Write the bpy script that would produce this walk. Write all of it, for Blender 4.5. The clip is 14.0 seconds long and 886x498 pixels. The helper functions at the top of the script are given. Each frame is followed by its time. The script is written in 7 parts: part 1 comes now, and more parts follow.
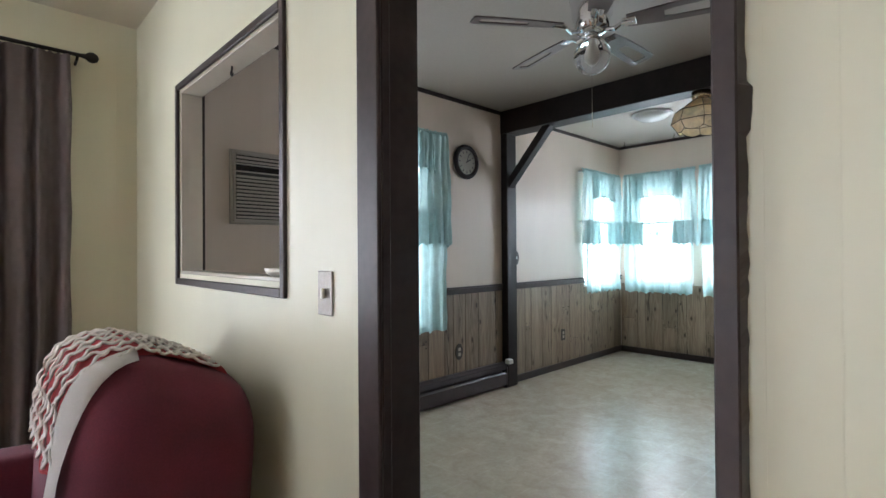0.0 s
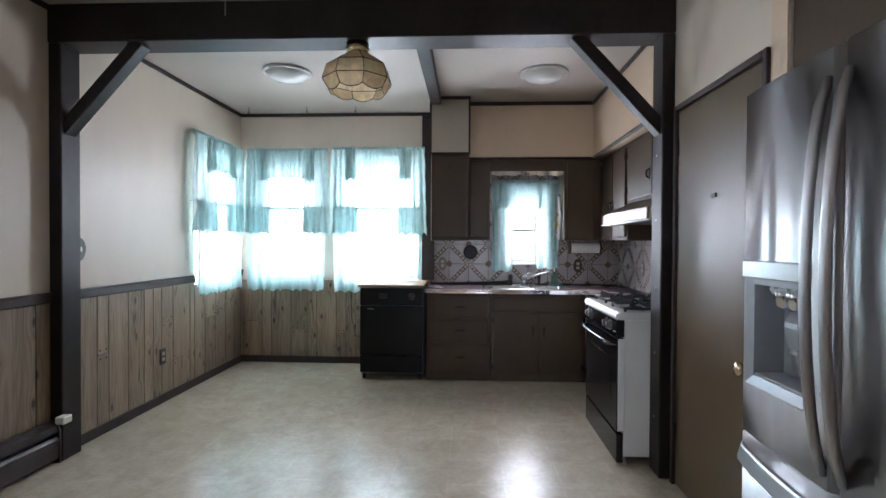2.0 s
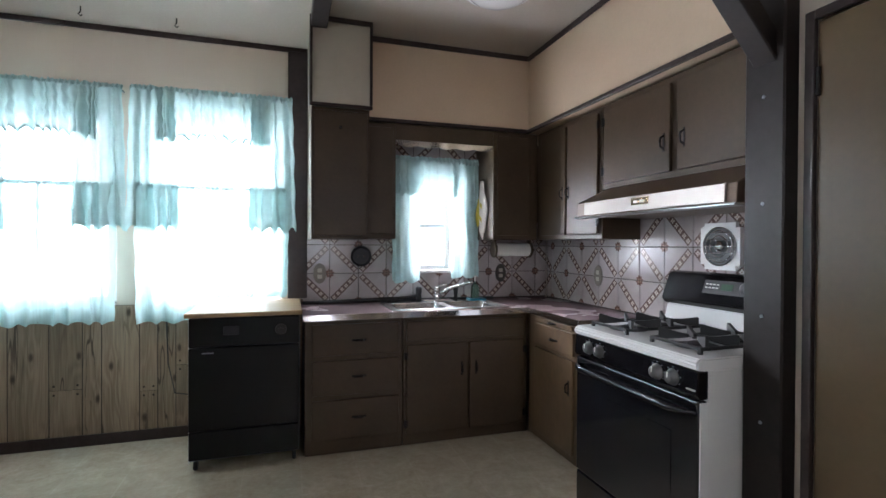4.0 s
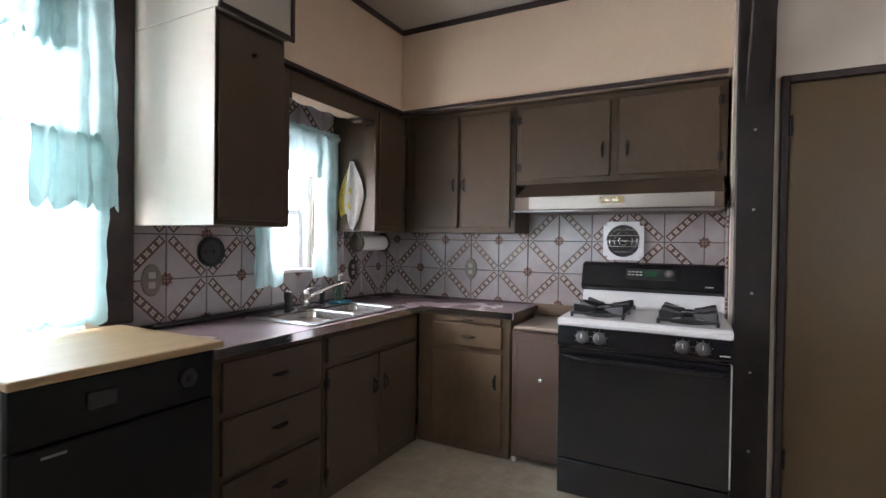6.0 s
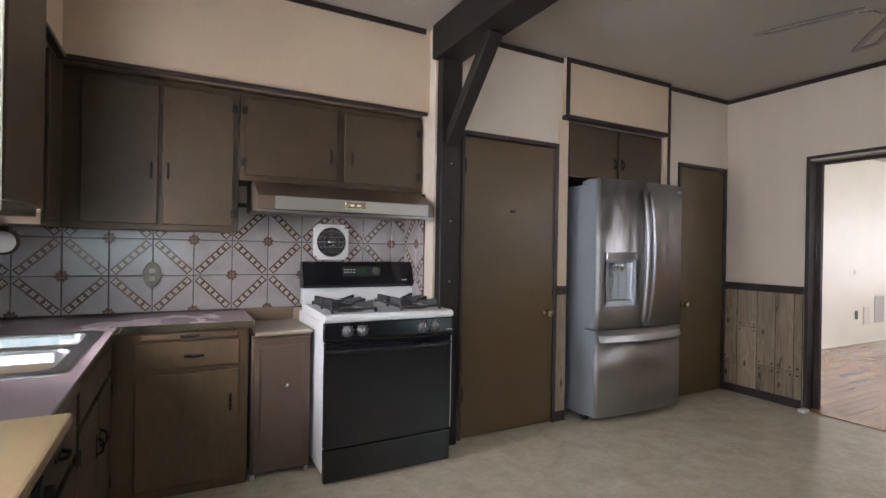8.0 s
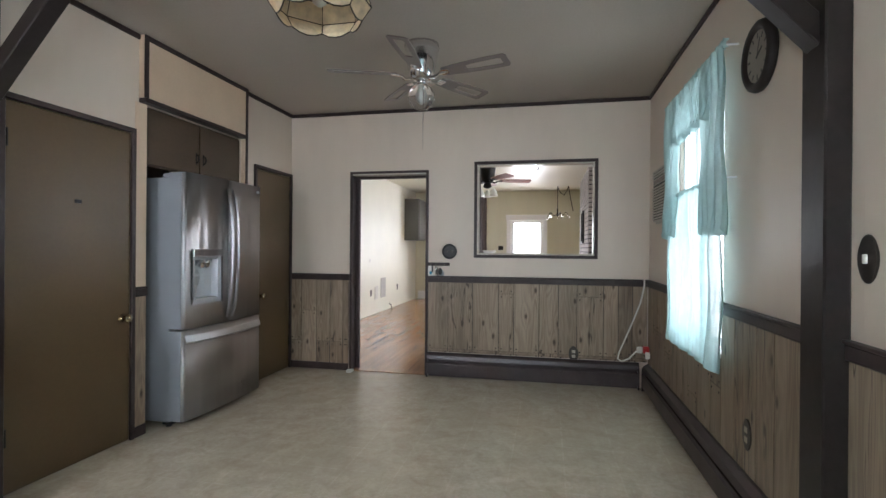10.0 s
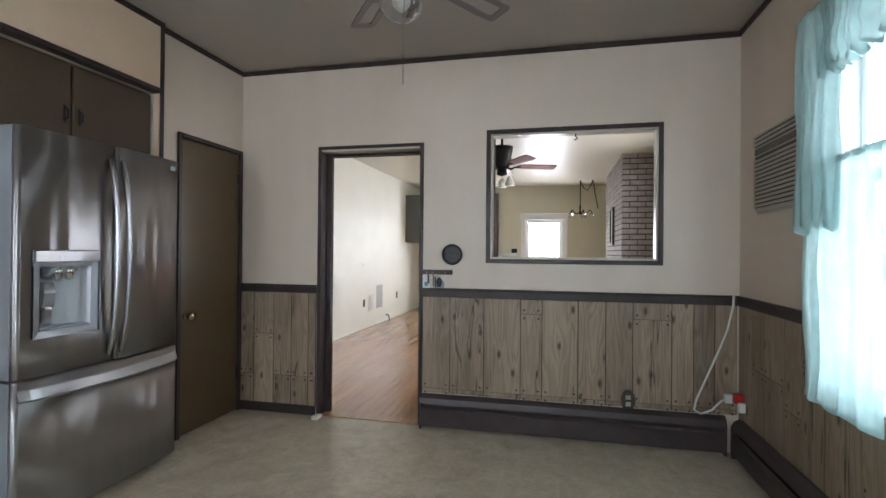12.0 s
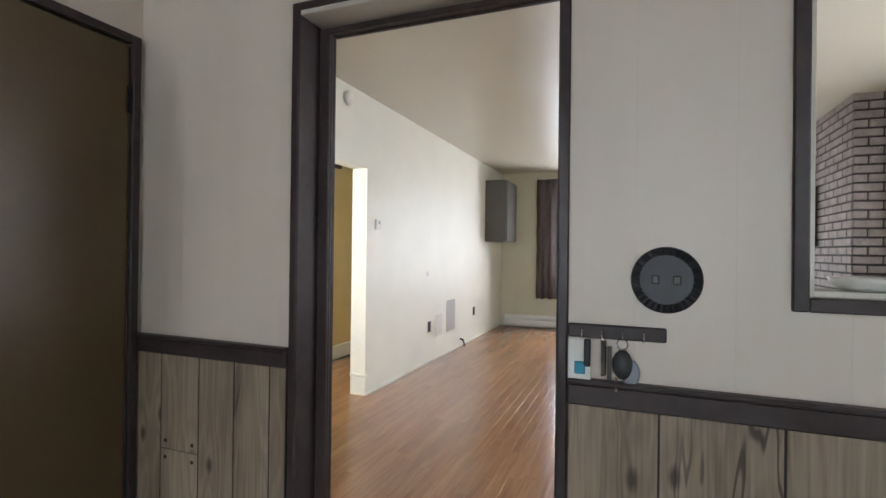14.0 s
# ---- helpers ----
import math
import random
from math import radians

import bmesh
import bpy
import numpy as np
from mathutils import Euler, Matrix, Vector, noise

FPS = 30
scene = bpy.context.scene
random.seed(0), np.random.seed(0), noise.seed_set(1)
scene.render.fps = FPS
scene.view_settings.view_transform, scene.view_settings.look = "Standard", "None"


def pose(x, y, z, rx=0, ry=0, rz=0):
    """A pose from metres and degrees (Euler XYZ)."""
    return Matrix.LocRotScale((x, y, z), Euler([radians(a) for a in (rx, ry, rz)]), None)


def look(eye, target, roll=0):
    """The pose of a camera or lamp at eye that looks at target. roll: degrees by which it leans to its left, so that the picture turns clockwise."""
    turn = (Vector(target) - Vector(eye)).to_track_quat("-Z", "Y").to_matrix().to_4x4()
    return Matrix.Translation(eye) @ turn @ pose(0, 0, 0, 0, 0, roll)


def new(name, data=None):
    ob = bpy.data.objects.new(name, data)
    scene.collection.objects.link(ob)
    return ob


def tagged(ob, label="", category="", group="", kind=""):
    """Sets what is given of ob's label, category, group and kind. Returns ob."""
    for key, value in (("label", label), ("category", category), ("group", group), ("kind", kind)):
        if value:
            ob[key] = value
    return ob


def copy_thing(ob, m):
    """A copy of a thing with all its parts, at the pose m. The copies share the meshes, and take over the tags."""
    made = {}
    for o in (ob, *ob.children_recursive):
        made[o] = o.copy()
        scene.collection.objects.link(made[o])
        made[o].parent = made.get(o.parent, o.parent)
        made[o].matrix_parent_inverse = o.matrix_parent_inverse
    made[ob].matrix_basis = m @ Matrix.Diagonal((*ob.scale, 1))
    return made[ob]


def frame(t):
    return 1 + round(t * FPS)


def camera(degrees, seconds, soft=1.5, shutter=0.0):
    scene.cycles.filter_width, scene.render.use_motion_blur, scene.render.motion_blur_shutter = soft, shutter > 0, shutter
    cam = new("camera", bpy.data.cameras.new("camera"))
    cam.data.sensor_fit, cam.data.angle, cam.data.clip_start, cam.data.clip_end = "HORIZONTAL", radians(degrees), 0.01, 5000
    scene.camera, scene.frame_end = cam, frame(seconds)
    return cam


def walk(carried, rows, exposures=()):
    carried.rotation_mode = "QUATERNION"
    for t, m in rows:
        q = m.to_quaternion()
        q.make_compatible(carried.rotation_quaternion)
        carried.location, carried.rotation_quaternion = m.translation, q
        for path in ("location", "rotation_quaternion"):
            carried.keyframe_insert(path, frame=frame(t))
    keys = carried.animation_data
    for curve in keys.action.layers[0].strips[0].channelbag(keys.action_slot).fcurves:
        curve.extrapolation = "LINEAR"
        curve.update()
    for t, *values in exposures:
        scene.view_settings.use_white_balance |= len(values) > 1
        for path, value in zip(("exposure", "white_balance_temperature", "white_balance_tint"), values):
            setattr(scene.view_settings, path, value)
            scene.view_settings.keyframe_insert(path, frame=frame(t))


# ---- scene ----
cam = camera(84.1, 14.0)
EXPOSURES = [(0.0, 0.11, 5850, 11), (1.0, 0.10, 5850, 14), (2.7, 0.07, 5850, 14), (5.0, 0.10, 6200, 17), (6.5, 0.14, 6280, 19), (8.5, 0.04, 6300, 15), (9.2, 0.0, 6200, 12), (11.3, 0.04, 6000, 11), (12.5, 0.0, 5980, 10), (14.0, -0.02, 5950, 10)]
PATH = [
    (0, (-0.816, 0.511, 1.291), (0.568, 1.955, 1.306), -0.4),
    (0.5, (-0.676, 0.73, 1.29), (1.057, 1.728, 1.295), -0.2),
    (1, (-0.45, 0.903, 1.302), (1.451, 1.525, 1.285), -0.1),
    (1.5, (-0.19, 1.04, 1.297), (1.777, 1.398, 1.273), 0.1),
    (2, (0.142, 1.12, 1.29), (2.139, 1.22, 1.263), 0.3),
    (2.5, (0.553, 1.142, 1.3), (2.55, 1.051, 1.262), 0.1),
    (2.7, (0.72, 1.153, 1.28), (2.717, 1.043, 1.259), 0.4),
    (4.8, (2.279, 2.048, 1.276), (3.941, 0.936, 1.238), 0.2),
    (5, (2.435, 2.164, 1.279), (4.004, 0.925, 1.243), 0.3),
    (5.5, (2.776, 2.441, 1.271), (4.088, 0.932, 1.241), 0.6),
    (6, (3.14, 2.688, 1.253), (4.078, 0.922, 1.225), 0.8),
    (6.5, (3.474, 2.838, 1.264), (4.02, 0.914, 1.242), 0.9),
    (7, (3.814, 2.885, 1.249), (3.891, 0.887, 1.233), 0.8),
    (7.5, (4.143, 2.847, 1.249), (3.739, 0.888, 1.242), 0.7),
    (8, (4.442, 2.767, 1.244), (3.497, 1.005, 1.243), 1.0),
    (8.5, (4.629, 2.668, 1.249), (3.113, 1.364, 1.245), 1.0),
    (9, (4.767, 2.627, 1.254), (2.89, 1.936, 1.255), 0.9),
    (9.2, (4.831, 2.621, 1.253), (2.876, 2.2, 1.254), 0.8),
    (11.3, (4.082, 2.668, 1.262), (2.126, 2.254, 1.259), 0.2),
    (11.5, (3.91, 2.599, 1.258), (1.955, 2.175, 1.26), 0.5),
    (12, (3.424, 2.425, 1.246), (1.475, 1.976, 1.258), 0.5),
    (12.5, (2.889, 2.243, 1.28), (0.968, 1.685, 1.281), 0.6),
    (13, (2.317, 2.058, 1.283), (0.41, 1.456, 1.287), 0.7),
    (13.5, (1.782, 1.84, 1.29), (-0.097, 1.154, 1.287), 0.6),
    (14, (1.228, 1.644, 1.288), (-0.632, 0.909, 1.295), 0.7),
]
walk(cam, [(t, look(eye, target, roll)) for t, eye, target, roll in PATH], exposures=EXPOSURES)

# ---- light ----
world = bpy.data.worlds.new("sky")
scene.world = world
world.use_nodes = True
wn = world.node_tree
sky = wn.nodes.new("ShaderNodeTexSky")
sky.sky_type, sky.sun_disc = "NISHITA", False
sky.sun_elevation, sky.sun_rotation = radians(48), radians(70)
sky.air_density, sky.dust_density = 1.0, 3.0
wn.links.new(sky.outputs[0], wn.nodes["Background"].inputs[0])
wn.nodes["Background"].inputs[1].default_value = 0.15
sun_data = bpy.data.lights.new("sun", "SUN")
sun_data.energy, sun_data.angle, sun_data.color = 1.0, radians(20), (1.0, 0.95, 0.88)
new("sun", sun_data).matrix_world = look((12, 3, 14), (0, 1, 0))


def window_light(name, eye, target, width, height, power, color=(0.98, 0.98, 1.0)):
    """Sky light that enters by one window."""
    lamp = bpy.data.lights.new(name, "AREA")
    lamp.shape, lamp.size, lamp.size_y, lamp.energy, lamp.color = "RECTANGLE", width, height, power, color
    new(name, lamp).matrix_world = look(eye, target)


DAY = 0.70
window_light("daylight", (5.465, 3.03, 1.51), (0, 3.03, 1.51), 0.80, 1.28, 62 * DAY)
window_light("daylight", (5.465, 2.07, 1.51), (0, 2.07, 1.51), 0.88, 1.28, 205 * DAY)
window_light("daylight", (4.78, 3.715, 1.51), (4.78, 0, 1.51), 0.78, 1.28, 75 * DAY)
window_light("daylight", (1.47, 3.715, 1.445), (1.47, 0, 1.445), 0.88, 1.51, 42 * DAY)
window_light("daylight", (5.465, 0.53, 1.42), (0, 0.53, 1.42), 0.36, 0.74, 125 * DAY)
window_light("daylight", (-1.95, 4.085, 1.475), (-1.95, 0, 1.475), 2.22, 1.47, 188 * DAY)
window_light("daylight", (-7.365, 2.17, 1.15), (0, 2.17, 1.15), 0.78, 1.62, 90 * DAY)
window_light("daylight", (-7.365, 0.72, 1.45), (0, 0.72, 1.45), 0.68, 1.52, 60 * DAY)

# added fill for the hall, shining through an invented window out of view
window_light("daylight", (-0.54, -1.13, 1.45), (-3, -1.13, 1.45), 0.5, 1.0, 70 * DAY)


# ---- materials ----
def material(name, rough=0.5, metal=0.0):
    m = bpy.data.materials.new(name)
    m.use_nodes = True
    b = m.node_tree.nodes["Principled BSDF"]
    b.inputs["Roughness"].default_value, b.inputs["Metallic"].default_value = rough, metal
    return m, m.node_tree, b


def node(tree, kind, **inputs):
    n = tree.nodes.new(kind)
    for key, value in inputs.items():
        n.inputs[key.replace("_", " ")].default_value = value
    return n


def math_node(tree, op, a, b=None, clamp=False):
    n = tree.nodes.new("ShaderNodeMath")
    n.operation, n.use_clamp = op, clamp
    for slot, v in enumerate((a, b)):
        if v is None:
            continue
        if isinstance(v, (int, float)):
            n.inputs[slot].default_value = v
        else:
            tree.links.new(v, n.inputs[slot])
    return n.outputs[0]


def mix_color(tree, fac, a, b):
    n = tree.nodes.new("ShaderNodeMix")
    n.data_type = "RGBA"
    for slot, v in ((0, fac), (6, a), (7, b)):
        if isinstance(v, (int, float)):
            n.inputs[slot].default_value = v
        elif isinstance(v, tuple):
            n.inputs[slot].default_value = (*v, 1)
        else:
            tree.links.new(v, n.inputs[slot])
    return n.outputs[2]


def ramp(tree, value, low, high):
    n = tree.nodes.new("ShaderNodeMapRange")
    n.inputs[1].default_value, n.inputs[2].default_value = low, high
    tree.links.new(value, n.inputs[0])
    return n.outputs[0]


def coords(tree, scale=(1, 1, 1), world_space=True):
    c = tree.nodes.new("ShaderNodeNewGeometry" if world_space else "ShaderNodeTexCoord")
    m = node(tree, "ShaderNodeMapping", Scale=scale)
    tree.links.new(c.outputs["Position" if world_space else "Object"], m.inputs[0])
    return m.outputs[0]


def noise_tex(tree, vec, scale, detail=4.0, rough=0.55, distort=0.0):
    n = node(tree, "ShaderNodeTexNoise", Scale=scale, Detail=detail, Roughness=rough, Distortion=distort)
    tree.links.new(vec, n.inputs["Vector"])
    return n.outputs["Fac"]


def bump(tree, bsdf, height, strength, distance=0.002):
    n = node(tree, "ShaderNodeBump", Strength=strength, Distance=distance)
    tree.links.new(height, n.inputs["Height"])
    tree.links.new(n.outputs[0], bsdf.inputs["Normal"])


def plain(name, color, rough=0.5, metal=0.0, vary=0.12, scale=3.0, fine=60.0, relief=0.15, stretch=(1, 1, 1), shine=0.5):
    """A surface with soft stains, fine grain and a little relief."""
    m, t, b = material(name, rough, metal)
    b.inputs["Specular IOR Level"].default_value = shine
    v = coords(t, stretch)
    big, small = noise_tex(t, v, scale, 3), noise_tex(t, v, fine, 3)
    f = math_node(t, "ADD", math_node(t, "MULTIPLY", big, 0.65), math_node(t, "MULTIPLY", small, 0.35))
    dark, light = tuple(c * (1 - vary) for c in color), tuple(min(1, c * (1 + vary)) for c in color)
    t.links.new(mix_color(t, ramp(t, f, 0.3, 0.7), dark, light), b.inputs["Base Color"])
    r = math_node(t, "ADD", math_node(t, "MULTIPLY", big, 0.2), rough - 0.1, True)
    t.links.new(r, b.inputs["Roughness"])
    if relief:
        bump(t, b, small, relief, 0.001)
    return m


def wood(name, color, rough=0.45, contrast=0.35, along="z", island=False, relief=0.2, tones=0.35):
    """Boards with grain along one axis and a tone of their own."""
    m, t, b = material(name, rough)
    stretch = {"z": (14, 14, 0.8), "x": (0.8, 14, 14), "y": (14, 0.8, 14)}[along]
    info = t.nodes.new("ShaderNodeNewGeometry" if island else "ShaderNodeObjectInfo")
    rnd = info.outputs["Random Per Island" if island else "Random"]
    v = coords(t, stretch)
    shift = t.nodes.new("ShaderNodeVectorMath")
    shift.operation = "ADD"
    t.links.new(v, shift.inputs[0])
    comb = t.nodes.new("ShaderNodeCombineXYZ")
    for k in range(3):
        t.links.new(math_node(t, "MULTIPLY", rnd, 37.0 + 11 * k), comb.inputs[k])
    t.links.new(comb.outputs[0], shift.inputs[1])
    grain = noise_tex(t, shift.outputs[0], 1.6, 6, 0.65, 0.9)
    fine = noise_tex(t, shift.outputs[0], 9.0, 3)
    f = math_node(t, "ADD", math_node(t, "MULTIPLY", grain, 0.7), math_node(t, "MULTIPLY", fine, 0.3))
    dark, light = tuple(c * (1 - contrast) for c in color), tuple(min(1, c * (1 + contrast)) for c in color)
    col = mix_color(t, ramp(t, f, 0.32, 0.68), dark, light)
    tone = math_node(t, "ADD", math_node(t, "MULTIPLY", rnd, tones), 1.0 - tones * 0.5)
    mul = t.nodes.new("ShaderNodeVectorMath")
    mul.operation = "SCALE"
    t.links.new(col, mul.inputs[0])
    t.links.new(tone, mul.inputs["Scale"])
    col = mul.outputs[0]
    t.links.new(col, b.inputs["Base Color"])
    t.links.new(math_node(t, "ADD", math_node(t, "MULTIPLY", fine, 0.25), rough - 0.12, True), b.inputs["Roughness"])
    bump(t, b, f, relief, 0.0015)
    return m


def panelling(name, color, axis, pitch=0.205, rough=0.42):
    """Painted wall panelling: shallow grooves at even steps along one axis, brush marks, grime."""
    m, t, b = material(name, rough)
    g = t.nodes.new("ShaderNodeNewGeometry")
    s = t.nodes.new("ShaderNodeSeparateXYZ")
    t.links.new(g.outputs["Position"], s.inputs[0])
    u = math_node(t, "DIVIDE", s.outputs[axis], pitch)
    w = math_node(t, "ABSOLUTE", math_node(t, "SUBTRACT", math_node(t, "FRACT", u), 0.5))
    groove = ramp(t, w, 0.49, 0.5)
    v = coords(t, (1, 1, 0.25))
    big, small = noise_tex(t, v, 2.2, 4), noise_tex(t, coords(t, (30, 30, 3)), 2.5, 4)
    col = mix_color(t, ramp(t, big, 0.3, 0.7), tuple(c * 0.93 for c in color), tuple(min(1, c * 1.04) for c in color))
    col = mix_color(t, math_node(t, "MULTIPLY", groove, 0.06), col, tuple(c * 0.6 for c in color))
    t.links.new(col, b.inputs["Base Color"])
    t.links.new(math_node(t, "ADD", math_node(t, "MULTIPLY", big, 0.25), rough - 0.12), b.inputs["Roughness"])
    h = math_node(t, "SUBTRACT", math_node(t, "MULTIPLY", small, 0.25), groove)
    bump(t, b, h, 0.3, 0.0015)
    return m


def vinyl_floor():
    m, t, b = material("vinyl", 0.22)
    g = t.nodes.new("ShaderNodeNewGeometry")
    s = t.nodes.new("ShaderNodeSeparateXYZ")
    t.links.new(g.outputs["Position"], s.inputs[0])
    lines = None
    for axis in (0, 1):
        u = math_node(t, "FRACT", math_node(t, "DIVIDE", s.outputs[axis], 0.305))
        d = math_node(t, "ABSOLUTE", math_node(t, "SUBTRACT", u, 0.5))
        k = ramp(t, d, 0.478, 0.492)
        lines = k if lines is None else math_node(t, "MAXIMUM", lines, k)
    v = coords(t)
    big, mid, fine = noise_tex(t, v, 1.1, 3), noise_tex(t, v, 7, 4, 0.6, 0.8), noise_tex(t, v, 34, 4, 0.65, 0.4)
    f = math_node(t, "ADD", math_node(t, "MULTIPLY", mid, 0.6), math_node(t, "MULTIPLY", fine, 0.4))
    col = mix_color(t, ramp(t, f, 0.33, 0.67), (0.43, 0.365, 0.27), (0.61, 0.545, 0.435))
    col = mix_color(t, math_node(t, "MULTIPLY", ramp(t, big, 0.38, 0.7), 0.5), col, (0.44, 0.375, 0.275))
    col = mix_color(t, math_node(t, "MULTIPLY", ramp(t, noise_tex(t, v, 2.6, 5, 0.65), 0.58, 0.72), 0.35), col, (0.33, 0.265, 0.18))
    col = mix_color(t, math_node(t, "MULTIPLY", lines, math_node(t, "MULTIPLY", ramp(t, mid, 0.35, 0.65), 0.4)), col, (0.64, 0.58, 0.47))
    t.links.new(col, b.inputs["Base Color"])
    r = math_node(t, "ADD", math_node(t, "MULTIPLY", mid, 0.05), math_node(t, "ADD", math_node(t, "MULTIPLY", big, 0.08), 0.165))
    t.links.new(r, b.inputs["Roughness"])
    bump(t, b, math_node(t, "ADD", mid, math_node(t, "MULTIPLY", big, 4.0)), 0.14, 0.0025)
    return m


def tile_material():
    """Glazed wall tile: a chain of flowers along one diagonal, quarter rosettes in the two other corners."""
    m, t, b = material("glazed_tile", 0.22)
    c = t.nodes.new("ShaderNodeTexCoord")
    s = t.nodes.new("ShaderNodeSeparateXYZ")
    t.links.new(c.outputs["Object"], s.inputs[0])
    x, z = s.outputs[0], s.outputs[2]
    across = math_node(t, "MULTIPLY", math_node(t, "ABSOLUTE", math_node(t, "SUBTRACT", x, z)), 0.7071)
    along = math_node(t, "MULTIPLY", math_node(t, "ADD", x, z), 0.7071)
    band = math_node(t, "MULTIPLY", math_node(t, "LESS_THAN", across, 0.0205), math_node(t, "LESS_THAN", math_node(t, "ABSOLUTE", along), 0.118))
    cell = math_node(t, "MULTIPLY", math_node(t, "SUBTRACT", math_node(t, "FRACT", math_node(t, "DIVIDE", along, 0.0395)), 0.5), 0.0395)
    rad = math_node(t, "SQRT", math_node(t, "ADD", math_node(t, "POWER", across, 2), math_node(t, "POWER", cell, 2)))
    lobe = math_node(t, "ADD", 0.0125, math_node(t, "MULTIPLY", math_node(t, "COSINE", math_node(t, "MULTIPLY", math_node(t, "ARCTAN2", across, cell), 4.0)), -0.0035))
    flower = math_node(t, "MULTIPLY", band, math_node(t, "LESS_THAN", rad, lobe))
    heart = math_node(t, "MULTIPLY", band, math_node(t, "LESS_THAN", rad, 0.0035))
    ax, az = math_node(t, "SUBTRACT", 0.101, math_node(t, "ABSOLUTE", x)), math_node(t, "SUBTRACT", 0.101, math_node(t, "ABSOLUTE", z))
    off = math_node(t, "LESS_THAN", math_node(t, "MULTIPLY", x, z), 0.0)
    cr = math_node(t, "SQRT", math_node(t, "ADD", math_node(t, "POWER", ax, 2), math_node(t, "POWER", az, 2)))
    petal = math_node(t, "ADD", 0.027, math_node(t, "MULTIPLY", math_node(t, "SINE", math_node(t, "MULTIPLY", math_node(t, "ARCTAN2", az, ax), 8.0)), 0.004))
    rose = math_node(t, "MULTIPLY", off, math_node(t, "LESS_THAN", cr, petal))
    core = math_node(t, "MULTIPLY", off, math_node(t, "LESS_THAN", cr, 0.012))
    v = coords(t)
    big, fine = noise_tex(t, v, 9, 3), noise_tex(t, v, 70, 4)
    rnd = t.nodes.new("ShaderNodeObjectInfo").outputs["Random"]
    base = mix_color(t, ramp(t, math_node(t, "ADD", big, math_node(t, "MULTIPLY", rnd, 0.3)), 0.35, 0.9), (0.295, 0.255, 0.252), (0.395, 0.35, 0.345))
    col = mix_color(t, band, base, mix_color(t, fine, (0.085, 0.053, 0.046), (0.135, 0.088, 0.076)))
    col = mix_color(t, flower, col, (0.46, 0.39, 0.35))
    col = mix_color(t, heart, col, (0.2, 0.11, 0.09))
    col = mix_color(t, rose, col, (0.14, 0.08, 0.065))
    col = mix_color(t, core, col, (0.27, 0.175, 0.14))
    t.links.new(col, b.inputs["Base Color"])
    t.links.new(math_node(t, "ADD", math_node(t, "MULTIPLY", big, 0.12), 0.12), b.inputs["Roughness"])
    bump(t, b, math_node(t, "ADD", big, math_node(t, "MULTIPLY", band, -0.5)), 0.25, 0.002)
    return m


def cloth(name, color, through_share=0.45, clear=0.12, weave=500.0, vary=0.12):
    """Thin woven cloth that lets daylight through."""
    m, t, b = material(name, 0.9)
    v = coords(t)
    f = math_node(t, "ADD", math_node(t, "MULTIPLY", noise_tex(t, v, 18, 4), 0.6), math_node(t, "MULTIPLY", noise_tex(t, v, weave, 2), 0.4))
    col = mix_color(t, ramp(t, f, 0.3, 0.7), tuple(c * (1 - vary) for c in color), tuple(min(1, c * (1 + vary)) for c in color))
    t.links.new(col, b.inputs["Base Color"])
    tr, tp = t.nodes.new("ShaderNodeBsdfTranslucent"), t.nodes.new("ShaderNodeBsdfTransparent")
    t.links.new(col, tr.inputs[0])
    one, two = t.nodes.new("ShaderNodeMixShader"), t.nodes.new("ShaderNodeMixShader")
    one.inputs[0].default_value = through_share
    gathers = ramp(t, noise_tex(t, coords(t, (38, 38, 1.2)), 1.0, 2), 0.35, 0.72)
    t.links.new(math_node(t, "MULTIPLY", math_node(t, "ADD", math_node(t, "MULTIPLY", gathers, 3.0), 0.2), clear), two.inputs[0])
    t.links.new(b.outputs[0], one.inputs[1])
    t.links.new(tr.outputs[0], one.inputs[2])
    t.links.new(one.outputs[0], two.inputs[1])
    t.links.new(tp.outputs[0], two.inputs[2])
    t.links.new(two.outputs[0], t.nodes["Material Output"].inputs[0])
    bump(t, b, f, 0.2, 0.001)
    return m


def steel(name, color, rough, along="z", aniso=0.0):
    """Brushed metal with fine scratches along one axis."""
    m, t, b = material(name, rough, 1.0)
    if aniso:
        b.inputs["Anisotropic"].default_value, b.inputs["Anisotropic Rotation"].default_value = aniso, 0.25
        tan = t.nodes.new("ShaderNodeTangent")
        tan.direction_type, tan.axis = "RADIAL", "Z"
        t.links.new(tan.outputs[0], b.inputs["Tangent"])
    stretch = {"z": (420, 420, 1.5), "x": (1.5, 420, 420), "y": (420, 1.5, 420)}[along]
    brush, big = noise_tex(t, coords(t, stretch), 1.0, 3), noise_tex(t, coords(t), 4, 2)
    t.links.new(mix_color(t, brush, tuple(c * 0.94 for c in color), color), b.inputs["Base Color"])
    t.links.new(math_node(t, "ADD", math_node(t, "ADD", math_node(t, "MULTIPLY", brush, 0.06), math_node(t, "MULTIPLY", big, 0.08)), rough - 0.1), b.inputs["Roughness"])
    return m


def glass_material(name, color=(1, 1, 1), rough=0.0):
    m, t, b = material(name, rough)
    b.inputs["Base Color"].default_value = (*color, 1)
    b.inputs["Transmission Weight"].default_value = 1.0
    b.inputs["IOR"].default_value = 1.45
    return m


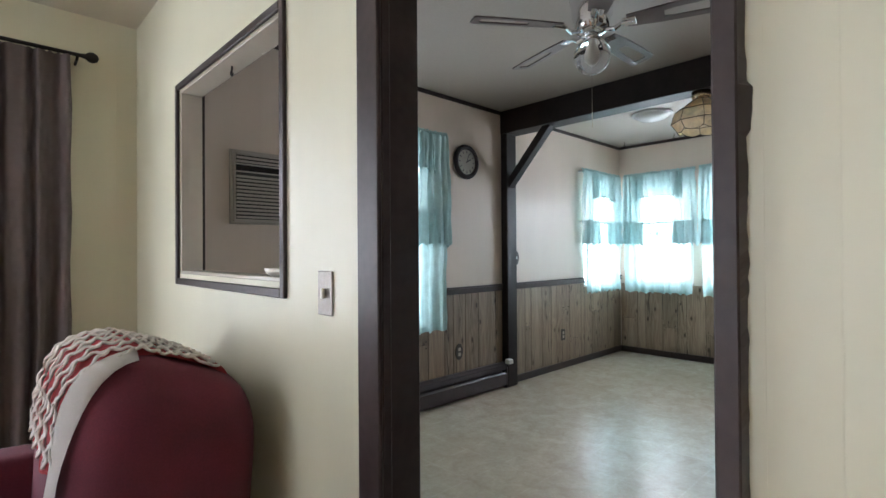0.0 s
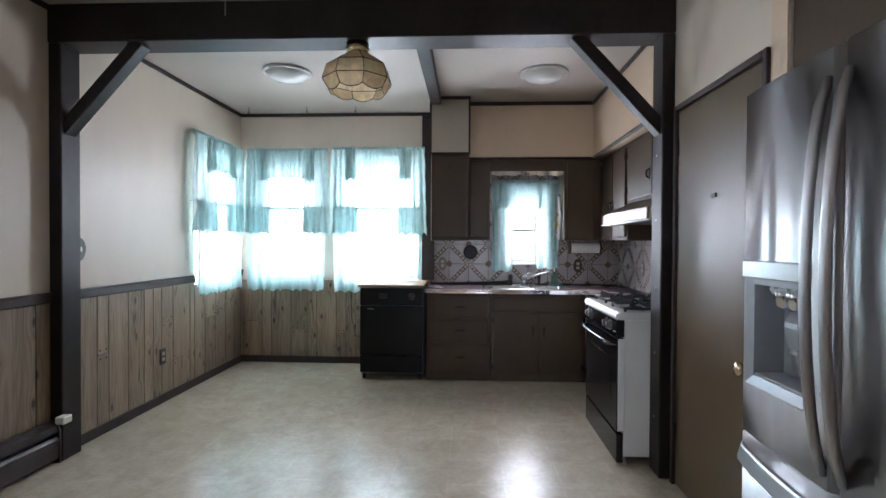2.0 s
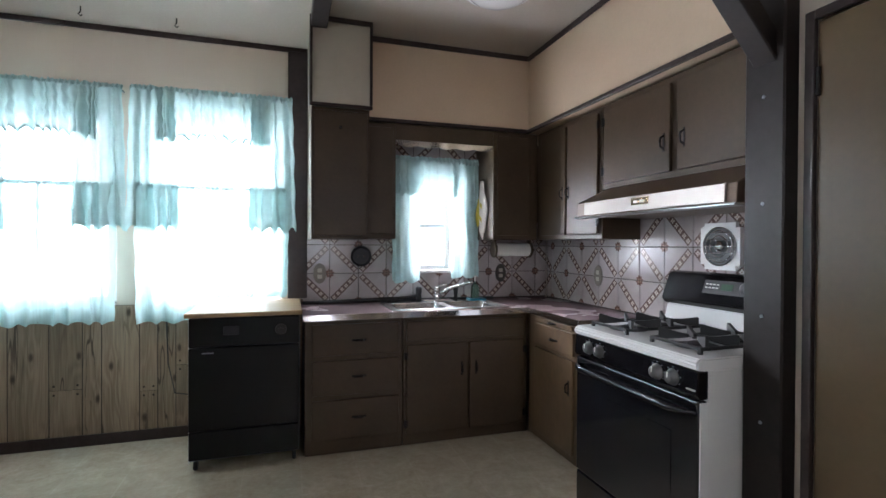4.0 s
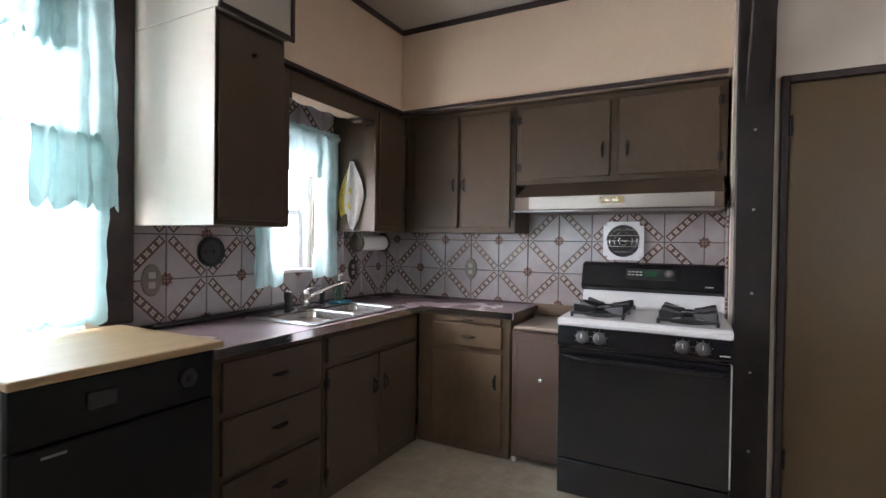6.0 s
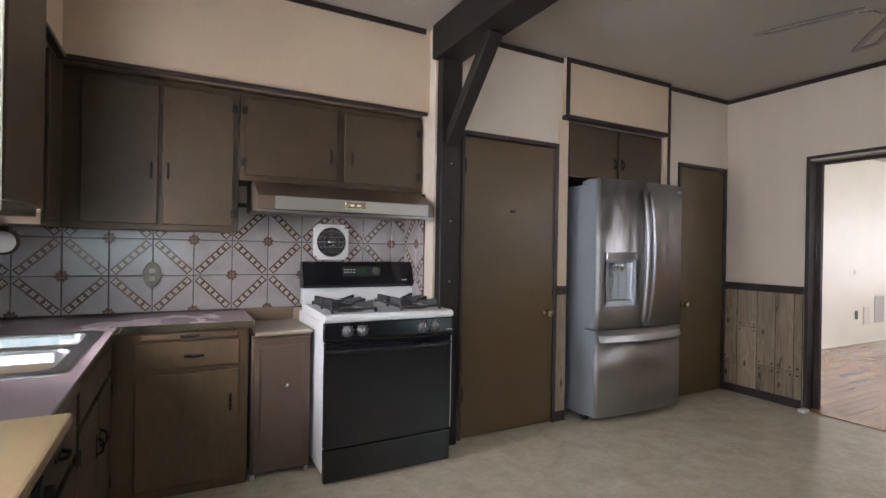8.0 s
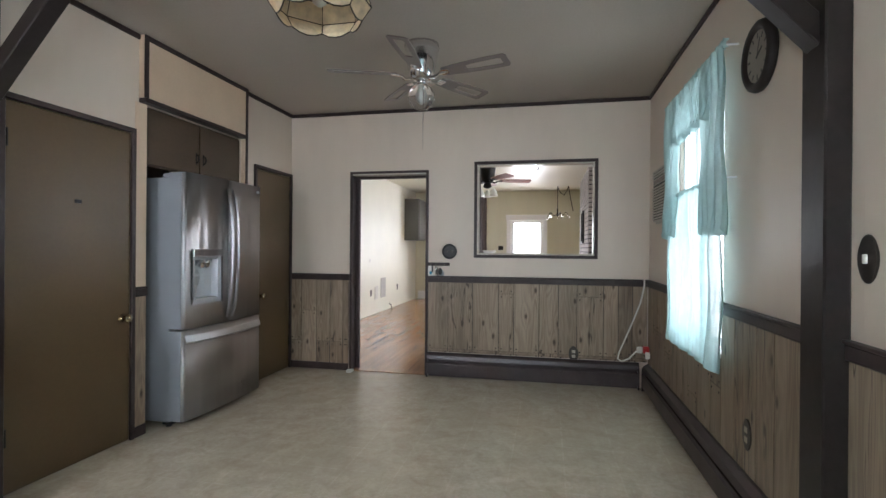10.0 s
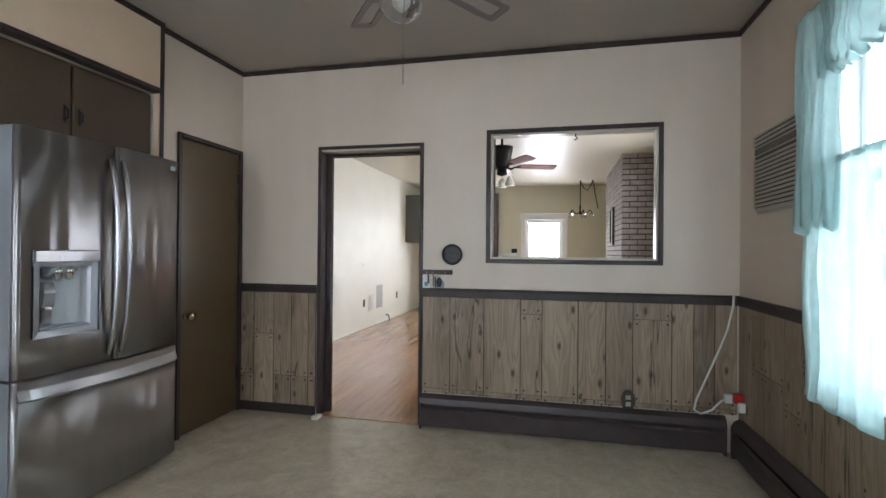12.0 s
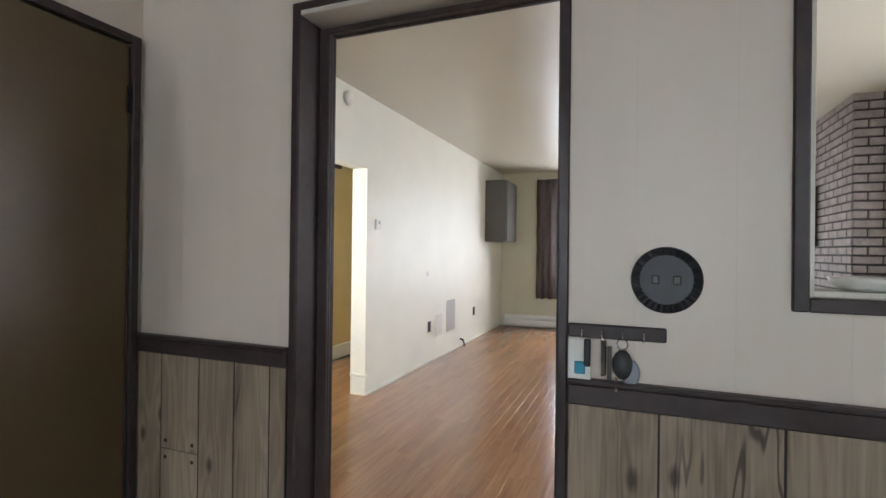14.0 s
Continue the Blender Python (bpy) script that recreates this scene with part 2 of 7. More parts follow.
def rustic_board():
    """Printed rustic panelling: contour grain that bends round knots, wandering dark cracks, a tone for each board."""
    m, t, b = material("rustic_panel_boards", 0.42)
    b.inputs["Specular IOR Level"].default_value = 0.35
    rnd = t.nodes.new("ShaderNodeObjectInfo").outputs["Random"]
    sp, cb = t.nodes.new("ShaderNodeSeparateXYZ"), t.nodes.new("ShaderNodeCombineXYZ")
    t.links.new(coords(t), sp.inputs[0])
    u = math_node(t, "ADD", math_node(t, "ADD", sp.outputs[0], sp.outputs[1]), math_node(t, "MULTIPLY", rnd, 19.0))
    t.links.new(math_node(t, "MULTIPLY", u, 11.0), cb.inputs[0])
    t.links.new(math_node(t, "MULTIPLY", sp.outputs[2], 0.85), cb.inputs[1])
    t.links.new(math_node(t, "MULTIPLY", rnd, 7.0), cb.inputs[2])
    flow = cb.outputs[0]
    kv = t.nodes.new("ShaderNodeCombineXYZ")
    t.links.new(math_node(t, "MULTIPLY", u, 5.0), kv.inputs[0])
    t.links.new(math_node(t, "MULTIPLY", sp.outputs[2], 2.4), kv.inputs[1])
    vo = t.nodes.new("ShaderNodeTexVoronoi")
    vo.voronoi_dimensions = "2D"
    vo.inputs["Scale"].default_value = 1.0
    t.links.new(kv.outputs[0], vo.inputs["Vector"])
    dist = vo.outputs["Distance"]
    swirl = noise_tex(t, flow, 1.0, 2, 0.5, 0.6)
    lift = math_node(t, "ADD", swirl, math_node(t, "MULTIPLY", ramp(t, dist, 0.35, 0.0), 0.16))
    rings = math_node(t, "ADD", math_node(t, "MULTIPLY", math_node(t, "SINE", math_node(t, "MULTIPLY", lift, 48.0)), 0.5), 0.5)
    fine = noise_tex(t, coords(t, (160, 160, 5)), 1.0, 3)
    broad = noise_tex(t, flow, 0.55, 3)
    f = math_node(t, "ADD", math_node(t, "ADD", math_node(t, "MULTIPLY", rings, 0.11), math_node(t, "MULTIPLY", fine, 0.35)), math_node(t, "MULTIPLY", broad, 0.54))
    col = mix_color(t, ramp(t, f, 0.30, 0.66), (0.135, 0.096, 0.064), (0.33, 0.255, 0.182))
    tone = math_node(t, "ADD", math_node(t, "MULTIPLY", rnd, 0.3), 0.85)
    mul = t.nodes.new("ShaderNodeVectorMath")
    mul.operation = "SCALE"
    t.links.new(col, mul.inputs[0])
    t.links.new(tone, mul.inputs["Scale"])
    col = mul.outputs[0]
    knot = ramp(t, math_node(t, "ADD", dist, math_node(t, "MULTIPLY", fine, 0.05)), 0.115, 0.055)
    col = mix_color(t, math_node(t, "MULTIPLY", knot, 0.85), col, (0.035, 0.022, 0.014))
    line = math_node(t, "ABSOLUTE", math_node(t, "SUBTRACT", noise_tex(t, flow, 0.62, 3, 0.6, 0.4), 0.5))
    where = ramp(t, noise_tex(t, flow, 0.4, 1), 0.50, 0.60)
    crack = math_node(t, "MULTIPLY", ramp(t, line, 0.011, 0.004), where)
    col = mix_color(t, math_node(t, "MULTIPLY", crack, 0.8), col, (0.03, 0.02, 0.013))
    t.links.new(col, b.inputs["Base Color"])
    t.links.new(math_node(t, "ADD", math_node(t, "MULTIPLY", fine, 0.25), 0.3, True), b.inputs["Roughness"])
    bump(t, b, math_node(t, "SUBTRACT", f, crack), 0.25, 0.0015)
    return m


CREAM = (0.62, 0.527, 0.437)
M_WALL_X = panelling("cream_panelling", CREAM, 0)
M_WALL_Y = panelling("cream_panelling", CREAM, 1)
M_SOFFIT = plain("cream_paint", (0.62, 0.475, 0.34), 0.45, vary=0.06, relief=0.1)
M_SHELLWHITE = plain("glossy_cream_paint", (0.52, 0.475, 0.40), 0.24, vary=0.05, scale=2, fine=25, relief=0.25)
M_LIVING = panelling("pale_yellow_panelling", (0.62, 0.60, 0.455), 1, 0.2, 0.42)
M_LIVING_X = panelling("pale_yellow_panelling", (0.62, 0.59, 0.44), 0, 0.2, 0.42)
M_LIVING_S = plain("white_wall_paint", (0.78, 0.765, 0.66), 0.5, vary=0.04, relief=0.15)
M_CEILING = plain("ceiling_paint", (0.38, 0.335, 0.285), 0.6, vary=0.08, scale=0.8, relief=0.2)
M_CEILING_L = plain("living_ceiling_paint", (0.51, 0.47, 0.375), 0.36, vary=0.05, scale=0.8, relief=0.1)
M_TRIM = plain("dark_brown_paint", (0.044, 0.031, 0.029), 0.39, vary=0.3, scale=5, fine=40, relief=0.25, shine=0.28)
M_BEAM = plain("dark_stained_beam", (0.021, 0.016, 0.0145), 0.45, vary=0.35, scale=4, fine=35, relief=0.5, shine=0.22)
M_CABINET = plain("brown_cabinet_paint", (0.066, 0.044, 0.026), 0.4, vary=0.2, scale=3, fine=50, relief=0.2, shine=0.3)
M_WORNCABINET = plain("worn_brown_cabinet_paint", (0.115, 0.073, 0.040), 0.42, vary=0.32, scale=4, fine=30, relief=0.2, stretch=(1, 1, 0.5), shine=0.35)
M_DOOR = plain("olive_brown_door_paint", (0.092, 0.059, 0.027), 0.36, vary=0.12, scale=2, fine=50, relief=0.14, shine=0.38)
M_PLANK_Z = rustic_board()
M_GROOVE = plain("dark_groove", (0.02, 0.014, 0.01), 0.7)
M_VINYL = vinyl_floor()
M_OAK = wood("worn_oak_floor", (0.34, 0.178, 0.088), 0.19, 0.3, "x", island=True, relief=0.03, tones=0.2)
M_TILE = tile_material()
M_GROUT = plain("grout", (0.06, 0.045, 0.04), 0.8)
M_COUNTER = plain("mauve_laminate", (0.32, 0.24, 0.255), 0.26, vary=0.07, scale=3, fine=120, relief=0.02)
M_BUTCHER = wood("tan_wood_laminate", (0.36, 0.24, 0.13), 0.42, 0.16, "y", relief=0.03)
M_BLACK = plain("black_enamel", (0.008, 0.008, 0.010), 0.14, vary=0.2, relief=0.03)
M_BLACK_MATTE = plain("black_iron", (0.018, 0.018, 0.019), 0.5, vary=0.3, relief=0.3)
M_WHITE = plain("white_enamel", (0.75, 0.75, 0.74), 0.2, vary=0.03, relief=0.03)
M_PLASTIC = plain("white_plastic", (0.68, 0.66, 0.60), 0.4, vary=0.05, relief=0.05)
M_STEEL = steel("stainless_steel", (0.47, 0.465, 0.475), 0.33, aniso=0.97)
M_STEEL_X = steel("stainless_sink_steel", (0.66, 0.66, 0.66), 0.28, "y")
M_CHROME = plain("chrome", (0.82, 0.82, 0.84), 0.1, 1.0, vary=0.03, relief=0.0)
M_GREYSIDE = plain("grey_textured_side", (0.24, 0.255, 0.28), 0.5, vary=0.06, fine=200, relief=0.3)
M_BRASS = plain("worn_brass", (0.62, 0.51, 0.33), 0.22, 1.0, vary=0.1, relief=0.05)
M_IRONPULL = plain("black_iron_hardware", (0.016, 0.014, 0.013), 0.45, 0.6, vary=0.2, relief=0.4)
M_ALMOND = steel("brushed_almond_metal", (0.44, 0.40, 0.36), 0.4, "x")
M_TEAL = cloth("teal_sheer_cloth", (0.50, 0.71, 0.715), 0.27, 0.065)
M_TEAL_DENSE = cloth("gathered_teal_cloth", (0.43, 0.60, 0.60), 0.15, 0.016)
M_WHITECLOTH = cloth("white_sheer_cloth", (0.80, 0.81, 0.80), 0.5, 0.15)
M_MAUVECLOTH = cloth("taupe_curtain_cloth", (0.145, 0.118, 0.116), 0.12, 0.0)
M_BURGUNDY = plain("burgundy_velour", (0.105, 0.012, 0.026), 0.85, vary=0.3, scale=6, fine=180, relief=0.5)
M_REDKNIT = plain("red_yarn", (0.42, 0.03, 0.035), 0.9, vary=0.2, fine=220, relief=0.6)
M_WHITEKNIT = plain("white_yarn", (0.72, 0.68, 0.64), 0.9, vary=0.1, fine=220, relief=0.6)
M_GLASS = glass_material("window_glass")
M_CLEAR = glass_material("clear_ribbed_glass", (0.95, 0.97, 1.0), 0.05)
M_BRICKFACE = plain("grey_washed_brick", (0.24, 0.205, 0.19), 0.8, vary=0.34, scale=7, fine=45, relief=0.9)
M_MORTAR = plain("dark_mortar", (0.035, 0.028, 0.026), 0.9)
M_PAPER = plain("white_paper", (0.78, 0.77, 0.74), 0.8, vary=0.03)
M_RED = plain("red_plastic", (0.5, 0.02, 0.02), 0.35)
M_BLUE = plain("blue_plastic", (0.03, 0.22, 0.32), 0.3)
M_YELLOW = plain("yellow_printed_cloth", (0.62, 0.50, 0.08), 0.9, vary=0.25, scale=40)
M_GREENLED = plain("green_display", (0.008, 0.05, 0.02), 0.3)
M_HALL = panelling("warm_yellow_paint", (0.66, 0.52, 0.24), 0, 0.4, 0.45)
M_DULLBLACK = plain("dull_black_enamel", (0.006, 0.006, 0.007), 0.4, vary=0.2, relief=0.03)
M_DULLBLACK.node_tree.nodes["Principled BSDF"].inputs["Specular IOR Level"].default_value = 0.22
M_GRASS = plain("lawn", (0.06, 0.10, 0.03), 0.9, vary=0.4, scale=1.5, fine=30)


# ---- building blocks ----
BASE = {}


def thing(name, x, y, z, label="", category="", group="", kind=""):
    """An Empty at the foot of a thing; its parts are written in world metres."""
    ob = tagged(new(name), label, category, group, kind)
    ob.location = (x, y, z)
    BASE[ob.name] = Vector((x, y, z))
    return ob


def finish(bm, name, mats, smooth=False):
    me = bpy.data.meshes.new(name)
    bmesh.ops.recalc_face_normals(bm, faces=bm.faces)
    bm.to_mesh(me)
    bm.free()
    for m in mats if isinstance(mats, (list, tuple)) else [mats]:
        me.materials.append(m)
    if smooth:
        for p in me.polygons:
            p.use_smooth = True
    return me


def part(name, bm, mats, parent, label="", smooth=False):
    base = BASE[parent.name]
    bmesh.ops.translate(bm, vec=-base, verts=bm.verts)
    ob = new(name, finish(bm, name, mats, smooth))
    ob.parent = parent
    BASE[ob.name] = base
    return tagged(ob, label)


def piece(name, bm, mats, label="", category="", kind="structure", group="", smooth=False):
    """A thing or a piece of the setting that is one mesh."""
    ob = new(name, finish(bm, name, mats, smooth))
    BASE[ob.name] = Vector((0, 0, 0))
    return tagged(ob, label, category, group, kind)


def box(bm, x0, x1, y0, y1, z0, z1, bevel=0.003, mat=0, seg=1):
    r = bmesh.ops.create_cube(bm, size=1.0)
    vs = r["verts"]
    bmesh.ops.scale(bm, vec=(abs(x1 - x0), abs(y1 - y0), abs(z1 - z0)), verts=vs)
    bmesh.ops.translate(bm, vec=((x0 + x1) / 2, (y0 + y1) / 2, (z0 + z1) / 2), verts=vs)
    faces = {f for v in vs for f in v.link_faces}
    for f in faces:
        f.material_index = mat
    if bevel:
        edges = list({e for f in faces for e in f.edges})
        out = bmesh.ops.bevel(bm, geom=edges, offset=bevel, segments=seg, affect="EDGES", profile=0.5)
        for f in out["faces"]:
            f.material_index = mat
        vs = list({v for f in out["faces"] for v in f.verts} | {v for v in vs if v.is_valid})
    return vs


def one_box(x0, x1, y0, y1, z0, z1, bevel=0.003, seg=1):
    bm = bmesh.new()
    box(bm, x0, x1, y0, y1, z0, z1, bevel, 0, seg)
    return bm


def turned(bm, profile, centre, axis="z", seg=24, mat=0):
    """A body of revolution; profile: (radius, height) from the bottom up along the axis."""
    turn = {"z": Matrix(), "x": Matrix.Rotation(radians(90), 4, "Y"), "y": Matrix.Rotation(radians(-90), 4, "X")}[axis]
    rings = []
    for r, h in profile:
        ring = []
        for k in range(seg):
            a = 2 * math.pi * k / seg
            ring.append(bm.verts.new(Vector(centre) + turn @ Vector((max(r, 1e-4) * math.cos(a), max(r, 1e-4) * math.sin(a), h))))
        rings.append(ring)
    for a, b in zip(rings, rings[1:]):
        for k in range(seg):
            bm.faces.new((a[k], a[(k + 1) % seg], b[(k + 1) % seg], b[k])).material_index = mat
    for ring in (rings[0], rings[-1]):
        bm.faces.new(ring).material_index = mat
    return [v for ring in rings for v in ring]


def one_turned(profile, centre, axis="z", seg=24):
    bm = bmesh.new()
    turned(bm, profile, centre, axis, seg)
    return bm


def tube(bm, points, r, seg=8, mat=0):
    """A round rod along a line of points."""
    pts = [Vector(p) for p in points]
    rings = []
    for k, p in enumerate(pts):
        d = (pts[min(k + 1, len(pts) - 1)] - pts[max(k - 1, 0)]).normalized()
        up = Vector((0, 0, 1)) if abs(d.z) < 0.9 else Vector((1, 0, 0))
        a = d.cross(up).normalized()
        b = d.cross(a)
        rr = r[k] if isinstance(r, (list, tuple)) else r
        rings.append([bm.verts.new(p + rr * (math.cos(2 * math.pi * q / seg) * a + math.sin(2 * math.pi * q / seg) * b)) for q in range(seg)])
    for a, b in zip(rings, rings[1:]):
        for q in range(seg):
            bm.faces.new((a[q], a[(q + 1) % seg], b[(q + 1) % seg], b[q])).material_index = mat
    for ring in (rings[0], rings[-1]):
        bm.faces.new(ring).material_index = mat
    return bm


def one_tube(points, r, seg=8):
    return tube(bmesh.new(), points, r, seg)


def prism(bm, outline, axis, lo, hi, mat=0):
    """An outline in the plane across one axis, drawn out from lo to hi."""
    def at(p, h):
        return {"x": (h, p[0], p[1]), "y": (p[0], h, p[1]), "z": (p[0], p[1], h)}[axis]
    a, b = [bm.verts.new(at(p, lo)) for p in outline], [bm.verts.new(at(p, hi)) for p in outline]
    for k in range(len(outline)):
        bm.faces.new((a[k], a[(k + 1) % len(a)], b[(k + 1) % len(b)], b[k])).material_index = mat
    bm.faces.new(a).material_index = mat
    bm.faces.new(b).material_index = mat
    return a + b


def one_prism(outline, axis, lo, hi, bevel=0.0):
    bm = bmesh.new()
    prism(bm, outline, axis, lo, hi)
    if bevel:
        bmesh.ops.bevel(bm, geom=bm.edges[:], offset=bevel, segments=1, affect="EDGES")
    return bm


def slab(axis, lo, hi, u0, u1, v0, v1, holes=()):
    """A wall, floor or ceiling: thickness lo to hi across the axis, with clean openings (ua, ub, va, vb)."""
    us = sorted({u0, u1, *[h[0] for h in holes], *[h[1] for h in holes]})
    vs = sorted({v0, v1, *[h[2] for h in holes], *[h[3] for h in holes]})
    us, vs = [u for u in us if u0 <= u <= u1], [v for v in vs if v0 <= v <= v1]
    bm, made = bmesh.new(), {}

    def vert(i, j, side):
        if (i, j, side) not in made:
            h, u, v = (lo, hi)[side], us[i], vs[j]
            made[i, j, side] = bm.verts.new({"x": (h, u, v), "y": (u, h, v), "z": (u, v, h)}[axis])
        return made[i, j, side]

    def solid(i, j):
        if not (0 <= i < len(us) - 1 and 0 <= j < len(vs) - 1):
            return False
        mu, mv = (us[i] + us[i + 1]) / 2, (vs[j] + vs[j + 1]) / 2
        return not any(a < mu < b and c < mv < d for a, b, c, d in holes)

    for i in range(len(us) - 1):
        for j in range(len(vs) - 1):
            if not solid(i, j):
                continue
            for side in (0, 1):
                bm.faces.new([vert(i, j, side), vert(i + 1, j, side), vert(i + 1, j + 1, side), vert(i, j + 1, side)])
            for (di, dj, p, q) in ((-1, 0, (i, j), (i, j + 1)), (1, 0, (i + 1, j), (i + 1, j + 1)), (0, -1, (i, j), (i + 1, j)), (0, 1, (i, j + 1), (i + 1, j + 1))):
                if not solid(i + di, j + dj):
                    bm.faces.new([vert(*p, 0), vert(*q, 0), vert(*q, 1), vert(*p, 1)])
    return bm


# ---- the two rooms ----
# kitchen: x 0 to 5.30, y 0 to 3.55 (its cooking recess goes back to y -0.43); living room: x -7.2 to -0.10, y -0.52 to 3.92
H = 2.65
piece("floor_kitchen", slab("z", -0.1, 0.0, -0.05, 5.45, -0.6, 3.7), M_VINYL, "tan mottled sheet vinyl floor with faint squares, worn glossy", "floor")
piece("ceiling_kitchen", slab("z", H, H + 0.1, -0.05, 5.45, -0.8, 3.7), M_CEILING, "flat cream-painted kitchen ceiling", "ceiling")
piece("ceiling_living", slab("z", H, H + 0.1, -7.4, -0.05, -0.7, 4.1), M_CEILING_L, "pale glossy painted living room ceiling", "ceiling")

DOOR = (0.678, 1.474, -1.0, 2.012)
PASS = (1.975, 3.07, 1.2, 2.072)
wall_w = piece("wall_west_kitchen", slab("x", -0.05, 0.0, -0.8, 3.7, 0.0, H, [(DOOR[0], DOOR[1], -0.1, DOOR[3]), PASS]), M_WALL_Y, "cream painted panel wall with a doorway and pass-through", "wall")
piece("wall_east_living", slab("x", -0.10, -0.05, -0.7, 4.1, 0.0, H, [(DOOR[0], DOOR[1], -0.1, DOOR[3]), PASS]), M_LIVING, "pale yellow panel wall of the living room", "wall")
WIN_N1 = (1.04, 1.90, 0.69, 2.20)
WIN_N2 = (4.40, 5.16, 0.88, 2.14)
wall_n = piece("wall_north_kitchen", slab("y", 3.55, 3.70, -0.05, 5.45, 0.0, H, [WIN_N1, WIN_N2]), M_WALL_X, "cream painted panel wall above dark wainscot", "wall")
WIN_E1 = (2.64, 3.42, 0.88, 2.14)
WIN_E2 = (1.64, 2.50, 0.88, 2.14)
WIN_E3 = (0.36, 0.70, 1.06, 1.78)
wall_e = piece("wall_east_kitchen", slab("x", 5.30, 5.45, -0.8, 3.7, 0.0, H, [WIN_E1, WIN_E2, WIN_E3]), M_WALL_Y, "cream painted wall with wide windows", "wall")
wall_s = piece("wall_south_kitchen", slab("y", -0.55, -0.445, 2.9, 5.45, 0.0, H), M_SOFFIT, "wall behind the kitchen range", "wall")
TALL = (2.05, 2.815, -0.1, 2.0)
SIDE = (0.045, 0.655, -0.1, 2.0)
NICHE = (0.885, 1.925, -0.1, 2.205)
piece("wall_south_doors", slab("y", -0.12, 0.0, -0.05, 3.03, 0.0, H, [TALL, SIDE, NICHE]), M_WALL_X, "cream painted wall with two doors and a fridge niche", "wall")
piece("wall_recess_side", slab("x", 2.93, 3.03, -0.445, -0.12, 0.0, H), M_WALL_Y, "narrow return wall beside the range", "wall")
piece("wall_niche_back", slab("y", -0.85, -0.75, 0.78, 2.03, 0.0, H), M_SOFFIT, "back of the refrigerator niche", "wall")
piece("wall_niche_west", slab("x", 0.785, 0.885, -0.75, -0.12, 0.0, H), M_SOFFIT, "side of the refrigerator niche", "wall")
piece("wall_niche_east", slab("x", 1.925, 2.025, -0.75, -0.12, 0.0, H), M_SOFFIT, "side of the refrigerator niche", "wall")
for name, (a, b) in (("wall_closet_back_a", (2.03, 2.93)), ("wall_closet_back_b", (-0.05, 0.785))):
    piece(name, slab("y", -0.25, -0.2, a, b, 0.0, H), M_SOFFIT, "plain wall behind a closed door", "wall")

# living room shell
piece("wall_south_living", slab("y", -0.73, -0.58, -7.4, -0.10, 0.0, H, [(-2.56, -1.62, -0.1, 2.01)]), M_LIVING_S, "white painted plaster wall with an opening to a hall", "wall")
WIN_LN = (-3.05, -0.85, 0.75, 2.2)
piece("wall_north_living", slab("y", 3.92, 4.07, -7.4, -0.05, 0.0, H, [WIN_LN]), M_LIVING_X, "pale yellow panel wall with a wide window", "wall")
WIN_LW = (1.79, 2.55, 0.35, 1.95)
WIN_LW2 = (0.36, 1.05, 0.7, 2.2)
piece("wall_west_living", slab("x", -7.35, -7.2, -0.7, 4.1, 0.0, H, [WIN_LW, WIN_LW2]), M_LIVING, "pale yellow far wall with windows", "wall")
piece("wall_hall", slab("y", -1.75, -1.65, -4.8, -0.55, 0.0, H), M_HALL, "warm yellow hall wall", "wall")
piece("wall_hall_west", slab("x", -4.8, -4.7, -1.65, -0.73, 0.0, H), M_HALL, "warm yellow hall wall", "wall")
# invented opening, out of view, that lets the hall's fill lamp in
WIN_HALL_ADDED = (-1.40, -0.86, 0.9, 2.0)
piece("wall_hall_east", slab("x", -0.7, -0.55, -1.65, -0.73, 0.0, H, [WIN_HALL_ADDED]), M_HALL, "warm yellow hall wall with an added, unseen window", "wall")
piece("ceiling_hall", slab("z", H, H + 0.1, -4.8, -0.55, -1.75, -0.73), M_CEILING_L, "hall ceiling", "ceiling")
piece("ground", slab("z", -0.6, -0.5, -300, 300, -300, 300), M_GRASS, "lawn around the house", "ground")


def trim_box(name, x0, x1, y0, y1, z0, z1, label="dark brown painted wooden trim", mat=None, bevel=0.003):
    return piece(name, one_box(x0, x1, y0, y1, z0, z1, bevel), mat or M_TRIM, label, "trim")


def opening_trim(name, x0, x1, y0, y1, z0, z1, w, low=True):
    """Flat boards round an opening in a wall that stands across x."""
    ob = thing(name, (x0 + x1) / 2, (y0 + y1) / 2, z0, "dark brown painted casing boards round a wall opening", "trim", kind="structure")
    part("casing", one_box(x0, x1, y0 - w, y0, z0 - (w if low else 0), z1 + w), M_TRIM, ob)
    part("casing", one_box(x0, x1, y1, y1 + w, z0 - (w if low else 0), z1 + w), M_TRIM, ob)
    part("casing", one_box(x0, x1, y0, y1, z1, z1 + w), M_TRIM, ob)
    if low:
        part("casing", one_box(x0, x1, y0, y1, z0 - w, z0), M_TRIM, ob)
    return ob


